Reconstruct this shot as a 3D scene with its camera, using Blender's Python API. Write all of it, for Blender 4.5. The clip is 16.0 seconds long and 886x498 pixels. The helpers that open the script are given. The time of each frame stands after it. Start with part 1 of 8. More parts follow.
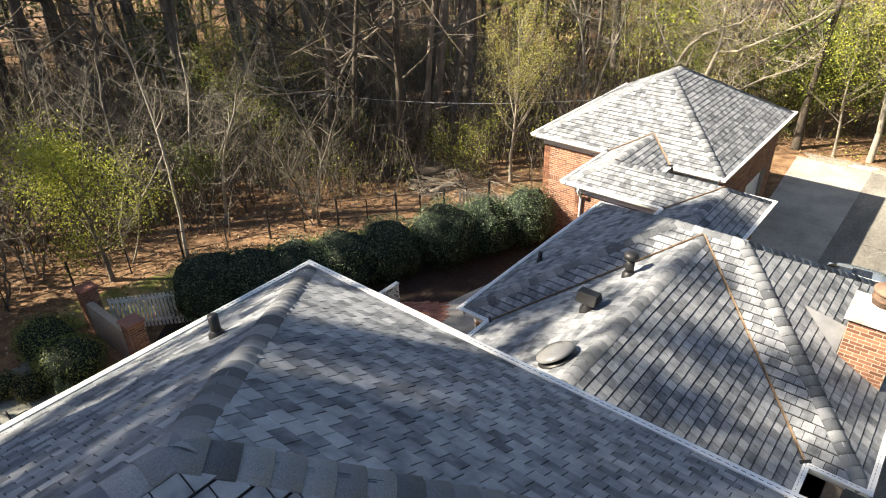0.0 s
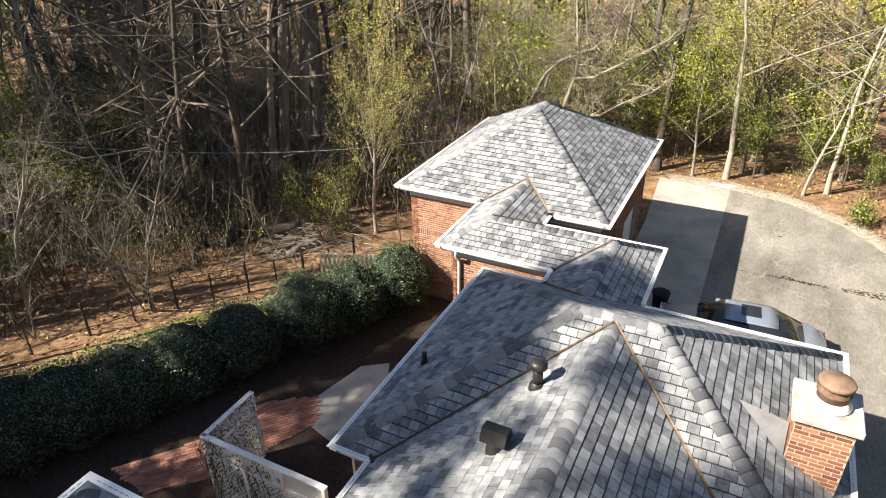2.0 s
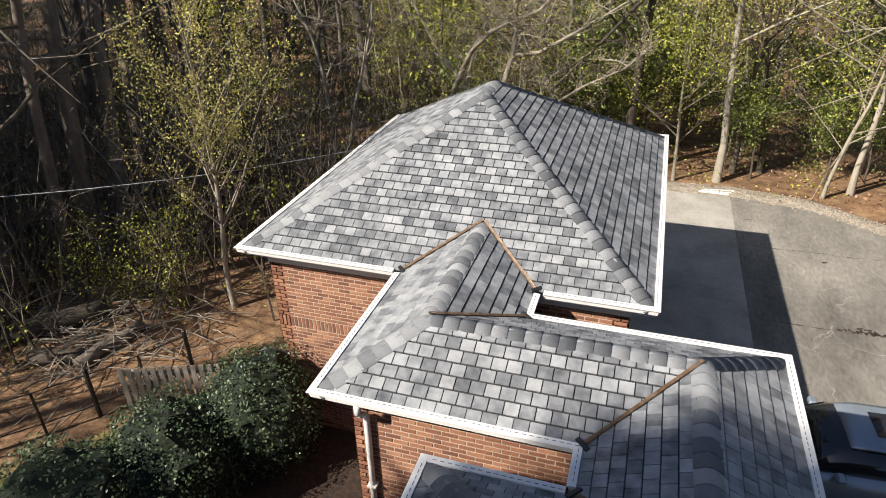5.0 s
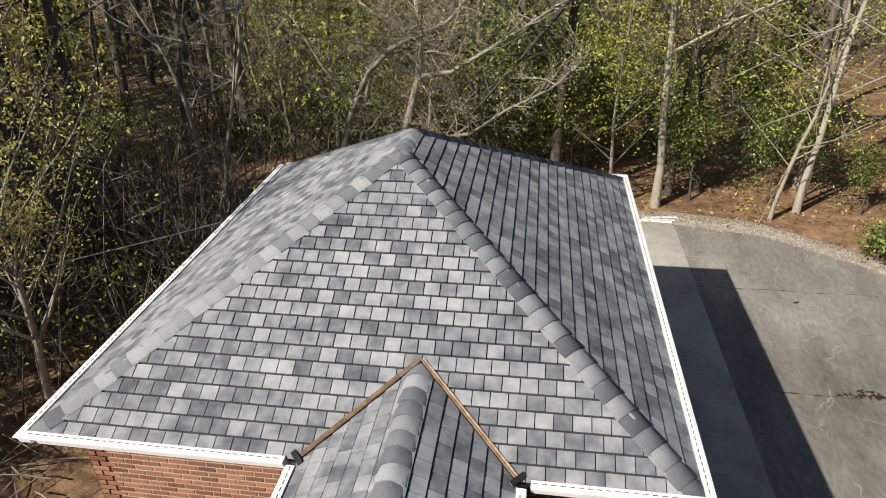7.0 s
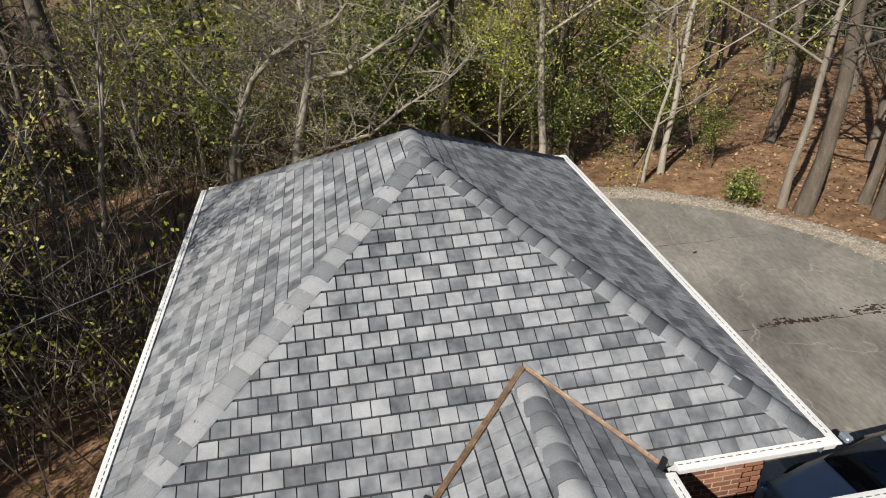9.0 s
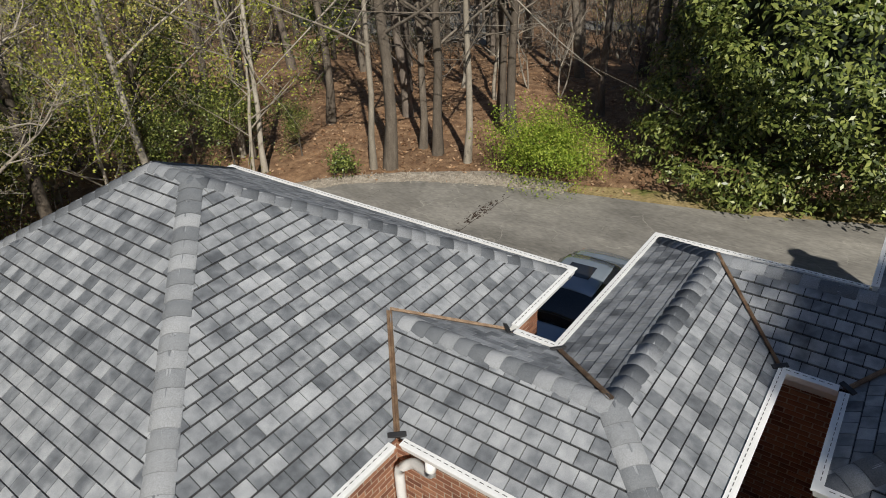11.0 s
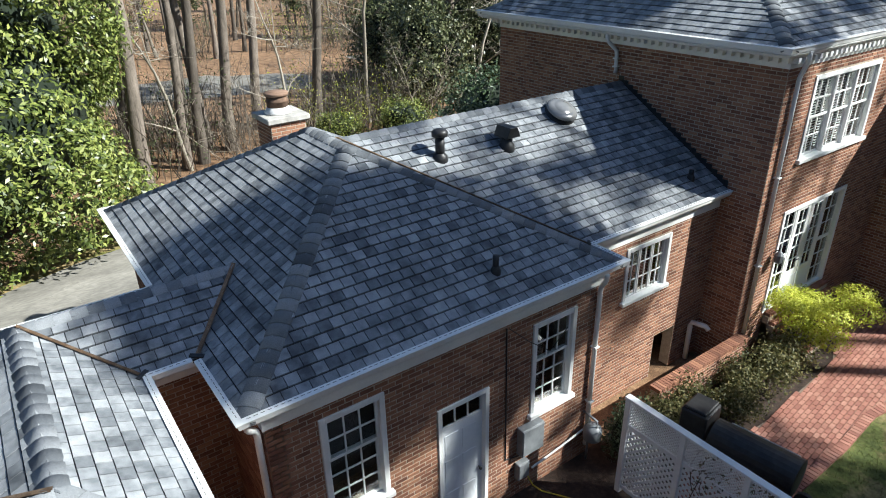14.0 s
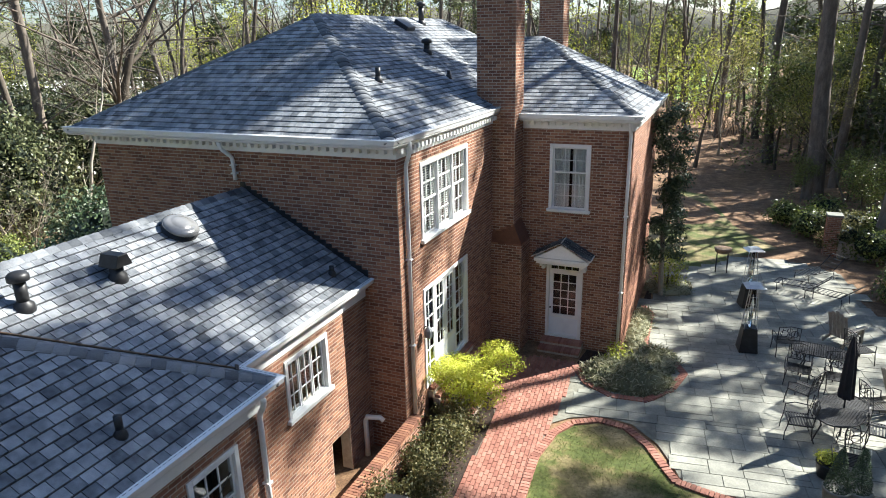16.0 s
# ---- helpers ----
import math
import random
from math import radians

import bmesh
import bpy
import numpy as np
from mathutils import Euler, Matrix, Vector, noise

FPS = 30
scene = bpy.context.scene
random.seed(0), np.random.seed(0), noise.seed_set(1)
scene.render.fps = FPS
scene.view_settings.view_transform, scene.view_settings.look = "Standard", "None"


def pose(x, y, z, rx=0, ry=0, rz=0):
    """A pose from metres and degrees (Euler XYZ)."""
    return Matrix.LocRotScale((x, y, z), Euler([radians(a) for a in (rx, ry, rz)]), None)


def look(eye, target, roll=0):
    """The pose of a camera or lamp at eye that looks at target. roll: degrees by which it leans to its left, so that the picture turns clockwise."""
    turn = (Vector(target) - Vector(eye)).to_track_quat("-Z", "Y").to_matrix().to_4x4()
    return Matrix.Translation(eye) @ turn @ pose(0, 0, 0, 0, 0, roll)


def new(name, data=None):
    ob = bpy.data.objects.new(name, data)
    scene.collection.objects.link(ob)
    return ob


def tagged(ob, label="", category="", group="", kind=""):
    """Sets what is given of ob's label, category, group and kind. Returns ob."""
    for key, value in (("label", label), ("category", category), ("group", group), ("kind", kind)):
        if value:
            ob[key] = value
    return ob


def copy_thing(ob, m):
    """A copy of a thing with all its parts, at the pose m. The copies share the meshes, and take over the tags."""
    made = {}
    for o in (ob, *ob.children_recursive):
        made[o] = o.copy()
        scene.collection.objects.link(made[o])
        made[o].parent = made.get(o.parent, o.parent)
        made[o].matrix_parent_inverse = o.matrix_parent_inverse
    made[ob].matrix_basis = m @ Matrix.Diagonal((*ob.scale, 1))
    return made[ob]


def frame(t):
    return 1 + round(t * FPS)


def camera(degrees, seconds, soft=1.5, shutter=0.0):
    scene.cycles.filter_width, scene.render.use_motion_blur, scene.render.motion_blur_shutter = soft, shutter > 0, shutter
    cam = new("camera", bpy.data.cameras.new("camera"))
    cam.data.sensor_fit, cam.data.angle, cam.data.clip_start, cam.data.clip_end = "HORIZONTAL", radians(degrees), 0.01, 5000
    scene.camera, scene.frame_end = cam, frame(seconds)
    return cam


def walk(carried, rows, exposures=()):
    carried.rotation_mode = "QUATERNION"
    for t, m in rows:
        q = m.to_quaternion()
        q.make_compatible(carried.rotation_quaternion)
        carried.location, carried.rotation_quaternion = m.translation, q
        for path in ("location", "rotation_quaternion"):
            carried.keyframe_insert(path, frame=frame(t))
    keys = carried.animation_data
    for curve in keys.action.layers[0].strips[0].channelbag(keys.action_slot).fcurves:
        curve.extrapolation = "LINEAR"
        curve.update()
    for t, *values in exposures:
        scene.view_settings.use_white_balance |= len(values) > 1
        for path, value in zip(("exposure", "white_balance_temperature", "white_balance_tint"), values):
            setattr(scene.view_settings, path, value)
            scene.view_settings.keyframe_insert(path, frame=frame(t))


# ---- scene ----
cam = camera(68.6, 16.0, 1.0)
EXPOSURES = [(0, 1.84, 6720, 10), (1.5, 1.64, 6550, 11), (3, 1.5, 6380, 12), (5.3, 0.79, 6220, 13), (8.2, 0.45, 6050, 12), (10.3, 0.2, 5980, 11), (11, 0.14, 5930, 10), (12, 0.17, 5890, 10), (13, 0.63, 5690, 7), (14, 1.26, 5500, 5), (15, 1.78, 5560, 5), (16, 1.87, 5700, 7)]
PATH = [
    (0, (0.108, -0.796, 12.699), (-1.008, 0.52, 11.688), -1.6),
    (0.5, (-0.28, -0.327, 12.796), (-1.283, 1.087, 11.799), -1.5),
    (1, (-0.737, 0.307, 12.871), (-1.7, 1.754, 11.881), -1.5),
    (1.5, (-1.253, 1.141, 12.917), (-2.113, 2.654, 11.931), -1.2),
    (2, (-1.779, 2.062, 12.666), (-2.575, 3.618, 11.693), -0.9),
    (2.5, (-2.346, 3.159, 12.183), (-3.123, 4.726, 11.214), -1.0),
    (3, (-2.959, 4.324, 11.641), (-3.73, 5.895, 10.672), -1.3),
    (5.3, (-5.754, 11.248, 9.453), (-6.25, 12.929, 8.488), -1.2),
    (5.5, (-5.9, 11.751, 9.4), (-6.358, 13.443, 8.436), -1.2),
    (6, (-6.193, 12.867, 9.254), (-6.556, 14.581, 8.289), -1.3),
    (6.5, (-6.409, 13.758, 9.193), (-6.72, 15.485, 8.234), -1.5),
    (7, (-6.785, 14.389, 9.153), (-7.05, 16.123, 8.193), -1.2),
    (7.5, (-7.302, 14.735, 9.113), (-7.522, 16.475, 8.15), -1.1),
    (8, (-7.945, 14.861, 9.033), (-8.045, 16.615, 8.077), -1.2),
    (8.2, (-8.243, 14.871, 9.019), (-8.281, 16.628, 8.064), -1.5),
    (10.3, (-11.544, 14.876, 9.173), (-10.543, 16.296, 8.182), -2.5),
    (10.5, (-11.873, 14.976, 9.189), (-10.748, 16.308, 8.209), -3.2),
    (11, (-12.573, 15.33, 9.225), (-11.196, 16.396, 8.241), -3.0),
    (11.5, (-13.074, 15.785, 9.273), (-11.512, 16.533, 8.272), -2.4),
    (12, (-13.405, 16.177, 9.302), (-11.727, 16.591, 8.296), -2.7),
    (12.5, (-13.538, 16.467, 9.317), (-11.816, 16.509, 8.3), -2.1),
    (13, (-13.544, 16.548, 9.291), (-11.845, 16.228, 8.286), -2.0),
    (13.5, (-13.53, 16.57, 9.228), (-11.904, 15.892, 8.282), -1.7),
    (14, (-13.439, 16.581, 9.207), (-11.972, 15.544, 8.326), -1.2),
    (14.5, (-13.5, 16.502, 9.136), (-12.248, 15.154, 8.351), -1.3),
    (15, (-13.389, 16.367, 9.071), (-12.368, 14.787, 8.393), -1.2),
    (15.5, (-13.291, 16.095, 9.026), (-12.424, 14.402, 8.408), -1.3),
    (16, (-13.132, 15.573, 9.015), (-12.372, 13.828, 8.401), -1.3),
]
walk(cam, [(t, look(eye, target, roll)) for t, eye, target, roll in PATH], EXPOSURES)

# ---------------------------------------------------------------- light
SUN_DIR = Vector((-0.84, -0.91, 1.0)).normalized()
world = bpy.data.worlds.new("sky_world")
scene.world = world
world.use_nodes = True
wn = world.node_tree.nodes
sky = wn.new("ShaderNodeTexSky")
sky.sky_type = "NISHITA"
sky.sun_disc = False
sky.ozone_density = 1.8
sky.sun_elevation = math.asin(SUN_DIR.z)
sky.sun_rotation = math.atan2(SUN_DIR.x, SUN_DIR.y)
wn["Background"].inputs["Strength"].default_value = 0.054
world.node_tree.links.new(sky.outputs[0], wn["Background"].inputs["Color"])
sun = new("sun", bpy.data.lights.new("sun", "SUN"))
sun.data.energy = 5.0
sun.data.angle = radians(0.53)
sun.data.color = (1.0, 0.9, 0.745)
sun.matrix_world = look(SUN_DIR * 60, (0, 0, 0))

# ---------------------------------------------------------------- materials


def mat(name, stops, scale=6.0, detail=6.0, rough=0.85, bump=0.3, fine=0.0, piece=0.0, metallic=0.0, stain=0.0, stain_scale=0.6, spec=0.4, stretch=(1, 1, 1), coat=0.0, grain=1.0):
    """A material from a colour ramp over noise. piece: how far each piece's own random number moves it along the ramp."""
    m = bpy.data.materials.new(name)
    m.use_nodes = True
    nt, nodes, link = m.node_tree, m.node_tree.nodes, m.node_tree.links.new
    bsdf = nodes["Principled BSDF"]
    co = nodes.new("ShaderNodeTexCoord")
    mp = nodes.new("ShaderNodeMapping")
    mp.inputs["Scale"].default_value = stretch
    geo = nodes.new("ShaderNodeNewGeometry")
    link(geo.outputs["Position"], mp.inputs["Vector"])
    n1 = nodes.new("ShaderNodeTexNoise")
    n1.inputs["Scale"].default_value, n1.inputs["Detail"].default_value, n1.inputs["Roughness"].default_value = scale, detail, 0.62
    link(mp.outputs[0], n1.inputs["Vector"])
    fac = n1.outputs["Fac"]
    if piece:
        info = nodes.new("ShaderNodeObjectInfo")
        add = nodes.new("ShaderNodeMath")
        add.operation = "ADD"
        link(info.outputs["Random"], add.inputs[0])
        link(geo.outputs["Random Per Island"], add.inputs[1])
        fr = nodes.new("ShaderNodeMath")
        fr.operation = "FRACT"
        link(add.outputs[0], fr.inputs[0])
        mix = nodes.new("ShaderNodeMix")
        mix.inputs["Factor"].default_value = piece
        link(fac, mix.inputs["A"])
        link(fr.outputs[0], mix.inputs["B"])
        fac = mix.outputs["Result"]
    ramp = nodes.new("ShaderNodeValToRGB")
    el = ramp.color_ramp.elements
    while len(el) > 1:
        el.remove(el[-1])
    for k, (p, c) in enumerate(stops):
        e = el[0] if k == 0 else el.new(p)
        e.position, e.color = p, (*c, 1)
    link(fac, ramp.inputs["Fac"])
    col = ramp.outputs["Color"]
    if stain:
        n2 = nodes.new("ShaderNodeTexNoise")
        n2.inputs["Scale"].default_value, n2.inputs["Detail"].default_value = stain_scale, 4
        link(geo.outputs["Position"], n2.inputs["Vector"])
        r2 = nodes.new("ShaderNodeValToRGB")
        r2.color_ramp.elements[0].position, r2.color_ramp.elements[1].position = 0.35, 0.65
        r2.color_ramp.elements[0].color = (1 - stain, 1 - stain, 1 - stain, 1)
        r2.color_ramp.elements[1].color = (1, 1, 1, 1)
        link(n2.outputs["Fac"], r2.inputs["Fac"])
        mul = nodes.new("ShaderNodeMix")
        mul.data_type, mul.blend_type = "RGBA", "MULTIPLY"
        mul.inputs["Factor"].default_value = 1
        link(col, mul.inputs["A"])
        link(r2.outputs["Color"], mul.inputs["B"])
        col = mul.outputs["Result"]
    if fine:
        n3 = nodes.new("ShaderNodeTexNoise")
        n3.inputs["Scale"].default_value, n3.inputs["Detail"].default_value = scale * 14 * grain, 3
        link(mp.outputs[0], n3.inputs["Vector"])
        r3 = nodes.new("ShaderNodeMapRange")
        r3.inputs["From Min"].default_value, r3.inputs["From Max"].default_value = 0.3, 0.7
        r3.inputs["To Min"].default_value, r3.inputs["To Max"].default_value = 1 - fine, 1 + fine
        link(n3.outputs["Fac"], r3.inputs["Value"])
        mu = nodes.new("ShaderNodeMix")
        mu.data_type, mu.blend_type = "RGBA", "MULTIPLY"
        mu.inputs["Factor"].default_value = 1
        link(col, mu.inputs["A"])
        link(r3.outputs["Result"], mu.inputs["B"])
        col = mu.outputs["Result"]
    link(col, bsdf.inputs["Base Color"])
    bsdf.inputs["Roughness"].default_value = rough
    bsdf.inputs["Metallic"].default_value = metallic
    bsdf.inputs["Specular IOR Level"].default_value = spec
    bsdf.inputs["Coat Weight"].default_value = coat
    if bump:
        b = nodes.new("ShaderNodeBump")
        b.inputs["Strength"].default_value, b.inputs["Distance"].default_value = bump, 0.01
        nb = nodes.new("ShaderNodeTexNoise")
        nb.inputs["Scale"].default_value, nb.inputs["Detail"].default_value = scale * 6 * grain, 4
        link(mp.outputs[0], nb.inputs["Vector"])
        link(nb.outputs["Fac"], b.inputs["Height"])
        link(b.outputs["Normal"], bsdf.inputs["Normal"])
    return m


def ramp3(a, b, c):
    return [(0.25, a), (0.5, b), (0.75, c)]


M = {}
M["shingle"] = mat("asphalt_shingle", [(0.24, (0.085, 0.092, 0.102)), (0.4, (0.165, 0.176, 0.19)), (0.54, (0.265, 0.278, 0.292)), (0.76, (0.4, 0.412, 0.425))], 4.2, 2.5, 0.9, 0.5, 0.2, 0.3, stain=0.15, stain_scale=0.9, spec=0.3, grain=5.0)
M["cap"] = mat("cap_shingle", [(0.1, (0.085, 0.092, 0.102)), (0.45, (0.16, 0.17, 0.182)), (0.85, (0.27, 0.28, 0.292))], 7.0, 4, 0.9, 0.4, 0.22, 0.75, spec=0.3)
M["underlay"] = mat("roof_underlay", ramp3((0.02, 0.02, 0.022), (0.03, 0.03, 0.032), (0.04, 0.04, 0.043)), 8)
M["brick"] = mat("red_brick", [(0.1, (0.12, 0.055, 0.037)), (0.35, (0.215, 0.096, 0.058)), (0.65, (0.3, 0.145, 0.085)), (0.92, (0.41, 0.22, 0.13))], 7.0, 6, 0.9, 0.5, 0.15, 0.6, stain=0.15, stain_scale=0.5)
M["mortar"] = mat("lime_mortar", ramp3((0.34, 0.275, 0.21), (0.44, 0.365, 0.285), (0.52, 0.44, 0.35)), 9, bump=0.5, fine=0.15, stain=0.2)
M["white"] = mat("white_paint", ramp3((0.7, 0.7, 0.68), (0.79, 0.79, 0.77), (0.83, 0.83, 0.81)), 2.5, 5, 0.45, 0.05, 0.03, stain=0.08, stain_scale=1.2)
M["gutter_dark"] = mat("gutter_inside", ramp3((0.05, 0.05, 0.05), (0.09, 0.085, 0.08), (0.14, 0.13, 0.11)), 5)
M["copper"] = mat("weathered_copper", ramp3((0.12, 0.08, 0.055), (0.22, 0.15, 0.095), (0.36, 0.27, 0.18)), 9, 6, 0.6, 0.3, 0.3, metallic=0.3)
M["black_metal"] = mat("black_metal", ramp3((0.012, 0.012, 0.013), (0.02, 0.02, 0.021), (0.035, 0.035, 0.036)), 8, 4, 0.45, 0.1)
M["grey_metal"] = mat("grey_painted_metal", ramp3((0.13, 0.14, 0.15), (0.18, 0.19, 0.2), (0.23, 0.24, 0.25)), 6, 4, 0.5, 0.05)
M["steel"] = mat("galvanised_steel", ramp3((0.42, 0.42, 0.42), (0.52, 0.52, 0.52), (0.62, 0.62, 0.61)), 6, 4, 0.35, 0.08, metallic=0.8)
M["dome"] = mat("bronze_skylight", ramp3((0.16, 0.16, 0.16), (0.22, 0.22, 0.22), (0.27, 0.27, 0.27)), 3, 3, 0.22, 0.0, metallic=0.3)
M["litter"] = mat("leaf_litter", [(0.25, (0.09, 0.05, 0.028)), (0.45, (0.2, 0.115, 0.06)), (0.6, (0.3, 0.185, 0.1)), (0.8, (0.42, 0.29, 0.17))], 2.2, 10, 0.95, 0.8, 0.4, stain=0.3, stain_scale=0.25)
M["mulch"] = mat("bark_mulch", ramp3((0.014, 0.009, 0.007), (0.032, 0.02, 0.014), (0.07, 0.042, 0.027)), 9, 8, 0.95, 0.8, 0.3)
M["concrete"] = mat("driveway_concrete", ramp3((0.3, 0.285, 0.255), (0.42, 0.4, 0.36), (0.5, 0.48, 0.43)), 1.1, 8, 0.9, 0.3, 0.1, stain=0.3, stain_scale=0.35)
M["asphalt"] = mat("old_asphalt", ramp3((0.14, 0.132, 0.115), (0.235, 0.222, 0.195), (0.33, 0.312, 0.272)), 0.55, 10, 0.92, 0.5, 0.18, stain=0.35, stain_scale=0.22, stretch=(1.6, 0.6, 1))
an, al = M["asphalt"].node_tree.nodes, M["asphalt"].node_tree.links.new
ag, asp_bsdf = an.new("ShaderNodeNewGeometry"), an["Principled BSDF"]
aw = an.new("ShaderNodeTexNoise")
aw.inputs["Scale"].default_value, aw.inputs["Detail"].default_value = 0.9, 5
al(ag.outputs["Position"], aw.inputs["Vector"])
am = an.new("ShaderNodeVectorMath")
am.operation = "MULTIPLY_ADD"
am.inputs[1].default_value = (1.5, 1.5, 0)
al(aw.outputs["Color"], am.inputs[0])
al(ag.outputs["Position"], am.inputs[2])
for scale, width, tone, amount in ((0.42, 0.009, (0.4, 0.38, 0.33, 1), 0.55), (0.75, 0.006, (0.05, 0.048, 0.042, 1), 0.6)):
    av = an.new("ShaderNodeTexVoronoi")
    av.feature = "DISTANCE_TO_EDGE"
    av.inputs["Scale"].default_value = scale
    al(am.outputs[0], av.inputs["Vector"])
    # the veins fade in and out along their run
    ab = an.new("ShaderNodeTexNoise")
    ab.inputs["Scale"].default_value, ab.inputs["Detail"].default_value = 0.55 + scale, 6
    al(ag.outputs["Position"], ab.inputs["Vector"])
    ar = an.new("ShaderNodeMapRange")
    ar.inputs["From Min"].default_value, ar.inputs["From Max"].default_value = 0.44, 0.6
    ar.inputs["To Min"].default_value, ar.inputs["To Max"].default_value = 0.0, amount
    al(ab.outputs["Fac"], ar.inputs["Value"])
    ae = an.new("ShaderNodeMapRange")
    ae.inputs["From Min"].default_value, ae.inputs["From Max"].default_value = 0.0, width
    ae.inputs["To Min"].default_value, ae.inputs["To Max"].default_value = 1.0, 0.0
    al(av.outputs["Distance"], ae.inputs["Value"])
    at = an.new("ShaderNodeMath")
    at.operation = "MULTIPLY"
    al(ar.outputs["Result"], at.inputs[0])
    al(ae.outputs["Result"], at.inputs[1])
    blend_ = an.new("ShaderNodeMix")
    blend_.data_type = "RGBA"
    al(at.outputs[0], blend_.inputs["Factor"])
    al(asp_bsdf.inputs["Base Color"].links[0].from_socket, blend_.inputs["A"])
    blend_.inputs["B"].default_value = tone
    al(blend_.outputs["Result"], asp_bsdf.inputs["Base Color"])
M["gravel"] = mat("pale_gravel", ramp3((0.17, 0.14, 0.11), (0.28, 0.245, 0.195), (0.42, 0.38, 0.32)), 6, 8, 0.95, 1.0, 0.4)
M["paver"] = mat("brick_paver", ramp3((0.25, 0.105, 0.075), (0.33, 0.15, 0.108), (0.4, 0.205, 0.15)), 5, 6, 0.88, 0.4, 0.15, 0.45, stain=0.2, stain_scale=0.8)
M["flag"] = mat("bluestone_flag", ramp3((0.19, 0.192, 0.165), (0.28, 0.28, 0.238), (0.385, 0.378, 0.315)), 1.6, 8, 0.85, 0.3, 0.12, 0.3, stain=0.3, stain_scale=0.8)
M["joint"] = mat("sand_joint", ramp3((0.14, 0.105, 0.08), (0.2, 0.155, 0.12), (0.26, 0.21, 0.17)), 12, 6, 0.95, 0.4)
M["flag_joint"] = mat("flag_joint", ramp3((0.12, 0.115, 0.09), (0.19, 0.185, 0.15), (0.27, 0.26, 0.21)), 7, 6, 0.95, 0.4)
M["grass"] = mat("lawn_soil", [(0.3, (0.045, 0.062, 0.012)), (0.46, (0.09, 0.105, 0.025)), (0.54, (0.18, 0.15, 0.065)), (0.68, (0.32, 0.26, 0.14))], 0.9, 8, 0.95, 0.6, 0.3)
M["straw"] = mat("straw_and_moss", [(0.3, (0.1, 0.06, 0.03)), (0.42, (0.13, 0.14, 0.03)), (0.52, (0.25, 0.19, 0.08)), (0.7, (0.36, 0.28, 0.14))], 0.7, 9, 0.95, 0.8, 0.3)
M["door_white"] = mat("white_door", ramp3((0.66, 0.68, 0.72), (0.74, 0.76, 0.79), (0.78, 0.8, 0.82)), 3, 4, 0.4, 0.03)
M["bark"] = mat("grey_bark", ramp3((0.05, 0.041, 0.031), (0.115, 0.095, 0.073), (0.23, 0.2, 0.16)), 5, 8, 0.95, 1.0, 0.25, 0.35, stretch=(1, 1, 0.25))
M["pale_bark"] = mat("pale_bark", ramp3((0.17, 0.148, 0.115), (0.29, 0.258, 0.205), (0.42, 0.385, 0.32)), 4, 8, 0.95, 0.8, 0.2, 0.3, stretch=(1, 1, 0.3))
M["twig"] = mat("sunbleached_twig", ramp3((0.14, 0.12, 0.095), (0.25, 0.22, 0.175), (0.38, 0.34, 0.28)), 4, 8, 0.95, 0.6, 0.2, 0.4, stretch=(1, 1, 0.3))
M["pine_bark"] = mat("pine_bark", ramp3((0.05, 0.042, 0.034), (0.12, 0.1, 0.08), (0.24, 0.2, 0.165)), 5, 8, 0.95, 1.0, 0.25, 0.3, stretch=(1, 1, 0.3))


def leafmat(name, stops, rough=0.55, spec=0.4, trans=0.35, tuft=0.65):
    m = mat(name, stops, 0.9, 4, rough, 0.0, 0.0, tuft, spec=spec)
    nt = m.node_tree
    bsdf = nt.nodes["Principled BSDF"]
    out = nt.nodes["Material Output"]
    tr = nt.nodes.new("ShaderNodeBsdfTranslucent")
    src = bsdf.inputs["Base Color"].links[0].from_socket
    nt.links.new(src, tr.inputs["Color"])
    mx = nt.nodes.new("ShaderNodeMixShader")
    mx.inputs[0].default_value = trans
    nt.links.new(bsdf.outputs[0], mx.inputs[1])
    nt.links.new(tr.outputs[0], mx.inputs[2])
    nt.links.new(mx.outputs[0], out.inputs["Surface"])
    return m


M["spring"] = leafmat("spring_leaf", ramp3((0.22, 0.25, 0.03), (0.37, 0.4, 0.05), (0.52, 0.54, 0.1)), 0.6)
M["yellow"] = leafmat("yellow_blossom", ramp3((0.36, 0.32, 0.07), (0.5, 0.46, 0.12), (0.6, 0.56, 0.2)), 0.6)
M["lime"] = leafmat("lime_leaf", ramp3((0.13, 0.2, 0.015), (0.25, 0.34, 0.03), (0.42, 0.48, 0.07)), 0.6)
M["chartreuse"] = leafmat("chartreuse_leaf", ramp3((0.36, 0.4, 0.03), (0.5, 0.53, 0.05), (0.6, 0.6, 0.1)), 0.6)
M["magnolia"] = leafmat("magnolia_leaf", ramp3((0.05, 0.072, 0.014), (0.13, 0.165, 0.03), (0.28, 0.31, 0.08)), 0.4, 0.5, 0.15)
M["holly"] = leafmat("holly_leaf", ramp3((0.028, 0.05, 0.024), (0.055, 0.088, 0.042), (0.11, 0.15, 0.075)), 0.42, 0.4, 0.1)
M["shrub"] = leafmat("shrub_leaf", ramp3((0.065, 0.07, 0.026), (0.13, 0.13, 0.046), (0.22, 0.195, 0.08)), 0.6)
M["needle"] = leafmat("pine_needle", ramp3((0.045, 0.06, 0.022), (0.082, 0.1, 0.04), (0.13, 0.148, 0.068)), 0.6)
M["olive"] = leafmat("olive_leaf", ramp3((0.045, 0.06, 0.022), (0.1, 0.115, 0.048), (0.21, 0.22, 0.11)), 0.4, 0.4, 0.15)
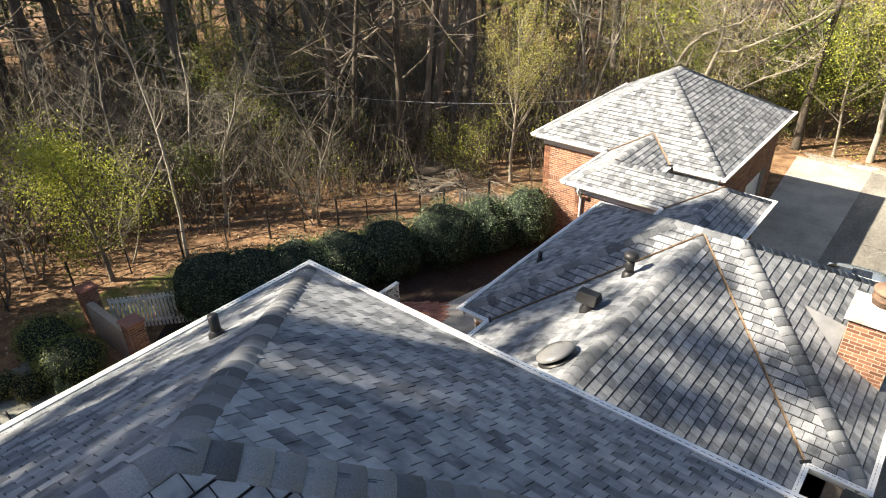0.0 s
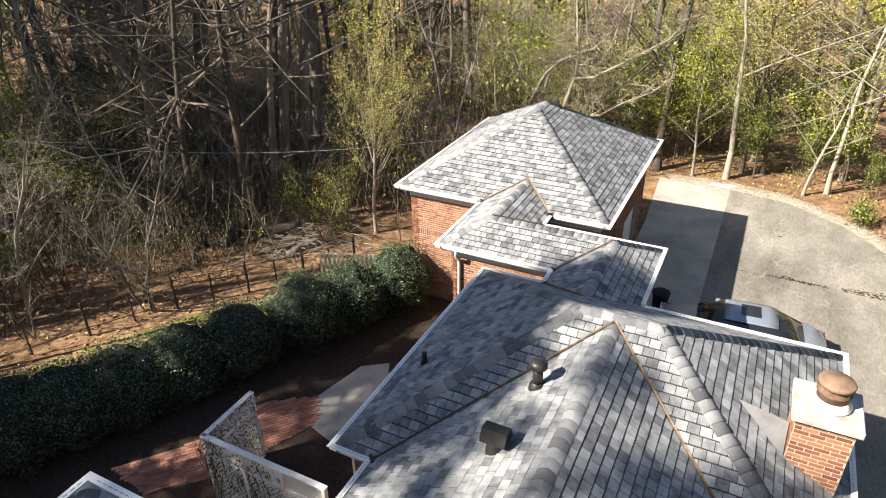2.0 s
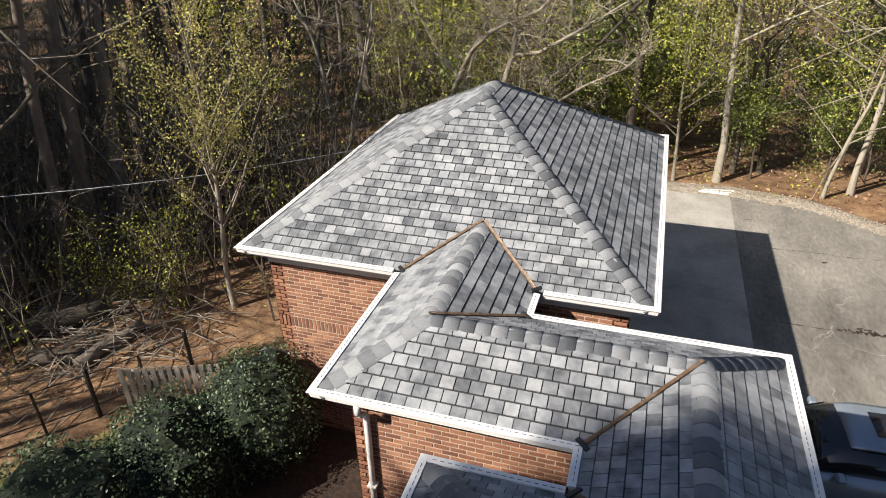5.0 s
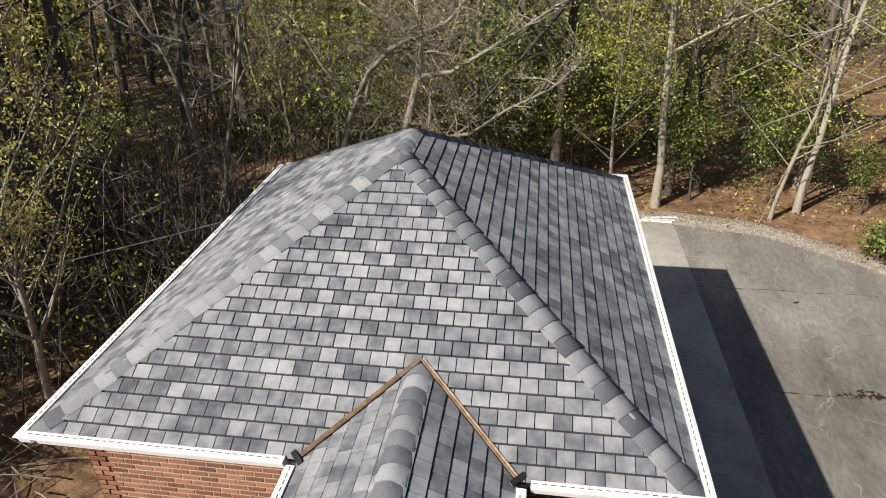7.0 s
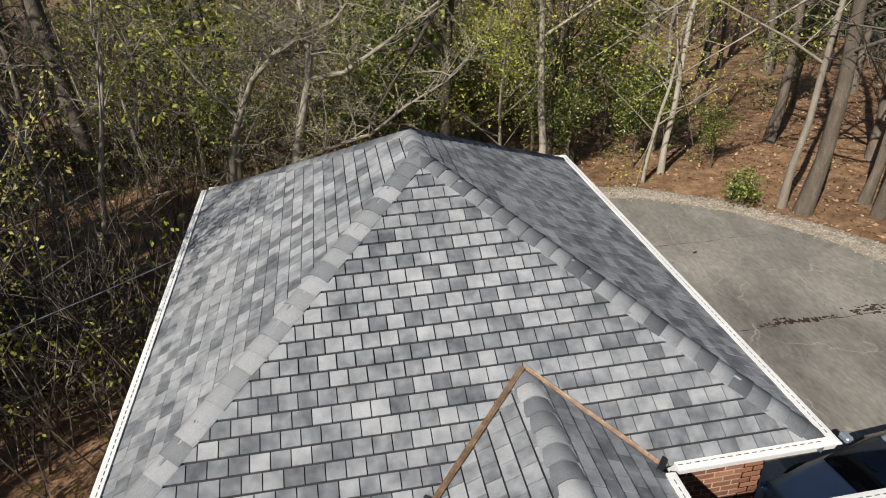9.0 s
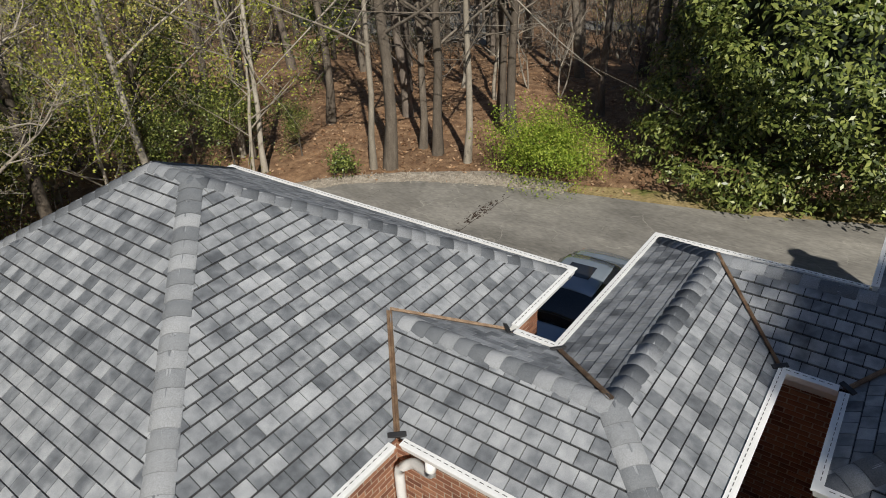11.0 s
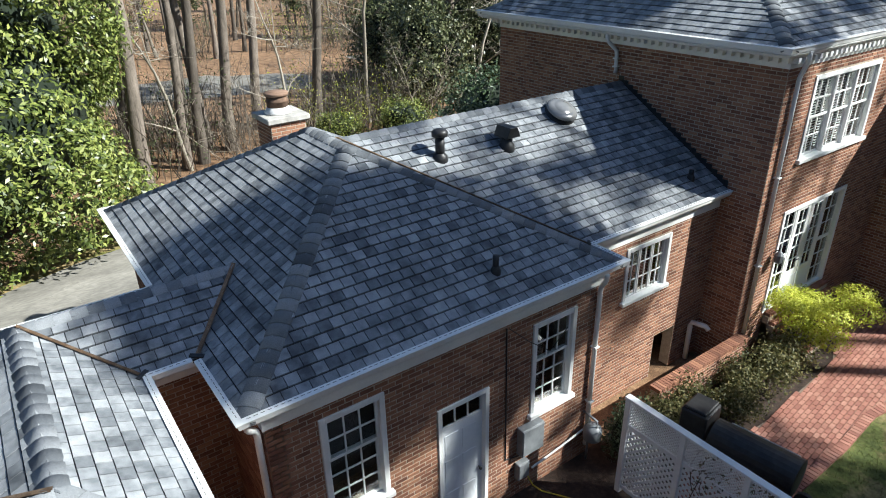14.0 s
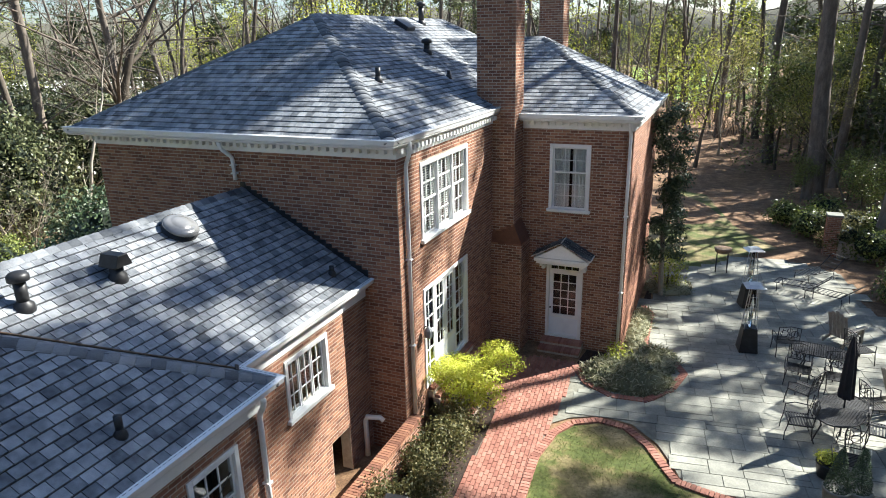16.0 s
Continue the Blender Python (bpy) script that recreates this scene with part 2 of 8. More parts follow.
M["dry_leaf"] = leafmat("fallen_leaf", ramp3((0.16, 0.085, 0.045), (0.3, 0.18, 0.095), (0.45, 0.31, 0.19)), 0.8, 0.2, 0.1)
M["grassblade"] = leafmat("grass_blade", [(0.3, (0.045, 0.07, 0.012)), (0.46, (0.1, 0.12, 0.025)), (0.53, (0.19, 0.165, 0.065)), (0.66, (0.34, 0.275, 0.14))], 0.7, tuft=0.25)

# ---------------------------------------------------------------- mesh helpers


def mesh_of(name, verts, faces, material, smooth=False):
    me = bpy.data.meshes.new(name)
    me.from_pydata([tuple(v) for v in verts], [], faces)
    me.materials.append(material)
    if smooth:
        me.polygons.foreach_set("use_smooth", [True] * len(me.polygons))
    me.update()
    return me


def child(ob, parent):
    ob.parent = parent
    return ob


def part(name, bm, material, parent=None, label="", smooth=False):
    me = bpy.data.meshes.new(name)
    bm.to_mesh(me)
    bm.free()
    me.materials.append(material)
    if smooth:
        me.polygons.foreach_set("use_smooth", [True] * len(me.polygons))
    ob = new(name, me)
    if parent is not None:
        ob.parent = parent
    if label:
        ob["label"] = label
    return ob


def mpart(name, me, parent=None, m=None, label=""):
    ob = new(name, me)
    if parent is not None:
        ob.parent = parent
    if m is not None:
        ob.matrix_basis = m
    if label:
        ob["label"] = label
    return ob


def box(bm, x0, x1, y0, y1, z0, z1, bevel=0.0, m=None):
    vs = [bm.verts.new((x, y, z)) for z in (z0, z1) for x, y in ((x0, y0), (x1, y0), (x1, y1), (x0, y1))]
    fs = [bm.faces.new([vs[i] for i in f]) for f in ((3, 2, 1, 0), (4, 5, 6, 7), (0, 1, 5, 4), (1, 2, 6, 5), (2, 3, 7, 6), (3, 0, 4, 7))]
    if bevel:
        edges = list({e for f in fs for e in f.edges})
        r = bmesh.ops.bevel(bm, geom=edges, offset=bevel, segments=1, affect="EDGES", profile=0.5)
        vs = list({v for f in r["faces"] for v in f.verts} | {v for v in vs if v.is_valid})
    if m is not None:
        for v in vs:
            v.co = m @ v.co
    return vs


def boxpart(name, x0, x1, y0, y1, z0, z1, material, parent=None, bevel=0.0, m=None, label=""):
    bm = bmesh.new()
    box(bm, x0, x1, y0, y1, z0, z1, bevel, m)
    return part(name, bm, material, parent, label)


def tube(bm, points, radii, sides=8, cap=True):
    """A tube along points."""
    points = [Vector(p) for p in points]
    rings = []
    for i, p in enumerate(points):
        d = (points[min(i + 1, len(points) - 1)] - points[max(i - 1, 0)]).normalized()
        a = d.orthogonal().normalized() if abs(d.z) > 0.9 else d.cross(Vector((0, 0, 1))).normalized()
        b = d.cross(a)
        r = radii[i] if isinstance(radii, (list, tuple)) else radii
        rings.append([bm.verts.new(p + a * (r * math.cos(k * math.tau / sides)) + b * (r * math.sin(k * math.tau / sides))) for k in range(sides)])
    for r0, r1 in zip(rings, rings[1:]):
        for k in range(sides):
            bm.faces.new((r0[k], r0[(k + 1) % sides], r1[(k + 1) % sides], r1[k]))
    if cap:
        bm.faces.new(rings[0][::-1])
        bm.faces.new(rings[-1])


def lathe(bm, profile, sides=20, centre=(0, 0, 0)):
    """A body of revolution from (radius, height) pairs."""
    c = Vector(centre)
    rings = [[bm.verts.new(c + Vector((r * math.cos(k * math.tau / sides), r * math.sin(k * math.tau / sides), z))) for k in range(sides)] for r, z in profile]
    for r0, r1 in zip(rings, rings[1:]):
        for k in range(sides):
            bm.faces.new((r0[k], r0[(k + 1) % sides], r1[(k + 1) % sides], r1[k]))
    bm.faces.new(rings[0][::-1])
    bm.faces.new(rings[-1])


def empty(name, x=0, y=0, z=0, rz=0):
    ob = new(name)
    ob.matrix_basis = pose(x, y, z, 0, 0, rz)
    ob.empty_display_size = 0.2
    return ob


def clip_poly(pts, poly):
    """Clips the 2D polygon pts to a convex polygon, both counter-clockwise."""
    out = list(pts)
    for i in range(len(poly)):
        ax, ay = poly[i]
        bx, by = poly[(i + 1) % len(poly)]
        nxt = []
        for k in range(len(out)):
            p, q = out[k], out[(k + 1) % len(out)]
            sp = (bx - ax) * (p[1] - ay) - (by - ay) * (p[0] - ax)
            sq = (bx - ax) * (q[1] - ay) - (by - ay) * (q[0] - ax)
            if sp >= 0:
                nxt.append(p)
            if (sp >= 0) != (sq >= 0):
                t = sp / (sp - sq)
                nxt.append((p[0] + t * (q[0] - p[0]), p[1] + t * (q[1] - p[1])))
        out = nxt
        if len(out) < 3:
            return []
    return out


# ---------------------------------------------------------------- roofs
COURSE, TAB, FACE = 0.176, 0.188, 0.89
LATE = []


def tab_mesh(w, thick=0.016):
    """One shingle tab: lower edge at v = 0, raised at the butt."""
    g, h = 0.0072, COURSE * FACE
    vs = [(g, 0, -0.01), (w - g, 0, -0.01), (w - g, h, -0.01), (g, h, -0.01),
          (g, 0, thick), (w - g, 0, thick), (w - g, h, 0.003), (g, h, 0.003)]
    fs = [(4, 5, 6, 7), (0, 1, 5, 4), (1, 2, 6, 5), (3, 0, 4, 7)]
    return vs, fs


TAB_VS, TAB_FS = tab_mesh(TAB)
TAB_MESH = mesh_of("shingle", TAB_VS, TAB_FS, M["shingle"])


def roof_plane(parent, poly, seed, singles=None):
    """Shingles over a sloping polygon whose first edge is the eave (counter-clockwise from above). singles: a test on (x, y) for
    the stretch in which each tab is an object of its own."""
    rnd = random.Random(seed)
    poly = [Vector(p) for p in poly]
    u = (poly[1] - poly[0]).normalized()
    n = None
    for k in range(2, len(poly)):
        n = u.cross(poly[k] - poly[0])
        if n.length > 0.05:
            break
    n.normalize()
    v = n.cross(u)
    o = poly[0]
    flat = [((p - o).dot(u), (p - o).dot(v)) for p in poly]
    u0, u1, v1 = min(p[0] for p in flat), max(p[0] for p in flat), max(p[1] for p in flat)
    back = mesh_of("roof_deck", [p - n * 0.012 for p in poly] + [p - n * 0.10 for p in poly],
                   [tuple(range(len(poly))), tuple(range(2 * len(poly) - 1, len(poly) - 1, -1))]
                   + [(i, len(poly) + i, len(poly) + (i + 1) % len(poly), (i + 1) % len(poly)) for i in range(len(poly))], M["underlay"])
    mpart("roof_deck", back, parent)
    verts, faces = [], []
    rot = Matrix((u, v, n)).transposed().to_4x4()
    row = 0
    vv = 0.0
    while vv < v1 - 0.02:
        off = (row % 2) * TAB * 0.5 + rnd.uniform(-0.03, 0.03)
        k0 = int((u0 - off) / TAB) - 1
        k1 = int((u1 - off) / TAB) + 2
        for k in range(k0, k1):
            ua = k * TAB + off
            w = TAB
            rect = [(ua + 0.0055, vv), (ua + w - 0.0055, vv), (ua + w - 0.0055, vv + COURSE * FACE), (ua + 0.0055, vv + COURSE * FACE)]
            cl = clip_poly(rect, flat)
            if len(cl) < 3:
                continue
            area = abs(sum(cl[i][0] * cl[(i + 1) % len(cl)][1] - cl[(i + 1) % len(cl)][0] * cl[i][1] for i in range(len(cl)))) / 2
            if area < 0.0004:
                continue
            lift = rnd.uniform(0, 0.004)
            if singles and area > 0.97 * (w - 0.011) * COURSE * FACE:
                c = o + u * (ua + w / 2) + v * vv
                if singles(c.x, c.y):
                    LATE.append((parent, Matrix.Translation(o + u * ua + v * vv + n * lift) @ rot))
                    continue
            b = len(verts)
            m = len(cl)
            for x, y in cl:
                verts.append(o + u * x + v * y - n * 0.01)
            for x, y in cl:
                t = (y - vv) / COURSE
                verts.append(o + u * x + v * y + n * (0.013 * (1 - t) + 0.003 + lift))
            faces.append(tuple(range(b + m, b + 2 * m)))
            for i in range(m):
                faces.append((b + i, b + (i + 1) % m, b + m + (i + 1) % m, b + m + i))
        vv += COURSE
        row += 1
    ob = mpart("shingle_courses", mesh_of("shingle_courses", verts, faces, M["shingle"]), parent)
    ob["kind"] = "stuff"


def caps(parent, a, b, na, nb, step=0.2, half=0.16):
    """Overlapping bent cap shingles from the low end a to the high end b; na and nb: normals of the two slopes."""
    a, b = Vector(a), Vector(b)
    d = (b - a).normalized()
    na, nb = Vector(na).normalized(), Vector(nb).normalized()
    up = (na + nb).normalized()
    sa = na.cross(d).normalized()
    sb = d.cross(nb).normalized()
    if sa.dot(sb) > 0:
        sb = -sb
    if sa.dot(na - nb) < 0:
        sa, sb = -sa, -sb
    if sa.z > 0.02 and sb.z > 0.02:
        sa, sb = -sa, -sb
    count = max(2, int((b - a).length / step))
    st = (b - a).length / count
    vs = []
    prof = [sa * half - up * 0.006, sa * half * 0.62 + up * 0.006, sa * half * 0.28 + up * 0.006, up * -0.008, sb * half * 0.28 + up * 0.006, sb * half * 0.62 + up * 0.006, sb * half - up * 0.006]
    for lift, along in ((0.03, -0.01), (0.014, st * 1.1)):
        for p in prof:
            vs.append(p + up * lift + d * along)
    for p in prof:
        vs.append(p + up * 0.012 + d * -0.01)
    fs = [(i, i + 1, 8 + i, 7 + i) for i in range(6)] + [(14 + i, 15 + i, i + 1, i) for i in range(6)] + [(0, 7, 14), (6, 20, 13)]
    me = mesh_of("ridge_cap", vs, fs, M["cap"], False)
    me.polygons.foreach_set("use_smooth", [i < 6 for i in range(len(fs))])
    for k in range(count):
        mpart("ridge_cap", me, parent, Matrix.Translation(a + d * (k * st)))


def valley(parent, a, b, up=(0, 0, 1), width=0.033, name="valley_flashing"):
    a, b = Vector(a), Vector(b)
    d = (b - a).normalized()
    s = d.cross(Vector(up)).normalized()
    n = s.cross(d)
    if n.z < 0:
        n = -n
    vs = []
    for p in (a, b):
        for k, h in ((-1, 0.035), (-0.35, 0.012), (0, 0.03), (0.35, 0.012), (1, 0.035)):
            vs.append(p + s * (k * width) + n * (h + 0.012))
    ob = mpart(name, mesh_of(name, vs, [(i, i + 1, 6 + i, 5 + i) for i in range(4)], M["copper"]), parent, label="weathered copper valley strip")
    if a.z < b.z - 0.3:
        bm = bmesh.new()
        m = Matrix((s, d, n)).transposed().to_4x4()
        m.translation = a + d * 0.03 + n * 0.05
        box(bm, -0.1, 0.1, -0.06, 0.0, -0.02, 0.012, 0.005, m)
        part("valley_boot", bm, M["black_metal"], parent)
    return ob


def sweep(name, pts, profile, material, parent, closed=False):
    """Sweeps (out, up) profile along a horizontal polyline; out is to the right of its way. Mitred corners."""
    pts = [Vector(p) for p in pts]
    nrm, vs, fs = [], [], []
    cnt = len(pts)
    for i in range(cnt):
        def side(p, q):
            d = (q - p)
            d.z = 0
            d.normalize()
            return Vector((d.y, -d.x, 0))
        prev = side(pts[i - 1], pts[i]) if (i > 0 or closed) else None
        nxt = side(pts[i], pts[(i + 1) % cnt]) if (i < cnt - 1 or closed) else None
        if prev is None:
            m = nxt
        elif nxt is None:
            m = prev
        else:
            m = (prev + nxt)
            m = m / max(0.2, m.dot(prev))
        for o, h in profile:
            vs.append(pts[i] + m * o + Vector((0, 0, h)))
    k = len(profile)
    for i in range(cnt if closed else cnt - 1):
        j = (i + 1) % cnt
        for q in range(k):
            fs.append((i * k + q, j * k + q, j * k + (q + 1) % k, i * k + (q + 1) % k))
    if not closed:
        fs.append(tuple(range(k))[::-1])
        fs.append(tuple(range((cnt - 1) * k, cnt * k)))
    me = mesh_of(name, vs, fs, material)
    bm = bmesh.new()
    bm.from_mesh(me)
    bmesh.ops.recalc_face_normals(bm, faces=bm.faces)
    bm.to_mesh(me)
    bm.free()
    return mpart(name, me, parent)


GUTTER = [(-0.02, -0.13), (0.06, -0.13), (0.09, -0.1), (0.105, -0.02), (0.125, -0.015), (0.125, 0.0), (0.1, 0.004), (0.027, 0.008), (0.027, -0.05), (-0.02, -0.05)]


def eaves(parent, line, over, wall):
    """Gutter, fascia and soffit along an eave line, the building to its left, and a frieze board along the wall's face."""
    sweep("gutter", line, GUTTER, M["white"], parent)
    verts, faces = [], []
    for p, q in zip(line, line[1:]):
        p, q = Vector(p), Vector(q)
        d = (q - p).normalized()
        s = Vector((d.y, -d.x, 0))
        for k in range(int((q - p).length / 0.085)):
            o = p + d * (0.02 + k * 0.085) + Vector((0, 0, 0.0095))
            n0 = len(verts)
            verts += [o + s * 0.063, o + s * 0.07, o + d * 0.05 + s * 0.07, o + d * 0.05 + s * 0.063]
            verts += [v - Vector((0, 0, 0.012)) for v in verts[-4:]]
            faces += [(n0, n0 + 1, n0 + 2, n0 + 3), (n0, n0 + 4, n0 + 5, n0 + 1), (n0 + 1, n0 + 5, n0 + 6, n0 + 2), (n0 + 2, n0 + 6, n0 + 7, n0 + 3), (n0 + 3, n0 + 7, n0 + 4, n0)]
    mpart("gutter_guard", mesh_of("gutter_guard", verts, faces, M["gutter_dark"]), parent)["kind"] = "stuff"
    sweep("fascia", line, [(-0.05, -0.2), (-0.022, -0.2), (-0.022, -0.06), (-0.05, -0.06)], M["white"], parent)
    sweep("soffit", line, [(-over, -0.2), (-0.052, -0.2), (-0.052, -0.175), (-over, -0.175)], M["white"], parent)
    z = line[0][2]
    sweep("frieze", [(x, y, z) for x, y in wall], [(-0.01, -0.44), (0.022, -0.44), (0.022, -0.31), (0.034, -0.3), (0.034, -0.26), (0.075, -0.203), (-0.01, -0.203)], M["white"], parent)


# ---------------------------------------------------------------- walls
BRICK, CRS = 0.222, 0.079
BRICK_MESHES = {}
WALL_LATE = []


def brick_piece(w):
    key = round(w, 3)
    if key not in BRICK_MESHES:
        h, j, d = CRS, 0.0085, 0.007
        vs = [(j, 0, j), (w - j, 0, j), (w - j, 0, h - j), (j, 0, h - j)]
        vs += [(j + 0.003, -d, j + 0.003), (w - j - 0.003, -d, j + 0.003), (w - j - 0.003, -d, h - j - 0.003), (j + 0.003, -d, h - j - 0.003)]
        fs = [(4, 5, 6, 7), (0, 1, 5, 4), (1, 2, 6, 5), (2, 3, 7, 6), (3, 0, 4, 7)]
        BRICK_MESHES[key] = (vs, fs, mesh_of("brick", vs, fs, M["brick"]))
    return BRICK_MESHES[key]


def brick_wall(name, a, b, z0, z1, holes=(), thick=0.25, label="", singles=None, soldier=None, bricks=True):
    """A brick wall from a to b (seen from outside, a on the left), with openings (s0, s1, z0, z1) measured along it.
    soldier: the foot of a band of bricks on end."""
    a, b = Vector((*a, 0)), Vector((*b, 0))
    L = (b - a).length
    d = (b - a).normalized()
    out = Vector((d.y, -d.x, 0))
    base = Matrix((d, -out, Vector((0, 0, 1)))).transposed().to_4x4()
    base.translation = a
    xs = sorted({0.0, L, *[v for h in holes for v in h[:2]]})
    zs = sorted({z0, z1, *[v for h in holes for v in h[2:]]})
    bm = bmesh.new()
    for i in range(len(xs) - 1):
        for k in range(len(zs) - 1):
            cx, cz = (xs[i] + xs[i + 1]) / 2, (zs[k] + zs[k + 1]) / 2
            if any(h[0] < cx < h[1] and h[2] < cz < h[3] for h in holes):
                continue
            box(bm, xs[i], xs[i + 1], 0, thick, zs[k], zs[k + 1])
    wall = part(name, bm, M["mortar"])
    wall.matrix_basis = base
    tagged(wall, label or "red brick wall with pale mortar joints", "wall", kind="structure")
    if not bricks:
        return wall
    verts, faces = [], []
    z, row = z0, 0
    while z < z1 - 0.02:
        if soldier and soldier <= z < soldier + CRS:
            for k in range(int(L / CRS)):
                n0 = len(verts)
                verts += [(k * CRS + zz, y, x * 1.067 + z) for x, y, zz in brick_piece(BRICK)[0]]
                faces += [tuple(i + n0 for i in f[::-1]) for f in brick_piece(BRICK)[1]]
            z += 3 * CRS
            row += 1
            continue
        zc = z + CRS / 2
        spans = [(0.0, L)]
        for h in holes:
            if h[2] < zc < h[3]:
                spans = [s for x0, x1 in spans for s in ((x0, min(x1, h[0])), (max(x0, h[1]), x1)) if s[1] - s[0] > 0.01]
        off = -BRICK * 0.5 * (row % 2)
        for x0, x1 in spans:
            k = int((x0 - off) / BRICK)
            while off + k * BRICK < x1:
                p, q = max(x0, off + k * BRICK), min(x1, off + (k + 1) * BRICK)
                k += 1
                if q - p < 0.03:
                    continue
                vs, fs, me = brick_piece(q - p)
                if singles and singles(p, z):
                    WALL_LATE.append((wall, me, Matrix.Translation((p, 0, z))))
                else:
                    n0 = len(verts)
                    verts += [(x + p, y, zz + z) for x, y, zz in vs]
                    faces += [tuple(i + n0 for i in f) for f in fs]
        z += CRS
        row += 1
    ob = mpart("brickwork", mesh_of("brickwork", verts, faces, M["brick"]), wall)
    ob["kind"] = "stuff"
    return wall

# ---------------------------------------------------------------- ground
EX = 70


def sheet(name, pts, z, material, label, category="ground", thick=0.0):
    if thick:
        n = len(pts)
        vs = [(x, y, z) for x, y in pts] + [(x, y, z - thick) for x, y in pts]
        fs = [tuple(range(n))] + [(i, i + n, (i + 1) % n + n, (i + 1) % n) for i in range(n)]
    else:
        vs, fs = [(x, y, z) for x, y in pts], [tuple(range(len(pts)))]
    ob = new(name, mesh_of(name, vs, fs, material))
    return tagged(ob, label, category, kind="structure")


def in_poly(x, y, poly):
    r = False
    for i in range(len(poly)):
        (x0, y0), (x1, y1) = poly[i - 1], poly[i]
        if (y0 > y) != (y1 > y) and x < (x1 - x0) * (y - y0) / (y1 - y0) + x0:
            r = not r
    return r


def ground_height(x, y):
    d = max(0.0, max(-20.0 - x, y - 36.0, x - 14.0, -16.0 - y))
    return 0.35 * min(1.0, d / 8) * noise.noise((x * 0.09, y * 0.09, 0.3)) - 0.02


bm = bmesh.new()
N = 120
grid = []
ax = [-400, -250, -150] + [-100 + 200 * i / N for i in range(N + 1)] + [150, 250, 400]
for x in ax:
    grid.append([bm.verts.new((x, y, ground_height(x, y) if max(abs(x), abs(y)) < 120 else -0.02)) for y in ax])
for i in range(len(ax) - 1):
    for k in range(len(ax) - 1):
        bm.faces.new((grid[i][k], grid[i + 1][k], grid[i + 1][k + 1], grid[i][k + 1]))
ground = part("ground", bm, M["litter"], smooth=True)
tagged(ground, "woodland ground covered in brown fallen leaves", "ground", kind="structure")

DRIVE = [(-5.2, 33.3), (-2.2, 33.3), (0.1, 32.8), (2.3, 31.2), (3.8, 29.2), (4.9, 26.7), (5.6, 24.1), (6.3, 21), (6.9, 18.5), (8.2, 15.2), (9.5, 8), (10, -4), (10, -30), (2, -30), (2, 4), (0.3, 4.2), (0.3, 15.3), (-4.6, 18.2), (-4.9, 26.6), (-5.2, 28)]
sheet("road", DRIVE, 0.02, M["asphalt"], "worn grey asphalt driveway with tar patches", "driveway", 0.1)

# ---------------------------------------------------------------- roofs of the house
GI = 0.1


def nrm(x, y, s):
    return (x * s, y * s, 1)


def hip(parent, x0, x1, y0, y1, zb, s, seed, singles=None, skip=""):
    """A hipped roof over a rectangle, its eaves at zb; returns the two ridge ends."""
    hw = min(x1 - x0, y1 - y0) / 2
    zr = zb + hw * s
    if x1 - x0 > y1 - y0:
        r0, r1 = (x0 + hw, (y0 + y1) / 2, zr), (x1 - hw, (y0 + y1) / 2, zr)
        tops = {"s": [r1, r0], "e": [r1], "n": [r0, r1], "w": [r0]}
    else:
        r0, r1 = ((x0 + x1) / 2, y0 + hw, zr), ((x0 + x1) / 2, y1 - hw, zr)
        tops = {"s": [r0], "e": [r1, r0], "n": [r1], "w": [r0, r1]}
    sw, se, ne, nw = (x0, y0, zb), (x1, y0, zb), (x1, y1, zb), (x0, y1, zb)
    for key, a, b in (("s", sw, se), ("e", se, ne), ("n", ne, nw), ("w", nw, sw)):
        if key not in skip:
            roof_plane(parent, [a, b] + tops[key], seed + ord(key), singles.get(key) if singles else None)
    ns, ne_, nn, nw_ = nrm(0, -1, s), nrm(1, 0, s), nrm(0, 1, s), nrm(-1, 0, s)
    if x1 - x0 > y1 - y0:
        ends = ((sw, r0, nw_, ns), (nw, r0, nw_, nn), (se, r1, ne_, ns), (ne, r1, ne_, nn))
        mid = (ns, nn)
    else:
        ends = ((sw, r0, nw_, ns), (se, r0, ne_, ns), (nw, r1, nw_, nn), (ne, r1, ne_, nn))
        mid = (nw_, ne_)
    return r0, r1, ends, mid


def root(name, label, category, kind="structure"):
    return tagged(empty(name), label, category, kind=kind)


SG, SC, SW, SM = 0.59, 0.52, 0.57, 0.58
# garage
garage_roof = root("roof_garage", "hipped garage roof of mottled grey asphalt shingles", "roof")
GX0, GX1, GY0, GY1, ZB = -12.1 + GI, -4.95 - GI, 18.75 + GI, 26.77 - GI, 4.165
g0, g1, gends, gmid = hip(garage_roof, GX0, GX1, GY0, GY1, ZB, SG, 10, {"s": lambda x, y: 19.9 < y < 21.2 and -10.2 < x < -6.4})
for a, b, n1, n2 in gends:
    caps(garage_roof, a, b, n1, n2)
caps(garage_roof, g0, g1, *gmid)
# link between garage and wing: a leg along y, a leg along x, a leg along y again
link_roof = root("roof_link", "low linking roof of grey asphalt shingles with copper valleys", "roof")
AX0, AX1, AR = -9.08 + GI, -6.7 - GI, -7.88
BY0, BY1, BR = 15.75 + GI, 18.2 - GI, 16.99
CX0, CX1, CR = -5.8 + GI, -3.3 - GI, -4.5
ZA = ZB + (AR - AX0) * SC
ZBR = ZB + (BR - BY0) * SC
ZC = ZB + (CX1 - CR) * SC
ZL = (ZA + ZBR + ZC) / 3
sing = lambda x, y: 15.9 < y < 17.0 and -8.6 < x < -4.8
yA = 18.85 + (ZL - ZB) / SG
roof_plane(link_roof, [(AX0, 18.85, ZB), (AX0, BY0, ZB), (AR, BR, ZL), (AR, yA, ZL)], 21)
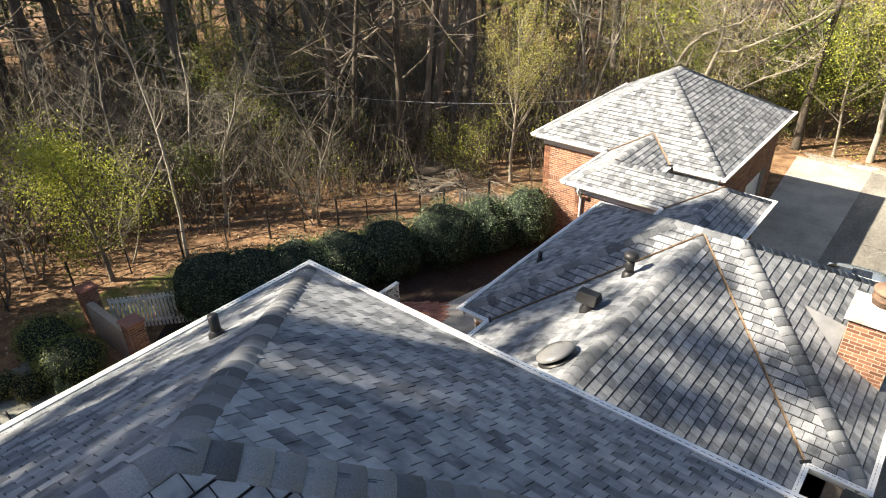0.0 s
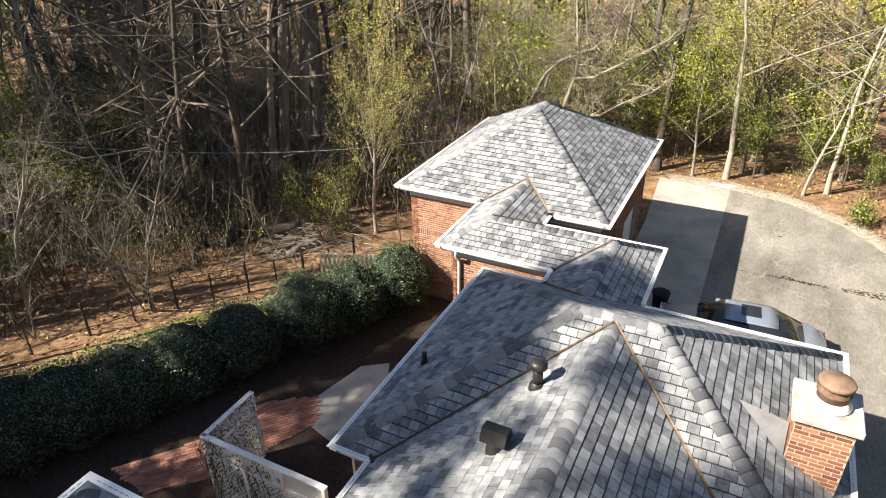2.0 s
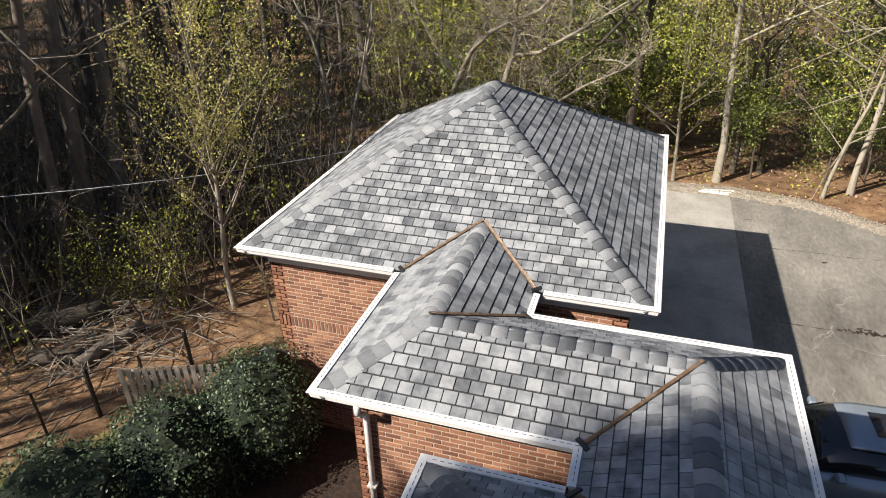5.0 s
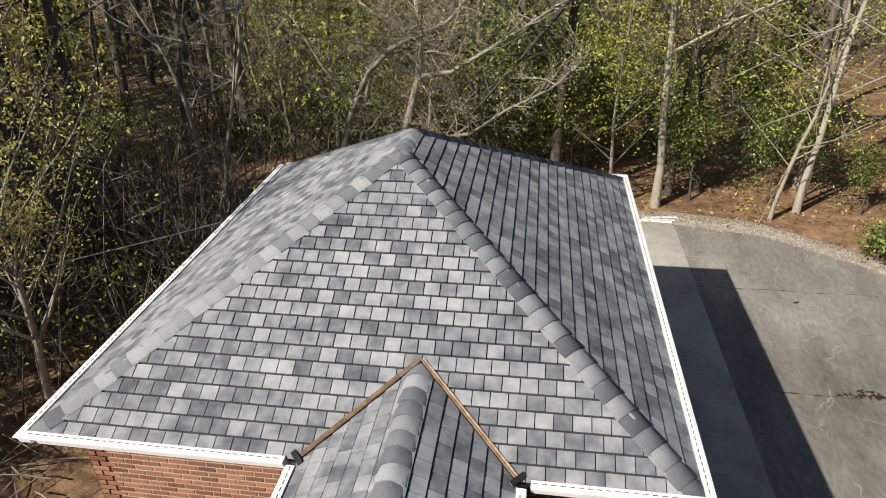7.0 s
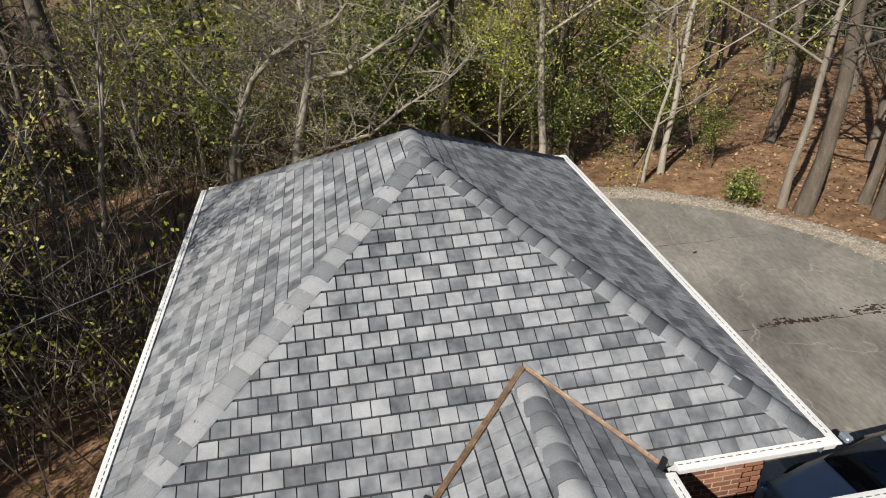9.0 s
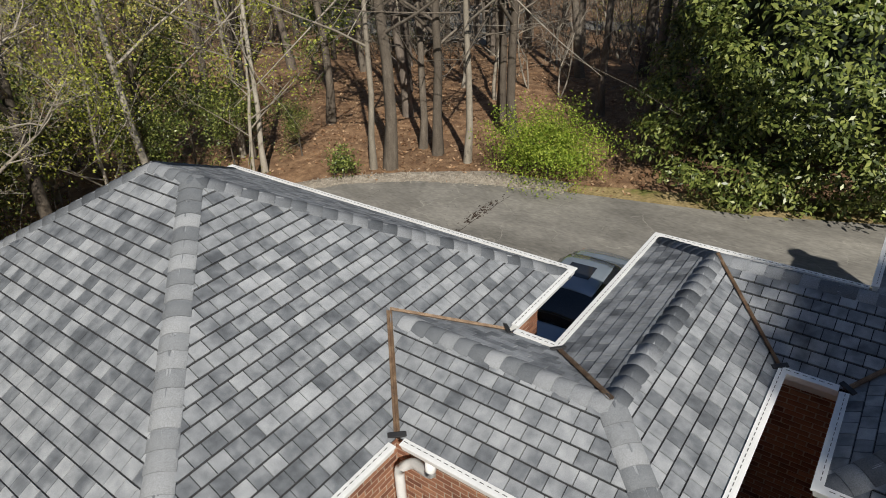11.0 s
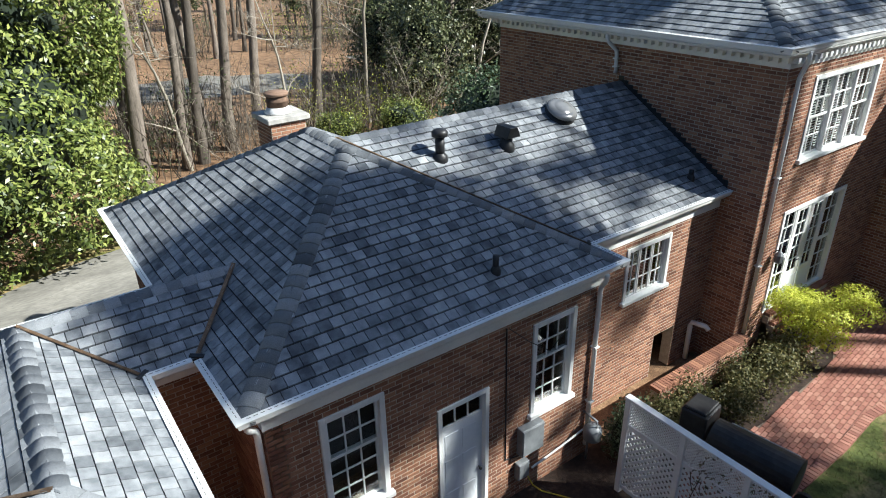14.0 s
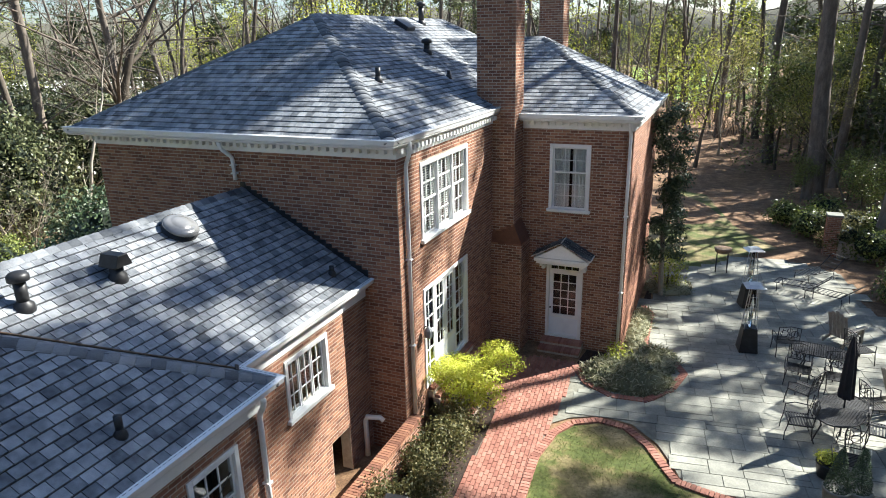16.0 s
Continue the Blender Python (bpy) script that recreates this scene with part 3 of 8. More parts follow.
roof_plane(link_roof, [(AX1, BY1, ZB), (AX1, 18.85, ZB), (AR, yA, ZL), (AR, BR, ZL)], 22)
roof_plane(link_roof, [(AX0, BY0, ZB), (CX0, BY0, ZB), (CR, BR, ZL), (AR, BR, ZL)], 23, sing)
roof_plane(link_roof, [(CX1, BY1, ZB), (AX1, BY1, ZB), (AR, BR, ZL), (CR, BR, ZL)], 24)
yC = 15.13 - (ZL - ZB) / SW
roof_plane(link_roof, [(CX1, 15.14, ZB), (CX1, BY1, ZB), (CR, BR, ZL), (CR, yC, ZL)], 25)
roof_plane(link_roof, [(CX0, BY0, ZB), (CX0, 15.14, ZB), (CR, yC, ZL), (CR, BR, ZL)], 26)
caps(link_roof, (AX0, BY0, ZB), (AR, BR, ZL), nrm(-1, 0, SC), nrm(0, -1, SC))
caps(link_roof, (CX1, BY1, ZB), (CR, BR, ZL), nrm(1, 0, SC), nrm(0, 1, SC))
caps(link_roof, (AR, BR, ZL), (AR, yA, ZL), nrm(-1, 0, SC), nrm(1, 0, SC))
caps(link_roof, (CR, BR, ZL), (AR, BR, ZL), nrm(0, -1, SC), nrm(0, 1, SC))
caps(link_roof, (CR, yC, ZL), (CR, BR, ZL), nrm(-1, 0, SC), nrm(1, 0, SC))
valley(link_roof, (AX0, 18.85, ZB), (AR, yA, ZL))
valley(link_roof, (AX1, 18.85, ZB), (AR, yA, ZL))
valley(link_roof, (AX1, BY1, ZB), (AR, BR, ZL))
valley(link_roof, (CX0, BY0, ZB), (CR, BR, ZL), width=0.024)
valley(link_roof, (CX0, 15.14, ZB), (CR, yC, ZL))
# one-storey wing
wing_roof = root("roof_wing", "hipped wing roof of grey asphalt shingles", "roof")
WX0, WX1, WY0, WY1 = -7.38 + GI, 0.8 - GI, 8.44 + GI, 15.22 - GI
w0, w1, wends, wmid = hip(wing_roof, WX0, WX1, WY0, WY1, ZB, SW, 30, {"w": lambda x, y: 9.6 < y < 13.6 and -6.6 < x < -4.9})
for a, b, n1, n2 in wends:
    caps(wing_roof, a, b, n1, n2)
caps(wing_roof, w0, w1, *wmid)
SX0, SX1, SXR = -6.6 + GI, -0.1 - GI, -3.35
ZS = ZB + (SXR - SX0) * SW
ySV = WY0 + (ZS - ZB) / SW
roof_plane(wing_roof, [(SX0, WY0, ZB), (SX0, 4.24, ZB), (SXR, 4.24, ZS), (SXR, ySV, ZS)], 35)
roof_plane(wing_roof, [(SX1, 4.24, ZB), (SX1, WY0, ZB), (SXR, ySV, ZS), (SXR, 4.24, ZS)], 36)
caps(wing_roof, (SXR, 4.24, ZS), (SXR, ySV, ZS), nrm(-1, 0, SW), nrm(1, 0, SW))
valley(wing_roof, (SX0, WY0, ZB), (SXR, ySV, ZS), width=0.02)
valley(wing_roof, (SX1, WY0, ZB), (SXR, ySV, ZS), width=0.024)
# two-storey main house and its rear wing
main_roof = root("roof_main", "high hipped main roof of blue-grey asphalt shingles", "roof")
MX0, MX1, MY0, MY1, ZM = -7.47 + GI, 1.5 - GI, -12.5, 4.75 - GI, 7.185
m0, m1, mends, mmid = hip(main_roof, MX0, MX1, MY0, MY1, ZM, SM, 40, {"n": lambda x, y: 1.4 < y < 3.6 and -6.4 < x < -2.4})
for a, b, n1, n2 in mends:
    caps(main_roof, a, b, n1, n2)
caps(main_roof, m0, m1, *mmid)
RX0, RY0, RY1, ZR = -11.2 + GI, -9.2 + GI, -1.95 - GI, 6.985
RH = (RY1 - RY0) / 2
RZ = ZR + RH * SM
RYC = (RY0 + RY1) / 2
RXE = MX0 + (RZ - ZM) / SM
roof_plane(main_roof, [(MX0, RY1, ZR), (RX0, RY1, ZR), (RX0 + RH, RYC, RZ), (RXE, RYC, RZ)], 45)
roof_plane(main_roof, [(RX0, RY1, ZR), (RX0, RY0, ZR), (RX0 + RH, RYC, RZ)], 46)
roof_plane(main_roof, [(RX0, RY0, ZR), (MX0, RY0, ZR), (RXE, RYC, RZ), (RX0 + RH, RYC, RZ)], 47)
caps(main_roof, (RX0, RY1, ZR), (RX0 + RH, RYC, RZ), nrm(-1, 0, SM), nrm(0, 1, SM))
caps(main_roof, (RX0, RY0, ZR), (RX0 + RH, RYC, RZ), nrm(-1, 0, SM), nrm(0, -1, SM))
caps(main_roof, (RX0 + RH, RYC, RZ), (RXE, RYC, RZ), nrm(0, -1, SM), nrm(0, 1, SM))

# eaves: the building lies to the left of each line
L = 0.125
ZG = 4.2
trim_garage = root("trim_garage", "white painted gutter, fascia and frieze of the garage", "trim")
eaves(trim_garage, [(-12.1 + L, 26.77 - L, ZG), (-12.1 + L, 18.75 + L, ZG), (-9.12, 18.75 + L, ZG)], 0.3, [(-11.7, 26.35), (-11.7, 19.17), (-8.7, 19.17)])
eaves(trim_garage, [(-6.66, 18.75 + L, ZG), (-4.95 - L, 18.75 + L, ZG), (-4.95 - L, 26.77 - L, ZG), (-12.1 + L, 26.77 - L, ZG)], 0.3, [(-7.1, 19.17), (-5.36, 19.17), (-5.36, 26.35), (-11.7, 26.35)])
trim_link = root("trim_link", "white painted gutter and frieze of the linking roof", "trim")
eaves(trim_link, [(-9.08 + L, 18.74, ZG), (-9.08 + L, 15.75 + L, ZG), (-5.8 + L, 15.75 + L, ZG), (-5.8 + L, 15.23, ZG)], 0.3, [(-8.68, 19.15), (-8.68, 16.14), (-5.4, 16.14), (-5.4, 14.87)])
eaves(trim_link, [(-3.3 - L, 15.23, ZG), (-3.3 - L, 18.2 - L, ZG), (-6.7 - L, 18.2 - L, ZG), (-6.7 - L, 18.74, ZG)], 0.3, [(-3.7, 14.87), (-3.7, 17.8), (-7.1, 17.8), (-7.1, 19.15)])
trim_wing = root("trim_wing", "white painted gutter and frieze of the wing", "trim")
eaves(trim_wing, [(-5.8, 15.22 - L, ZG), (-7.38 + L, 15.22 - L, ZG), (-7.38 + L, 8.44 + L, ZG), (-6.6 + L, 8.44 + L, ZG), (-6.6 + L, 4.26, ZG)], 0.27, [(-5.42, 14.85), (-7.11, 14.85), (-7.11, 8.82), (-6.33, 8.82), (-6.33, 4.26)])
eaves(trim_wing, [(-0.1 - L, 4.26, ZG), (-0.1 - L, 8.44 + L, ZG), (0.8 - L, 8.44 + L, ZG), (0.8 - L, 15.22 - L, ZG), (-3.3, 15.22 - L, ZG)], 0.27, [(-0.43, 4.26), (-0.43, 8.82), (0.43, 8.82), (0.43, 14.85), (-3.68, 14.85)])
trim_main = root("trim_main", "white painted cornice with dentils under the main roof", "trim")
ZMG = 7.22
MAIN_EAVE = [(1.5 - L, -12.4, ZMG), (1.5 - L, 4.75 - L, ZMG), (-7.47 + L, 4.75 - L, ZMG), (-7.47 + L, -2.35, ZMG)]
ZRG = 7.02
REAR_EAVE = [(-7.2, -1.95 - L, ZRG), (-11.2 + L, -1.95 - L, ZRG), (-11.2 + L, -9.2 + L, ZRG), (-7.47 + L, -9.2 + L, ZRG)]
for line, over, face in ((MAIN_EAVE, 0.4, [(1.0, -12), (1.0, 4.25), (-7.22, 4.25), (-7.22, -2.38)]), (REAR_EAVE, 0.35, [(-7.24, -2.4), (-10.93, -2.4), (-10.93, -8.7), (-7.0, -8.7)])):
    eaves(trim_main, line, over, face)
    sweep("crown_moulding", line, [(-0.02, -0.19), (0.03, -0.19), (0.045, -0.17), (0.07, -0.155), (0.085, -0.133), (-0.02, -0.133)], M["white"], trim_main)

# ---------------------------------------------------------------- walls
GW = [(-11.7, 19.17), (-5.36, 19.17), (-5.36, 26.35), (-11.7, 26.35)]
brick_wall("wall_garage_south", GW[0], GW[1], 0, 3.95, singles=lambda s, z: s < 2.7 and z > 2.65, soldier=2.37)
brick_wall("wall_garage_east", GW[1], GW[2], 0, 3.95, holes=[(0.7, 3.1, 0, 2.3), (3.9, 6.3, 0, 2.3)])
brick_wall("wall_garage_north", GW[2], GW[3], 0, 3.95)
brick_wall("wall_garage_west", GW[3], GW[0], 0, 3.95, soldier=2.37)
brick_wall("wall_link_west", (-8.68, 19.17), (-8.68, 16.14), 0, 3.95)
brick_wall("wall_link_south", (-8.68, 16.14), (-5.4, 16.14), 0, 3.95)
brick_wall("wall_link_slot", (-5.4, 16.14), (-5.4, 14.85), 0, 3.95)
brick_wall("wall_link_east", (-3.7, 14.85), (-3.7, 17.8), 0, 3.95)
brick_wall("wall_link_north", (-3.7, 17.8), (-7.1, 17.8), 0, 3.95)
brick_wall("wall_link_back", (-7.1, 17.8), (-7.1, 19.17), 0, 3.95)
WXW = -7.11
W1 = (14.85 - 14.15, 14.85 - 13.16, 1.68, 3.55)
W2 = (14.85 - 10.37, 14.85 - 9.38, 1.68, 3.53)
WD = (14.85 - 12.28, 14.85 - 11.28, 0.14, 2.75)
brick_wall("wall_wing_west", (WXW, 14.85), (WXW, 8.82), 0, 3.95, holes=[W1, WD, W2], singles=lambda s, z: 0 < s < 3.4 and z > 2.5)
brick_wall("wall_wing_north", (0.43, 14.85), (WXW, 14.85), 0, 3.95)
brick_wall("wall_wing_step", (WXW, 8.82), (-6.33, 8.82), 0, 3.95)
W5 = (8.82 - 7.2, 8.82 - 5.82, 2.38, 3.6)
brick_wall("wall_wing_south_west", (-6.33, 8.82), (-6.33, 4.25), 0, 3.95, holes=[W5, (2.9, 3.6, 0, 1.1)])
brick_wall("wall_wing_east", (0.43, 8.82), (0.43, 14.85), 0, 3.95)
brick_wall("wall_wing_south_east", (-0.43, 4.25), (-0.43, 8.82), 0, 3.95)
MWX = -7.22
W3 = (4.25 - 3.17, 4.25 - 0.36, 4.76, 6.52)
W6 = (4.25 - 3.2, 4.25 - 0.45, 1.1, 3.64)
brick_wall("wall_main_north", (1.0, 4.25), (MWX, 4.25), 0, 6.9, singles=lambda s, z: 6.9 < s and 4.6 < z < 6.4)
brick_wall("wall_main_west", (MWX, 4.25), (MWX, -2.4), 0, 6.9, holes=[W3, W6])
W4 = (1.45, 2.6, 4.26, 6.17)
W7 = (1.45, 2.53, 0.27, 2.82)
brick_wall("wall_rear_north", (MWX, -2.4), (-10.93, -2.4), 0, 6.75, holes=[W4, W7])
brick_wall("wall_rear_west", (-10.93, -2.4), (-10.93, -8.7), 0, 6.75)
brick_wall("wall_main_east", (1.0, -12), (1.0, 4.25), 0, 6.9, bricks=False)
brick_wall("wall_rear_south", (-10.93, -8.7), (-7.0, -8.7), 0, 6.75, bricks=False)
brick_wall("wall_main_south_west", (-7.0, -8.7), (-7.0, -12), 0, 6.9, bricks=False)
brick_wall("wall_main_south", (-7.0, -12), (1.0, -12), 0, 6.9, bricks=False)

# ---------------------------------------------------------------- windows and doors
M["pane"] = bpy.data.materials.new("clear_glass")
M["pane"].use_nodes = True
_b = M["pane"].node_tree.nodes["Principled BSDF"]
_b.inputs["Base Color"].default_value = (0.82, 0.86, 0.86, 1)
_b.inputs["Roughness"].default_value = 0.02
_b.inputs["Transmission Weight"].default_value = 1.0
_b.inputs["IOR"].default_value = 1.45
M["curtain"] = mat("white_curtain", ramp3((0.6, 0.59, 0.56), (0.72, 0.71, 0.68), (0.8, 0.79, 0.76)), 7, 3, 0.9, 0.3, stretch=(1, 1, 0.06))
# near-black, the darkness of an unlit room put into the colour
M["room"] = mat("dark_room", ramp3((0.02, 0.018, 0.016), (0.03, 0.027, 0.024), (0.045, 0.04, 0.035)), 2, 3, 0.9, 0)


def wall_frame(a, d, s0, z0):
    """A frame on a wall that starts at a and runs along d: x along it, y inwards, z up."""
    d = Vector((*d, 0)).normalized()
    m = Matrix((d, Vector((-d.y, d.x, 0)), Vector((0, 0, 1)))).transposed().to_4x4()
    m.translation = Vector((*a, 0)) + d * s0 + Vector((0, 0, z0))
    return m


def glazed(parent, x0, x1, z0, z1, cols, rows, y, stile=0.045, bar=0.022):
    """A sash or leaf: a frame with panes between glazing bars."""
    bm = bmesh.new()
    for b in ((x0, x0 + stile, z0, z1), (x1 - stile, x1, z0, z1), (x0 + stile, x1 - stile, z0, z0 + stile), (x0 + stile, x1 - stile, z1 - stile, z1)):
        box(bm, b[0], b[1], y, y + 0.04, b[2], b[3], 0.004)
    sash = part("sash", bm, M["white"], parent)
    w, h = (x1 - x0 - 2 * stile) / cols, (z1 - z0 - 2 * stile) / rows
    for i in range(1, cols):
        x = x0 + stile + i * w
        boxpart("glazing_bar", x - bar / 2, x + bar / 2, y + 0.004, y + 0.032, z0 + stile, z1 - stile, M["white"], sash)
    for k in range(1, rows):
        z = z0 + stile + k * h
        boxpart("glazing_bar", x0 + stile, x1 - stile, y + 0.006, y + 0.03, z - bar / 2, z + bar / 2, M["white"], sash)
    for i in range(cols):
        for k in range(rows):
            p = boxpart("pane", x0 + stile + i * w, x0 + stile + (i + 1) * w, y + 0.016, y + 0.02, z0 + stile + k * h, z0 + stile + (k + 1) * h, M["pane"], sash)
            p.visible_shadow = False
    return sash


def casing(parent, w, h, sill=True, t=0.09):
    bm = bmesh.new()
    box(bm, 0, t, -0.03, 0.14, 0, h, 0.006)
    box(bm, w - t, w, -0.03, 0.14, 0, h, 0.006)
    box(bm, t, w - t, -0.03, 0.14, h - t, h, 0.006)
    if not sill:
        box(bm, t, w - t, -0.02, 0.14, 0, 0.06, 0.006)
    part("window_frame", bm, M["white"], parent)
    if sill:
        bm = bmesh.new()
        box(bm, -0.05, w + 0.05, -0.09, 0.14, -0.04, 0.05, 0.012)
        part("window_sill", bm, M["white"], parent)


def opening(name, a, d, hole, label, category="window"):
    s0, s1, z0, z1 = hole
    ob = new(name)
    ob.matrix_basis = wall_frame(a, d, s0, z0)
    tagged(ob, label, category, kind="structure")
    return ob, s1 - s0, z1 - z0


# a board added behind the panes in place of a dim room
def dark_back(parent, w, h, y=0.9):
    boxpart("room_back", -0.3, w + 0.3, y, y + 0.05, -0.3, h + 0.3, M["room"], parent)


def sash_window(name, a, d, hole, rows=(2, 3), label="", curtain=False, cols=3):
    ob, w, h = opening(name, a, d, hole, label or "white double-hung sash window with dark panes")
    casing(ob, w, h)
    t = 0.09
    split = 0.05 + (h - 0.14) * rows[1] / (rows[0] + rows[1])
    glazed(ob, t, w - t, split - 0.03, h - t, cols, rows[0], 0.03)
    glazed(ob, t, w - t, 0.05, split + 0.015, cols, rows[1], 0.075)
    if curtain:
        n = 24
        for x0, x1 in ((t + 0.02, w / 2 - 0.04), (w / 2 + 0.04, w - t - 0.02)):
            vs = []
            for z in (0.08, h - 0.12):
                vs += [(x0 + (x1 - x0) * i / n, 0.2 + 0.025 * math.sin(i * 1.7), z) for i in range(n + 1)]
            mpart("curtain", mesh_of("curtain", vs, [(i, i + 1, n + 2 + i, n + 1 + i) for i in range(n)], M["curtain"], True), ob)
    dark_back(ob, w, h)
    return ob


sash_window("window_1", (WXW, 14.85), (0, -1), W1)
sash_window("window_2", (WXW, 14.85), (0, -1), W2)
ob, w, h = opening("window_3", (MWX, 4.25), (0, -1), W3, "wide white triple window with blinds behind the panes")
casing(ob, w, h)
for k in range(3):
    x0 = 0.09 + k * (w - 0.18) / 3
    x1 = 0.09 + (k + 1) * (w - 0.18) / 3
    glazed(ob, x0 + 0.02, x1 - 0.02, 0.05, h * 0.5, 3, 2, 0.07)
    glazed(ob, x0 + 0.02, x1 - 0.02, h * 0.5 - 0.02, h - 0.09, 3, 2, 0.03)
    for i in range(26):
        z = 0.1 + i * (h - 0.24) / 26
        boxpart("blind_slat", x0 + 0.05, x1 - 0.05, 0.2, 0.235, z, z + 0.006, M["curtain"], ob, m=Matrix.Rotation(0.0, 4, "X"))
    if k:
        boxpart("mullion", x0 - 0.03, x0 + 0.03, -0.01, 0.13, 0.04, h - 0.09, M["white"], ob, 0.005)
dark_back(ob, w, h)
sash_window("window_4", (MWX, -2.4), (-1, 0), W4, (2, 3), "white double-hung sash window with pale curtains", True)
ob, w, h = opening("window_5", (-6.33, 8.82), (0, -1), W5, "white three-part casement window with small panes")
casing(ob, w, h)
for k in range(3):
    x0 = 0.09 + k * (w - 0.18) / 3
    glazed(ob, x0 + 0.008, x0 + (w - 0.18) / 3 - 0.008, 0.05, h - 0.09, 2, 3, 0.05, 0.035)
dark_back(ob, w, h)
# white service door with a transom
ob, w, h = opening("door_1", (WXW, 14.85), (0, -1), WD, "white panelled service door under a three-pane transom", "door")
casing(ob, w, h, False, 0.08)
glazed(ob, 0.08, w - 0.08, 2.13, h - 0.08, 3, 1, 0.05, 0.04)
bm = bmesh.new()
box(bm, 0.082, w - 0.082, 0.06, 0.1, 0.06, 2.12)
for i in range(2):
    x0 = 0.17 + i * (w - 0.36) / 2 + 0.03 * i
    for z0, z1 in ((0.2, 0.75), (0.88, 1.45), (1.58, 1.98)):
        box(bm, x0, x0 + (w - 0.46) / 2, 0.052, 0.062, z0, z1, 0.004)
leaf = part("door_leaf", bm, M["door_white"], ob)
bm = bmesh.new()
bmesh.ops.create_uvsphere(bm, u_segments=12, v_segments=8, radius=0.032, matrix=Matrix.Translation((w - 0.15, 0.0, 0.98)))
tube(bm, [(w - 0.15, 0.065, 0.98), (w - 0.15, 0.0, 0.98)], 0.012, 8)
part("door_knob", bm, M["black_metal"], leaf, "dark round knob", True)
boxpart("threshold", 0.03, w - 0.03, -0.09, 0.1, -0.05, 0.02, M["white"], ob, 0.006)
# glazed garden doors
ob, w, h = opening("door_2", (MWX, 4.25), (0, -1), W6, "white glazed garden doors between side lights", "door")
casing(ob, w, h, False)
q = (w - 0.18) / 4
for k in range(4):
    x0 = 0.09 + k * q
    if k in (1, 2):
        boxpart("door_panel", x0 + 0.01, x0 + q - 0.01, 0.05, 0.09, 0.06, 0.62, M["door_white"], ob, 0.006)
        g = glazed(ob, x0 + 0.01, x0 + q - 0.01, 0.62, h - 0.09, 2, 5, 0.05, 0.13)
        tubebm = bmesh.new()
        tube(tubebm, [(x0 + (q - 0.08 if k == 1 else 0.08), 0.03, 1.0), (x0 + (q - 0.2 if k == 1 else 0.2), 0.03, 1.0)], 0.012, 8)
        part("door_handle", tubebm, M["black_metal"], g)
    else:
        glazed(ob, x0 + 0.02, x0 + q - 0.02, 0.06, h * 0.5, 2, 3, 0.05)
        glazed(ob, x0 + 0.02, x0 + q - 0.02, h * 0.5, h - 0.09, 2, 3, 0.05)
dark_back(ob, w, h)
# back door with hood
RW = (MWX, -2.4)
ob, w, h = opening("door_3", RW, (-1, 0), W7, "white half-glazed back door with fifteen panes and transom", "door")
casing(ob, w, h, False)
glazed(ob, 0.09, w - 0.09, 2.14, h - 0.09, 4, 1, 0.04, 0.04)
boxpart("door_panel", 0.09, w - 0.09, 0.06, 0.1, 0.05, 0.62, M["door_white"], ob, 0.006)
glazed(ob, 0.09, w - 0.09, 0.62, 2.13, 3, 5, 0.06, 0.11)
dark_back(ob, w, h, 0.8)
bm = bmesh.new()
bmesh.ops.create_uvsphere(bm, u_segments=10, v_segments=8, radius=0.03, matrix=Matrix.Translation((0.14, 0.0, 0.95)))
part("door_knob", bm, M["black_metal"], ob, "", True)
hood = new("door_hood")
hood.matrix_basis = wall_frame(RW, (-1, 0), W7[0] + 0.54, 2.86)
tagged(hood, "white gabled door hood with slate roof above the back door", "canopy", kind="structure")
bm = bmesh.new()
box(bm, -0.78, 0.78, -0.62, 0.0, 0.0, 0.1, 0.008)
box(bm, -0.72, 0.72, -0.57, 0.0, -0.09, -0.002, 0.008)
part("entablature", bm, M["white"], hood)
vs = [(-0.72, -0.56, 0.102), (0.72, -0.56, 0.102), (0, -0.56, 0.52), (-0.72, -0.5, 0.102), (0.72, -0.5, 0.102), (0, -0.5, 0.52)]
mpart("pediment", mesh_of("pediment", vs, [(0, 1, 2), (3, 5, 4), (0, 2, 5, 3), (1, 4, 5, 2), (0, 3, 4, 1)], M["white"]), hood)
M["slate"] = mat("dark_slate", ramp3((0.03, 0.04, 0.045), (0.06, 0.075, 0.08), (0.12, 0.14, 0.14)), 5, 5, 0.5, 0.4, 0.1, 0.7)
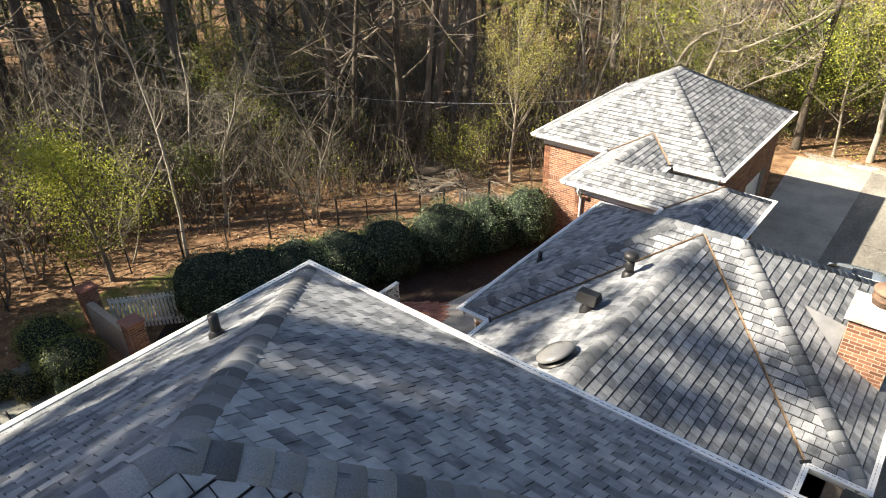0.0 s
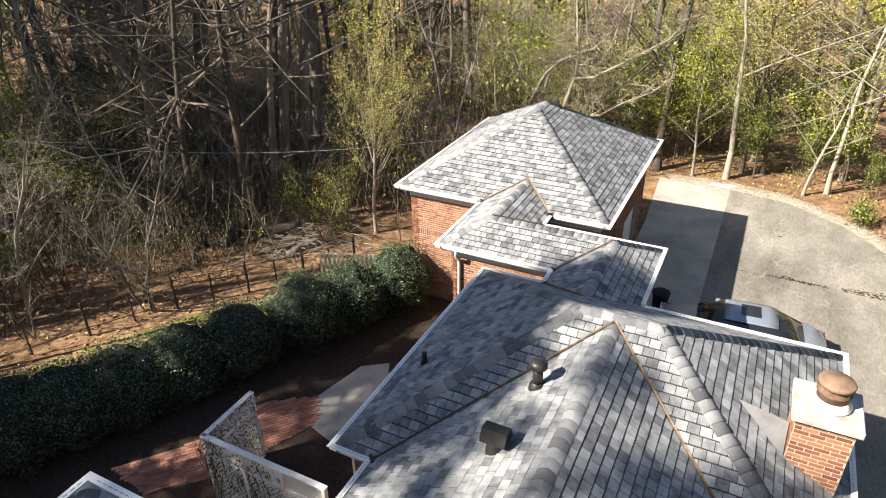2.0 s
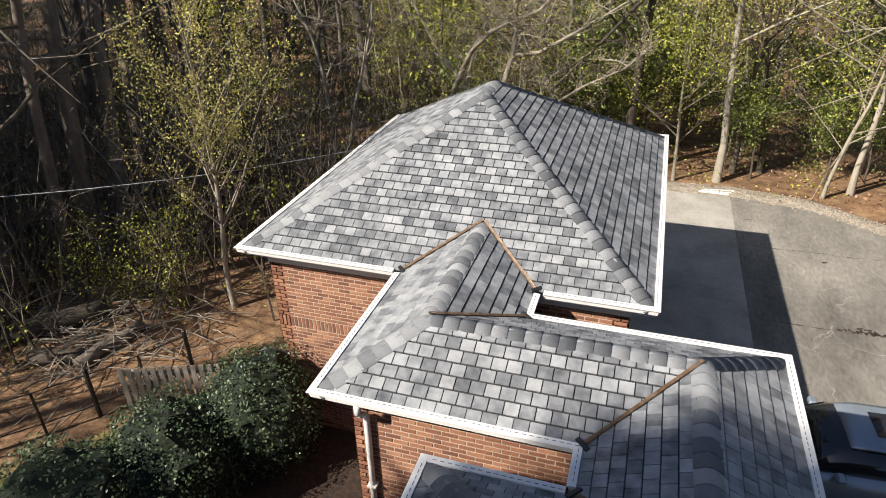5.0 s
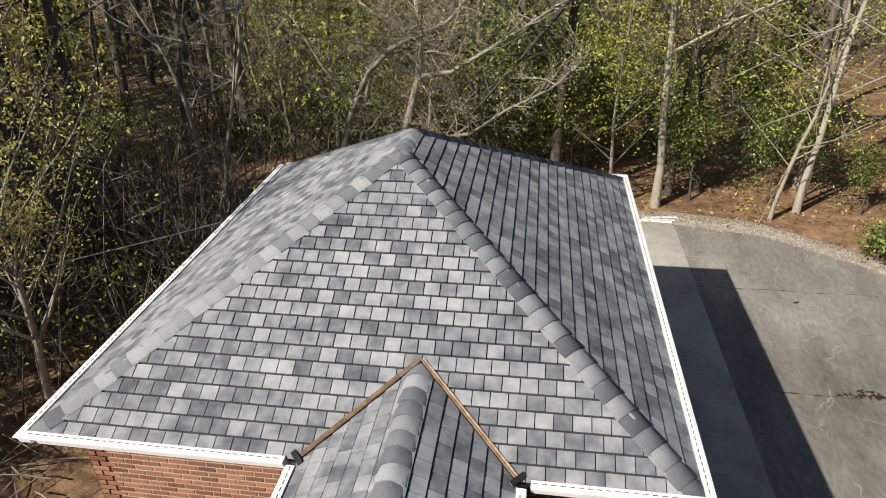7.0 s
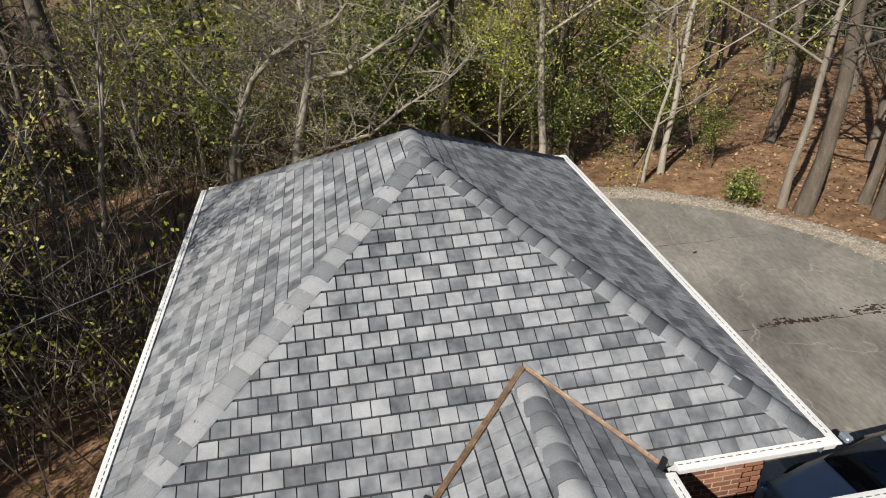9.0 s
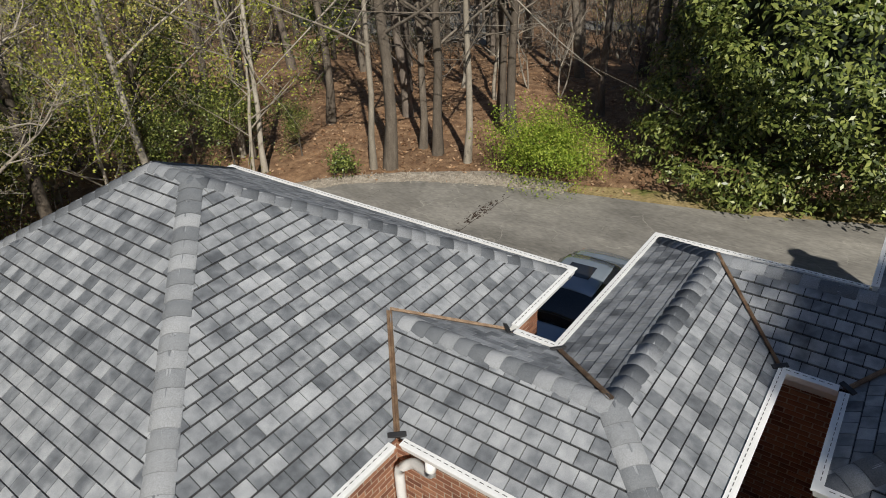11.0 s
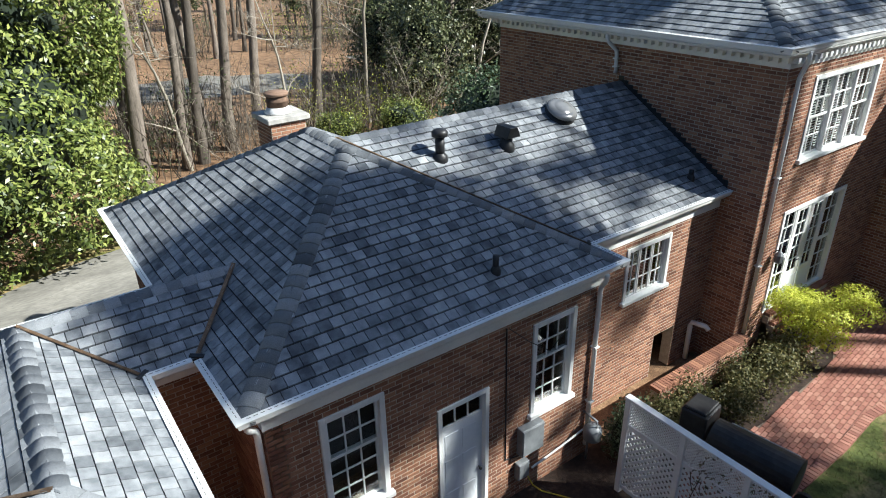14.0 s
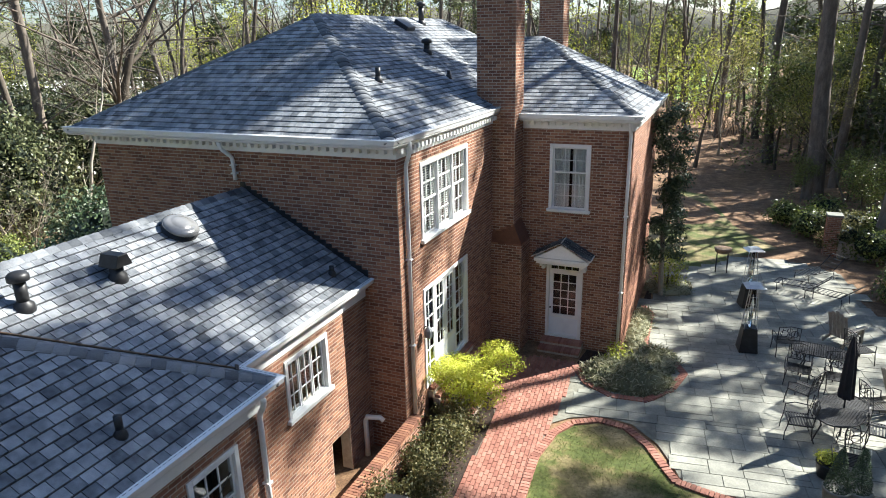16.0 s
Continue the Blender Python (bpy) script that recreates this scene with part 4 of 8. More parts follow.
for sx in (-1, 1):
    for r in range(4):
        for k in range(4):
            t0, t1 = r / 4, (r + 1.15) / 4
            y0 = -0.66 + k * 0.166
            za, zb = 0.15 + 0.46 * t0, 0.15 + 0.46 * min(t1, 1.0)
            xa, xb = sx * 0.84 * (1 - t0), sx * 0.84 * (1 - min(t1, 1.0))
            vs = [(xa, y0, za + 0.022), (xa, y0 + 0.16, za + 0.022), (xb, y0 + 0.16, zb), (xb, y0, zb), (xa, y0, za), (xa, y0 + 0.16, za)]
            mpart("slate", mesh_of("slate", vs, [(0, 1, 2, 3), (4, 5, 1, 0)], M["slate"]), hood)
    vs = [(sx * 0.86, -0.6, 0.105), (sx * 0.86, 0, 0.105), (0, 0, 0.585), (0, -0.6, 0.585), (sx * 0.86, -0.6, 0.14), (sx * 0.86, 0, 0.14), (0, 0, 0.612), (0, -0.6, 0.612)]
    mpart("hood_deck", mesh_of("hood_deck", vs, [(0, 1, 2, 3), (4, 7, 6, 5), (0, 3, 7, 4), (0, 4, 5, 1)], M["white"]), hood)
    bm = bmesh.new()
    box(bm, sx * 0.6 - 0.05, sx * 0.6 + 0.05, -0.45, 0, -0.2, -0.092, 0.015)
    box(bm, sx * 0.6 - 0.05, sx * 0.6 + 0.05, -0.22, 0, -0.36, -0.2, 0.015)
    part("bracket", bm, M["white"], hood)
# brick steps up to the back door and to the garden doors
def steps(name, x0, x1, y0, y1, n, top, label, axis="y"):
    st = tagged(empty(name), label, "steps", kind="structure")
    for k in range(n):
        z = top * (k + 1) / n
        d0, d1 = y0 + (y1 - y0) * k / n, y1
        boxpart("step", *((x0, x1, min(d0, d1), max(d0, d1)) if axis == "y" else (min(d0, d1), max(d0, d1), x0, x1)), 0, z - 0.075, M["mortar"], st)
        c = int((x1 - x0) / 0.078)
        e = y0 + (y1 - y0) * (k + 1) / n
        for i in range(c):
            a = x0 + i * 0.078
            lo, hi = min(d0, e), max(d0, e)
            boxpart("brick", *((a + 0.004, a + 0.074, lo - 0.015, hi) if axis == "y" else (lo, hi + 0.0, a + 0.004, a + 0.074)), z - 0.078, z, M["paver"], st, 0.004)
    return st


steps("back_steps", -9.85, -8.6, -1.75, -2.395, 2, 0.27, "two red brick steps below the back door")
steps("garden_steps", 0.4, 3.1, -8.1, -7.225, 6, 1.08, "red brick steps below the garden doors", "x")

# ---------------------------------------------------------------- dentils, gutters' pipes
dent = mesh_of("dentil", *(lambda bm: ([v.co[:] for v in bm.verts], [[v.index for v in f.verts] for f in bm.faces]))((lambda bm: (box(bm, -0.045, 0.045, -0.06, 0.06, -0.05, 0.05), bm.verts.index_update(), bm)[2])(bmesh.new())), M["white"])
for a, b in (((1.2, 4.33, 6.94), (-7.2, 4.33, 6.94)), ((MWX - 0.08, 4.2, 6.94), (MWX - 0.08, -2.2, 6.94)), ((-7.4, -2.32, 6.74), (-10.95, -2.32, 6.74)), ((-11.01, -2.5, 6.74), (-11.01, -8.8, 6.74))):
    a, b = Vector(a), Vector(b)
    n = int((b - a).length / 0.19)
    for k in range(n + 1):
        m = Matrix.Translation(a.lerp(b, k / n))
        if abs(a.x - b.x) < 0.01:
            m = m @ Matrix.Rotation(math.pi / 2, 4, "Z")
        mpart("dentil", dent, trim_main, m)


def downspout(name, pts, label="white painted metal downspout fixed to the brick wall", r=0.045):
    ob = tagged(empty(name), label, "downspout", "downspouts of the house")
    bm = bmesh.new()
    smooth = []
    for i, p in enumerate(pts):
        p = Vector(p)
        if 0 < i < len(pts) - 1:
            a, b = Vector(pts[i - 1]), Vector(pts[i + 1])
            smooth += [p + (a - p).normalized() * 0.08, p + (a - p).normalized() * 0.02 + (b - p).normalized() * 0.02, p + (b - p).normalized() * 0.08]
        else:
            smooth.append(p)
    tube(bm, smooth, r, 10)
    part("pipe", bm, M["white"], ob, smooth=True)
    for z in (0.35, 0.7):
        a, b = Vector(pts[-2]), Vector(pts[-1])
        c = a.lerp(b, z)
        boxpart("strap", c.x - 0.065, c.x + 0.065, c.y - 0.055, c.y + 0.055, c.z - 0.015, c.z + 0.015, M["white"], ob)
    return ob


downspout("downspout", [(-7.42, 4.0, 7.1), (-7.42, 4.0, 6.92), (-7.29, 3.95, 6.6), (-7.29, 3.95, 0.9)])
downspout("downspout", [(-3.15, 4.62, 7.06), (-3.15, 4.62, 6.9), (-3.22, 4.33, 6.65), (-3.24, 4.33, 6.14)])
downspout("downspout", [(-10.86, -2.08, 6.9), (-10.86, -2.08, 6.74), (-10.86, -2.33, 6.5), (-10.86, -2.33, 0.05)])
downspout("downspout", [(-7.33, 8.96, 4.07), (-7.33, 8.96, 3.95), (-7.18, 8.91, 3.75), (-7.18, 8.91, 0.3)])
downspout("downspout", [(-7.22, 15.07, 4.07), (-7.22, 15.07, 3.95), (-7.05, 14.92, 3.75), (-7.05, 14.92, 0.05)])
downspout("downspout", [(-8.98, 18.42, 4.07), (-8.98, 18.42, 3.86), (-8.84, 18.78, 3.7), (-8.88, 18.98, 3.52), (-8.88, 18.98, 0.05)], r=0.06)
downspout("downspout", [(-8.45, 15.85, 4.07), (-8.45, 15.85, 3.9), (-8.45, 16.07, 3.7), (-8.45, 16.07, 0.05)])

# ---------------------------------------------------------------- chimneys and roof fittings


def chimney(name, x0, x1, y0, y1, z0, z1, label):
    ob = tagged(empty(name), label, "chimney", kind="structure")
    boxpart("core", x0, x1, y0, y1, z0, z1, M["mortar"], ob)
    verts, faces = [], []
    for (ax, ay), (bx, by) in (((x0, y0), (x1, y0)), ((x1, y0), (x1, y1)), ((x1, y1), (x0, y1)), ((x0, y1), (x0, y0))):
        d = Vector((bx - ax, by - ay, 0))
        ln = d.length
        d.normalize()
        inw = Vector((-d.y, d.x, 0))
        z, row = z0, 0
        while z < z1 - 0.03:
            off = -BRICK * 0.5 * (row % 2)
            k = 0
            while off + k * BRICK < ln:
                p, q = max(0, off + k * BRICK), min(ln, off + (k + 1) * BRICK)
                k += 1
                if q - p < 0.03:
                    continue
                vs, fs, _ = brick_piece(q - p)
                n0 = len(verts)
                for x, y, zz in vs:
                    verts.append(Vector((ax, ay, z)) + d * (x + p) + inw * y + Vector((0, 0, zz)))
                faces += [tuple(i + n0 for i in f) for f in fs]
            z += CRS
            row += 1
    mpart("brickwork", mesh_of("brickwork", verts, faces, M["brick"]), ob)["kind"] = "stuff"
    return ob


M["old_cap"] = mat("stained_cap", ramp3((0.33, 0.31, 0.28), (0.5, 0.48, 0.44), (0.62, 0.6, 0.56)), 4, 6, 0.8, 0.3, 0.15, stain=0.4, stain_scale=2.5)
M["old_pot"] = mat("sooted_clay", ramp3((0.06, 0.045, 0.035), (0.16, 0.1, 0.065), (0.3, 0.17, 0.11)), 5, 6, 0.85, 0.3, 0.2, stain=0.4, stain_scale=3)
ch = chimney("chimney_wing", -0.38, 0.42, 10.93, 11.73, 3.6, 5.6, "low brick chimney with white cap and round clay flue")
bm = bmesh.new()
box(bm, -0.46, 0.5, 10.85, 11.81, 5.6, 5.72, 0.015)
part("chimney_cap", bm, M["old_cap"], ch, "rust-streaked white cap")
bm = bmesh.new()
lathe(bm, [(0.29, 5.722), (0.3, 5.76), (0.25, 5.8), (0.235, 5.86)], 24, (0.04, 11.36, 0))
part("flue_collar", bm, M["white"], ch, smooth=True)
M["rust"] = mat("rusty_lid", ramp3((0.13, 0.08, 0.055), (0.22, 0.14, 0.095), (0.31, 0.21, 0.15)), 5, 5, 0.8, 0.2, 0.15)
bm = bmesh.new()
lathe(bm, [(0.225, 5.861), (0.225, 5.96), (0.245, 5.97), (0.245, 6.0), (0.225, 6.01), (0.225, 6.1)], 24, (0.04, 11.36, 0))
part("flue_pot", bm, M["old_pot"], ch, smooth=True)
bm = bmesh.new()
lathe(bm, [(0.255, 6.1), (0.26, 6.15), (0.245, 6.17), (0.05, 6.185)], 24, (0.04, 11.36, 0))
part("flue_lid", bm, M["rust"], ch, "rusty round lid", True)
# metal saddle behind the chimney
mpart("saddle", mesh_of("saddle", [(-0.4, 10.93, 4.8), (-0.4, 11.73, 4.8), (-1.19, 11.41, 5.3), (-0.4, 11.33, 5.18)], [(0, 3, 2), (3, 1, 2)], M["dome"]), ch, label="grey metal saddle")
tall = chimney("chimney_tall", -7.87, -6.78, -2.38, -1.6, 3.3, 11.0, "tall brick chimney in the inner corner of the house")
low = chimney("chimney_base", -8.13, -6.76, -2.38, -1.52, 0, 3.35, "broad brick base of the tall chimney")
mpart("shoulder", mesh_of("shoulder", [(-8.13, -2.38, 3.352), (-8.13, -1.52, 3.352), (-7.87, -1.6, 3.95), (-7.87, -2.38, 3.95), (-6.76, -1.52, 3.352), (-6.78, -1.6, 3.5)], [(0, 3, 2, 1), (1, 2, 5, 4)], M["brick"]), low, label="sloping brick shoulder")
chimney("chimney_far", -7.6, -6.75, -8.9, -8.0, 8.3, 10.6, "dark brick chimney behind the rear roof")


def vent_pipe(name, x, y, z, h, r, label, cap=False):
    ob = tagged(empty(name, x, y, z), label, "vent pipe", "vents on the roofs")
    bm = bmesh.new()
    lathe(bm, [(r * 1.9, -0.12), (r * 1.6, 0.05), (r * 1.08, 0.09), (r * 1.02, 0.1)], 14)
    part("boot", bm, M["black_metal"], ob, smooth=True)
    bm = bmesh.new()
    lathe(bm, [(r, 0.05), (r, h)], 14)
    part("pipe", bm, M["black_metal"], ob, smooth=True)
    if cap:
        bm = bmesh.new()
        lathe(bm, [(r * 1.15, h), (r * 1.75, h + 0.01), (r * 1.75, h + 0.09), (r * 1.3, h + 0.13), (r * 0.3, h + 0.15)], 16)
        part("cap", bm, M["black_metal"], ob, smooth=True)
    return ob


ZW = lambda x: ZB + (x - SX0) * SW
ZMW = lambda x: ZM + (x - MX0) * SM
vent_pipe("vent_pipe", -4.17, 10.05, ZW(-4.17), 0.4, 0.085, "black capped vent pipe standing on the wing roof", True)
vent_pipe("vent_pipe", -6.72, 10.85, ZB + (-6.72 - WX0) * SW, 0.28, 0.05, "short black vent pipe on the wing roof")
vent_pipe("vent_pipe", -6.0, 4.95, ZW(-6.0), 0.2, 0.05, "short black vent pipe near the main wall")
vent_pipe("vent_pipe", -5.96, -1.57, ZMW(-5.96), 0.2, 0.05, "short black vent pipe on the main roof")
vent_pipe("vent_pipe", -4.82, -2.65, ZMW(-4.82), 0.25, 0.09, "black capped vent on the main roof", True)
vent_pipe("vent_pipe", -3.3, -5.6, ZMW(-3.3), 0.55, 0.09, "tall black vent pipe near the main ridge", True)
vent_pipe("vent_pipe", -5.72, 2.05, ZMW(-5.72), 0.3, 0.06, "black vent pipe with lead boot on the main roof")
# hooded box vent
bv = tagged(empty("box_vent", -4.28, 8.55, ZW(-4.28)), "black hooded metal box vent on the wing roof", "roof vent", "vents on the roofs")
bm = bmesh.new()
lathe(bm, [(0.17, -0.15), (0.15, 0.06), (0.11, 0.1), (0.11, 0.26)], 14)
part("collar", bm, M["black_metal"], bv, smooth=True)
bm = bmesh.new()
box(bm, -0.2, 0.2, -0.17, 0.17, 0.22, 0.36, 0.01)
for v in bm.verts:
    if v.co.z > 0.3:
        v.co.y *= 0.55
        v.co.z += 0.06
part("hood", bm, M["black_metal"], bv)
hatch = tagged(boxpart("roof_hatch", -0.25, 0.25, -0.3, 0.3, -0.15, 0.1, M["black_metal"], bevel=0.02), "flat dark square vent near the main ridge", "roof vent")
hatch.matrix_basis = pose(-3.55, -3.79, ZMW(-3.55) + 0.05, 0, -31, 0)
dome = tagged(empty("roof_dome"), "round dull bronze domed roof ventilator on the wing roof", "roof vent", "vents on the roofs")
dome.matrix_basis = Matrix.Translation((-3.86, 6.72, ZW(-3.86) + 0.03)) @ Matrix.Rotation(-math.atan(SW), 4, "Y")
bm = bmesh.new()
lathe(bm, [(0.34, -0.03), (0.34, 0.01), (0.26, 0.02), (0.24, 0.1)], 28)
part("flange", bm, M["black_metal"], dome, smooth=True)
bm = bmesh.new()
lathe(bm, [(0.33, 0.08), (0.345, 0.1), (0.32, 0.14), (0.24, 0.18), (0.21, 0.175), (0.19, 0.19), (0.1, 0.21), (0.01, 0.215)], 28)
part("lid", bm, M["dome"], dome, smooth=True)

# ---------------------------------------------------------------- electrics on the wing's wall


def wall_box(name, y, z, w, h, d, label):
    ob = tagged(empty(name, WXW - 0.01, y, z), label, "meter box")
    bm = bmesh.new()
    box(bm, -d, 0, -w / 2, w / 2, 0, h, 0.012)
    part("body", bm, M["grey_metal"], ob)
    bm = bmesh.new()
    box(bm, -d - 0.012, -d - 0.001, -w / 2 + 0.015, w / 2 - 0.015, 0.02, h - 0.02, 0.004)
    part("cover", bm, M["grey_metal"], ob)
    return ob


wall_box("electric_panel", 10.4, 1.0, 0.5, 0.58, 0.16, "large grey electric panel on the brick wall")
wall_box("junction_box", 10.55, 0.45, 0.26, 0.36, 0.12, "small grey junction box under the panel")
wall_box("outlet_box", 12.75, 0.5, 0.14, 0.28, 0.1, "small grey outlet box beside the service door")
mt = tagged(empty("gas_meter", -7.36, 8.95, 0.55), "dark grey gas meter on pipes at the wall", "meter")
bm = bmesh.new()
lathe(bm, [(0.1, 0), (0.17, 0.05), (0.18, 0.25), (0.14, 0.33), (0.05, 0.36)], 16)
part("body", bm, M["grey_metal"], mt, smooth=True)
bm = bmesh.new()
tube(bm, [(-0.09, 0, 0.3), (-0.09, 0, 0.5), (0.25, 0, 0.52)], 0.022, 8)
tube(bm, [(0.09, 0, 0.3), (0.09, 0, 0.42), (0.1, 0, -0.54)], 0.022, 8)
part("pipework", bm, M["grey_metal"], mt, smooth=True)
ck = tagged(empty("cable_run"), "dark cables clipped to the brick wall", "cable")
bm = bmesh.new()
tube(bm, [(WXW - 0.02, 10.95, 3.7), (WXW - 0.02, 10.93, 2.6), (WXW - 0.02, 10.9, 1.0), (WXW - 0.02, 10.5, 0.9)], 0.012, 6)
part("cable", bm, M["black_metal"], ck)
bm = bmesh.new()
tube(bm, [(WXW - 0.02, 10.9, 3.68), (WXW - 0.06, 10.5, 3.3), (WXW - 0.04, 10.0, 2.9), (WXW - 0.03, 9.6, 3.2)], 0.008, 6)
part("cable", bm, M["black_metal"], ck)
bm = bmesh.new()
tube(bm, [(WXW - 0.06, 10.3, 0.5), (WXW - 0.08, 9.6, 0.62), (WXW - 0.1, 9.05, 0.75)], 0.02, 8)
part("conduit", bm, M["white"], ck)
hose = tagged(empty("garden_hose"), "yellow garden hose hanging by the junction box", "hose")
M["hose"] = mat("yellow_rubber", ramp3((0.45, 0.33, 0.02), (0.55, 0.42, 0.03), (0.6, 0.48, 0.05)), 5, 3, 0.5, 0)
bm = bmesh.new()
tube(bm, [(WXW - 0.12, 10.45, 0.45), (WXW - 0.16, 10.35, 0.2), (WXW - 0.25, 10.2, 0.03), (WXW - 0.7, 9.9, 0.03), (WXW - 1.0, 10.3, 0.03)], 0.014, 8)
part("tube", bm, M["hose"], hose, smooth=True)
sc = tagged(empty("wall_lantern", MWX - 0.02, 3.3, 2.6), "small bronze wall lantern beside the garden doors", "lantern")
bm = bmesh.new()
lathe(bm, [(0.05, -0.1), (0.09, -0.06), (0.1, 0.1), (0.05, 0.17), (0.015, 0.2)], 8, (-0.14, 0, 0))
part("lamp_body", bm, M["grey_metal"], sc)
bm = bmesh.new()
tube(bm, [(0, 0, 0.1), (-0.08, 0, 0.2), (-0.14, 0, 0.18)], 0.012, 6)
part("arm", bm, M["black_metal"], sc)
wp = tagged(empty("white_vent_pipe"), "white plastic pipe with elbow at the area wall", "pipe")
bm = bmesh.new()
tube(bm, [(-6.42, 4.7, 0.05), (-6.42, 4.7, 0.95), (-6.45, 4.7, 1.05), (-6.75, 4.62, 1.05), (-6.82, 4.6, 0.98)], 0.06, 10)
part("elbow_pipe", bm, M["white"], wp, smooth=True)

# garage doors
for i, y0 in enumerate((0.7, 3.9)):
    gd, w, h = opening("door_%d" % (4 + i), GW[1], (0, 1), (y0, y0 + 2.4, 0, 2.3), "white panelled garage door, closed", "garage door")
    boxpart("door_frame", 0, w, 0.12, 0.2, h - 0.08, h, M["white"], gd)
    for r in range(4):
        for c in range(4):
            boxpart("panel", 0.02 + c * w / 4, (c + 1) * w / 4 - 0.02, 0.14, 0.19, 0.02 + r * (h - 0.1) / 4, (r + 1) * (h - 0.1) / 4 - 0.005, M["door_white"], gd, 0.012)

# stepped flashing where the wing roof meets the main wall
verts, faces = [], []
for k in range(22):
    x = -6.45 + k * 0.143
    z = ZB + 0.06 + SW * (x - SX0)
    n0 = len(verts)
    verts += [(x + a, 4.262 + b, z + c) for a in (0, 0.145) for b in (0, 0.012) for c in (-0.05, 0.125)]
    faces += [(n0, n0 + 1, n0 + 5, n0 + 4), (n0 + 2, n0 + 6, n0 + 7, n0 + 3), (n0 + 1, n0 + 3, n0 + 7, n0 + 5), (n0, n0 + 2, n0 + 3, n0 + 1), (n0 + 4, n0 + 5, n0 + 7, n0 + 6)]
mpart("step_flashing", mesh_of("step_flashing", verts, faces, M["black_metal"]), wing_roof)["kind"] = "stuff"

# ---------------------------------------------------------------- paving, beds and lawn


def pave(parent, poly, ux, length, width, material, z, seed, name="paver", thick=0.03, joint=0.006, singles=0, vary=0.0, bond=0.5):
    """Rows of slabs over a polygon, along the direction ux degrees. singles: how many are objects of their own."""
    rnd = random.Random(seed)
    c, s = math.cos(radians(ux)), math.sin(radians(ux))
    loc = [(x * c + y * s, -x * s + y * c) for x, y in poly]
    u0, u1 = min(p[0] for p in loc), max(p[0] for p in loc)
    v0, v1 = min(p[1] for p in loc), max(p[1] for p in loc)
    verts, faces, shared = [], [], {}
    v, row, made = v0, 0, 0
    while v < v1:
        wv = width * (rnd.choice((0.75, 1.0, 1.3)) if vary else 1)
        u = u0 - rnd.random() * length if vary else u0 - (row % 2) * bond * length
        while u < u1:
            lu = length * (rnd.choice((0.6, 0.85, 1.0, 1.35)) if vary else 1)
            cut = rnd.choice((0.4, 0.5, 0.6)) if vary and rnd.random() < 0.35 else 0
            for vq, wq in ((v, wv * cut), (v + wv * cut, wv * (1 - cut))) if cut else ((v, wv),):
                cu, cv = u + lu / 2, vq + wq / 2
                x, y = cu * c - cv * s, cu * s + cv * c
                if in_poly(x, y, poly):
                    j, b = joint, 0.004
                    vs = [(j, j, 0), (lu - j, j, 0), (lu - j, wq - j, 0), (j, wq - j, 0), (j + b, j + b, thick), (lu - j - b, j + b, thick), (lu - j - b, wq - j - b, thick), (j + b, wq - j - b, thick)]
                    fs = [(4, 5, 6, 7), (0, 1, 5, 4), (1, 2, 6, 5), (2, 3, 7, 6), (3, 0, 4, 7)]
                    m = pose(0, 0, 0, 0, 0, ux) @ Matrix.Translation((u, vq, z + rnd.uniform(-0.002, 0.002)))
                    if made < singles:
                        key = (round(lu, 3), round(wq, 3))
                        if key not in shared:
                            shared[key] = mesh_of(name, vs, fs, material)
                        mpart(name, shared[key], parent, m)
                        made += 1
                    else:
                        n0 = len(verts)
                        verts += [m @ Vector(p) for p in vs]
                        faces += [tuple(i + n0 for i in f) for f in fs]
            u += lu
        v += wv
        row += 1
    if verts:
        mpart(name + "s", mesh_of(name + "s", verts, faces, material), parent)["kind"] = "stuff"


def curb(parent, pts, z=0.05):
    """A row of edging bricks along a line."""
    w = 0.1
    me = mesh_of("edging_brick", [(0.004, -0.1, 0), (w - 0.004, -0.1, 0), (w - 0.004, 0.1, 0), (0.004, 0.1, 0), (0.008, -0.095, z), (w - 0.008, -0.095, z), (w - 0.008, 0.095, z), (0.008, 0.095, z)],
                 [(4, 5, 6, 7), (0, 1, 5, 4), (1, 2, 6, 5), (2, 3, 7, 6), (3, 0, 4, 7)], M["paver"])
    for (x0, y0), (x1, y1) in zip(pts, pts[1:]):
        d = math.hypot(x1 - x0, y1 - y0)
        a = math.degrees(math.atan2(y1 - y0, x1 - x0))
        for k in range(max(1, round(d / w))):
            t = k * w / d
            mpart("edging_brick", me, parent, pose(x0 + (x1 - x0) * t, y0 + (y1 - y0) * t, 0.0, 0, 0, a))


def arc(cx, cy, rx, ry, a0, a1, n):
    return [(cx + rx * math.cos(radians(a0 + (a1 - a0) * i / n)), cy + ry * math.sin(radians(a0 + (a1 - a0) * i / n))) for i in range(n + 1)]


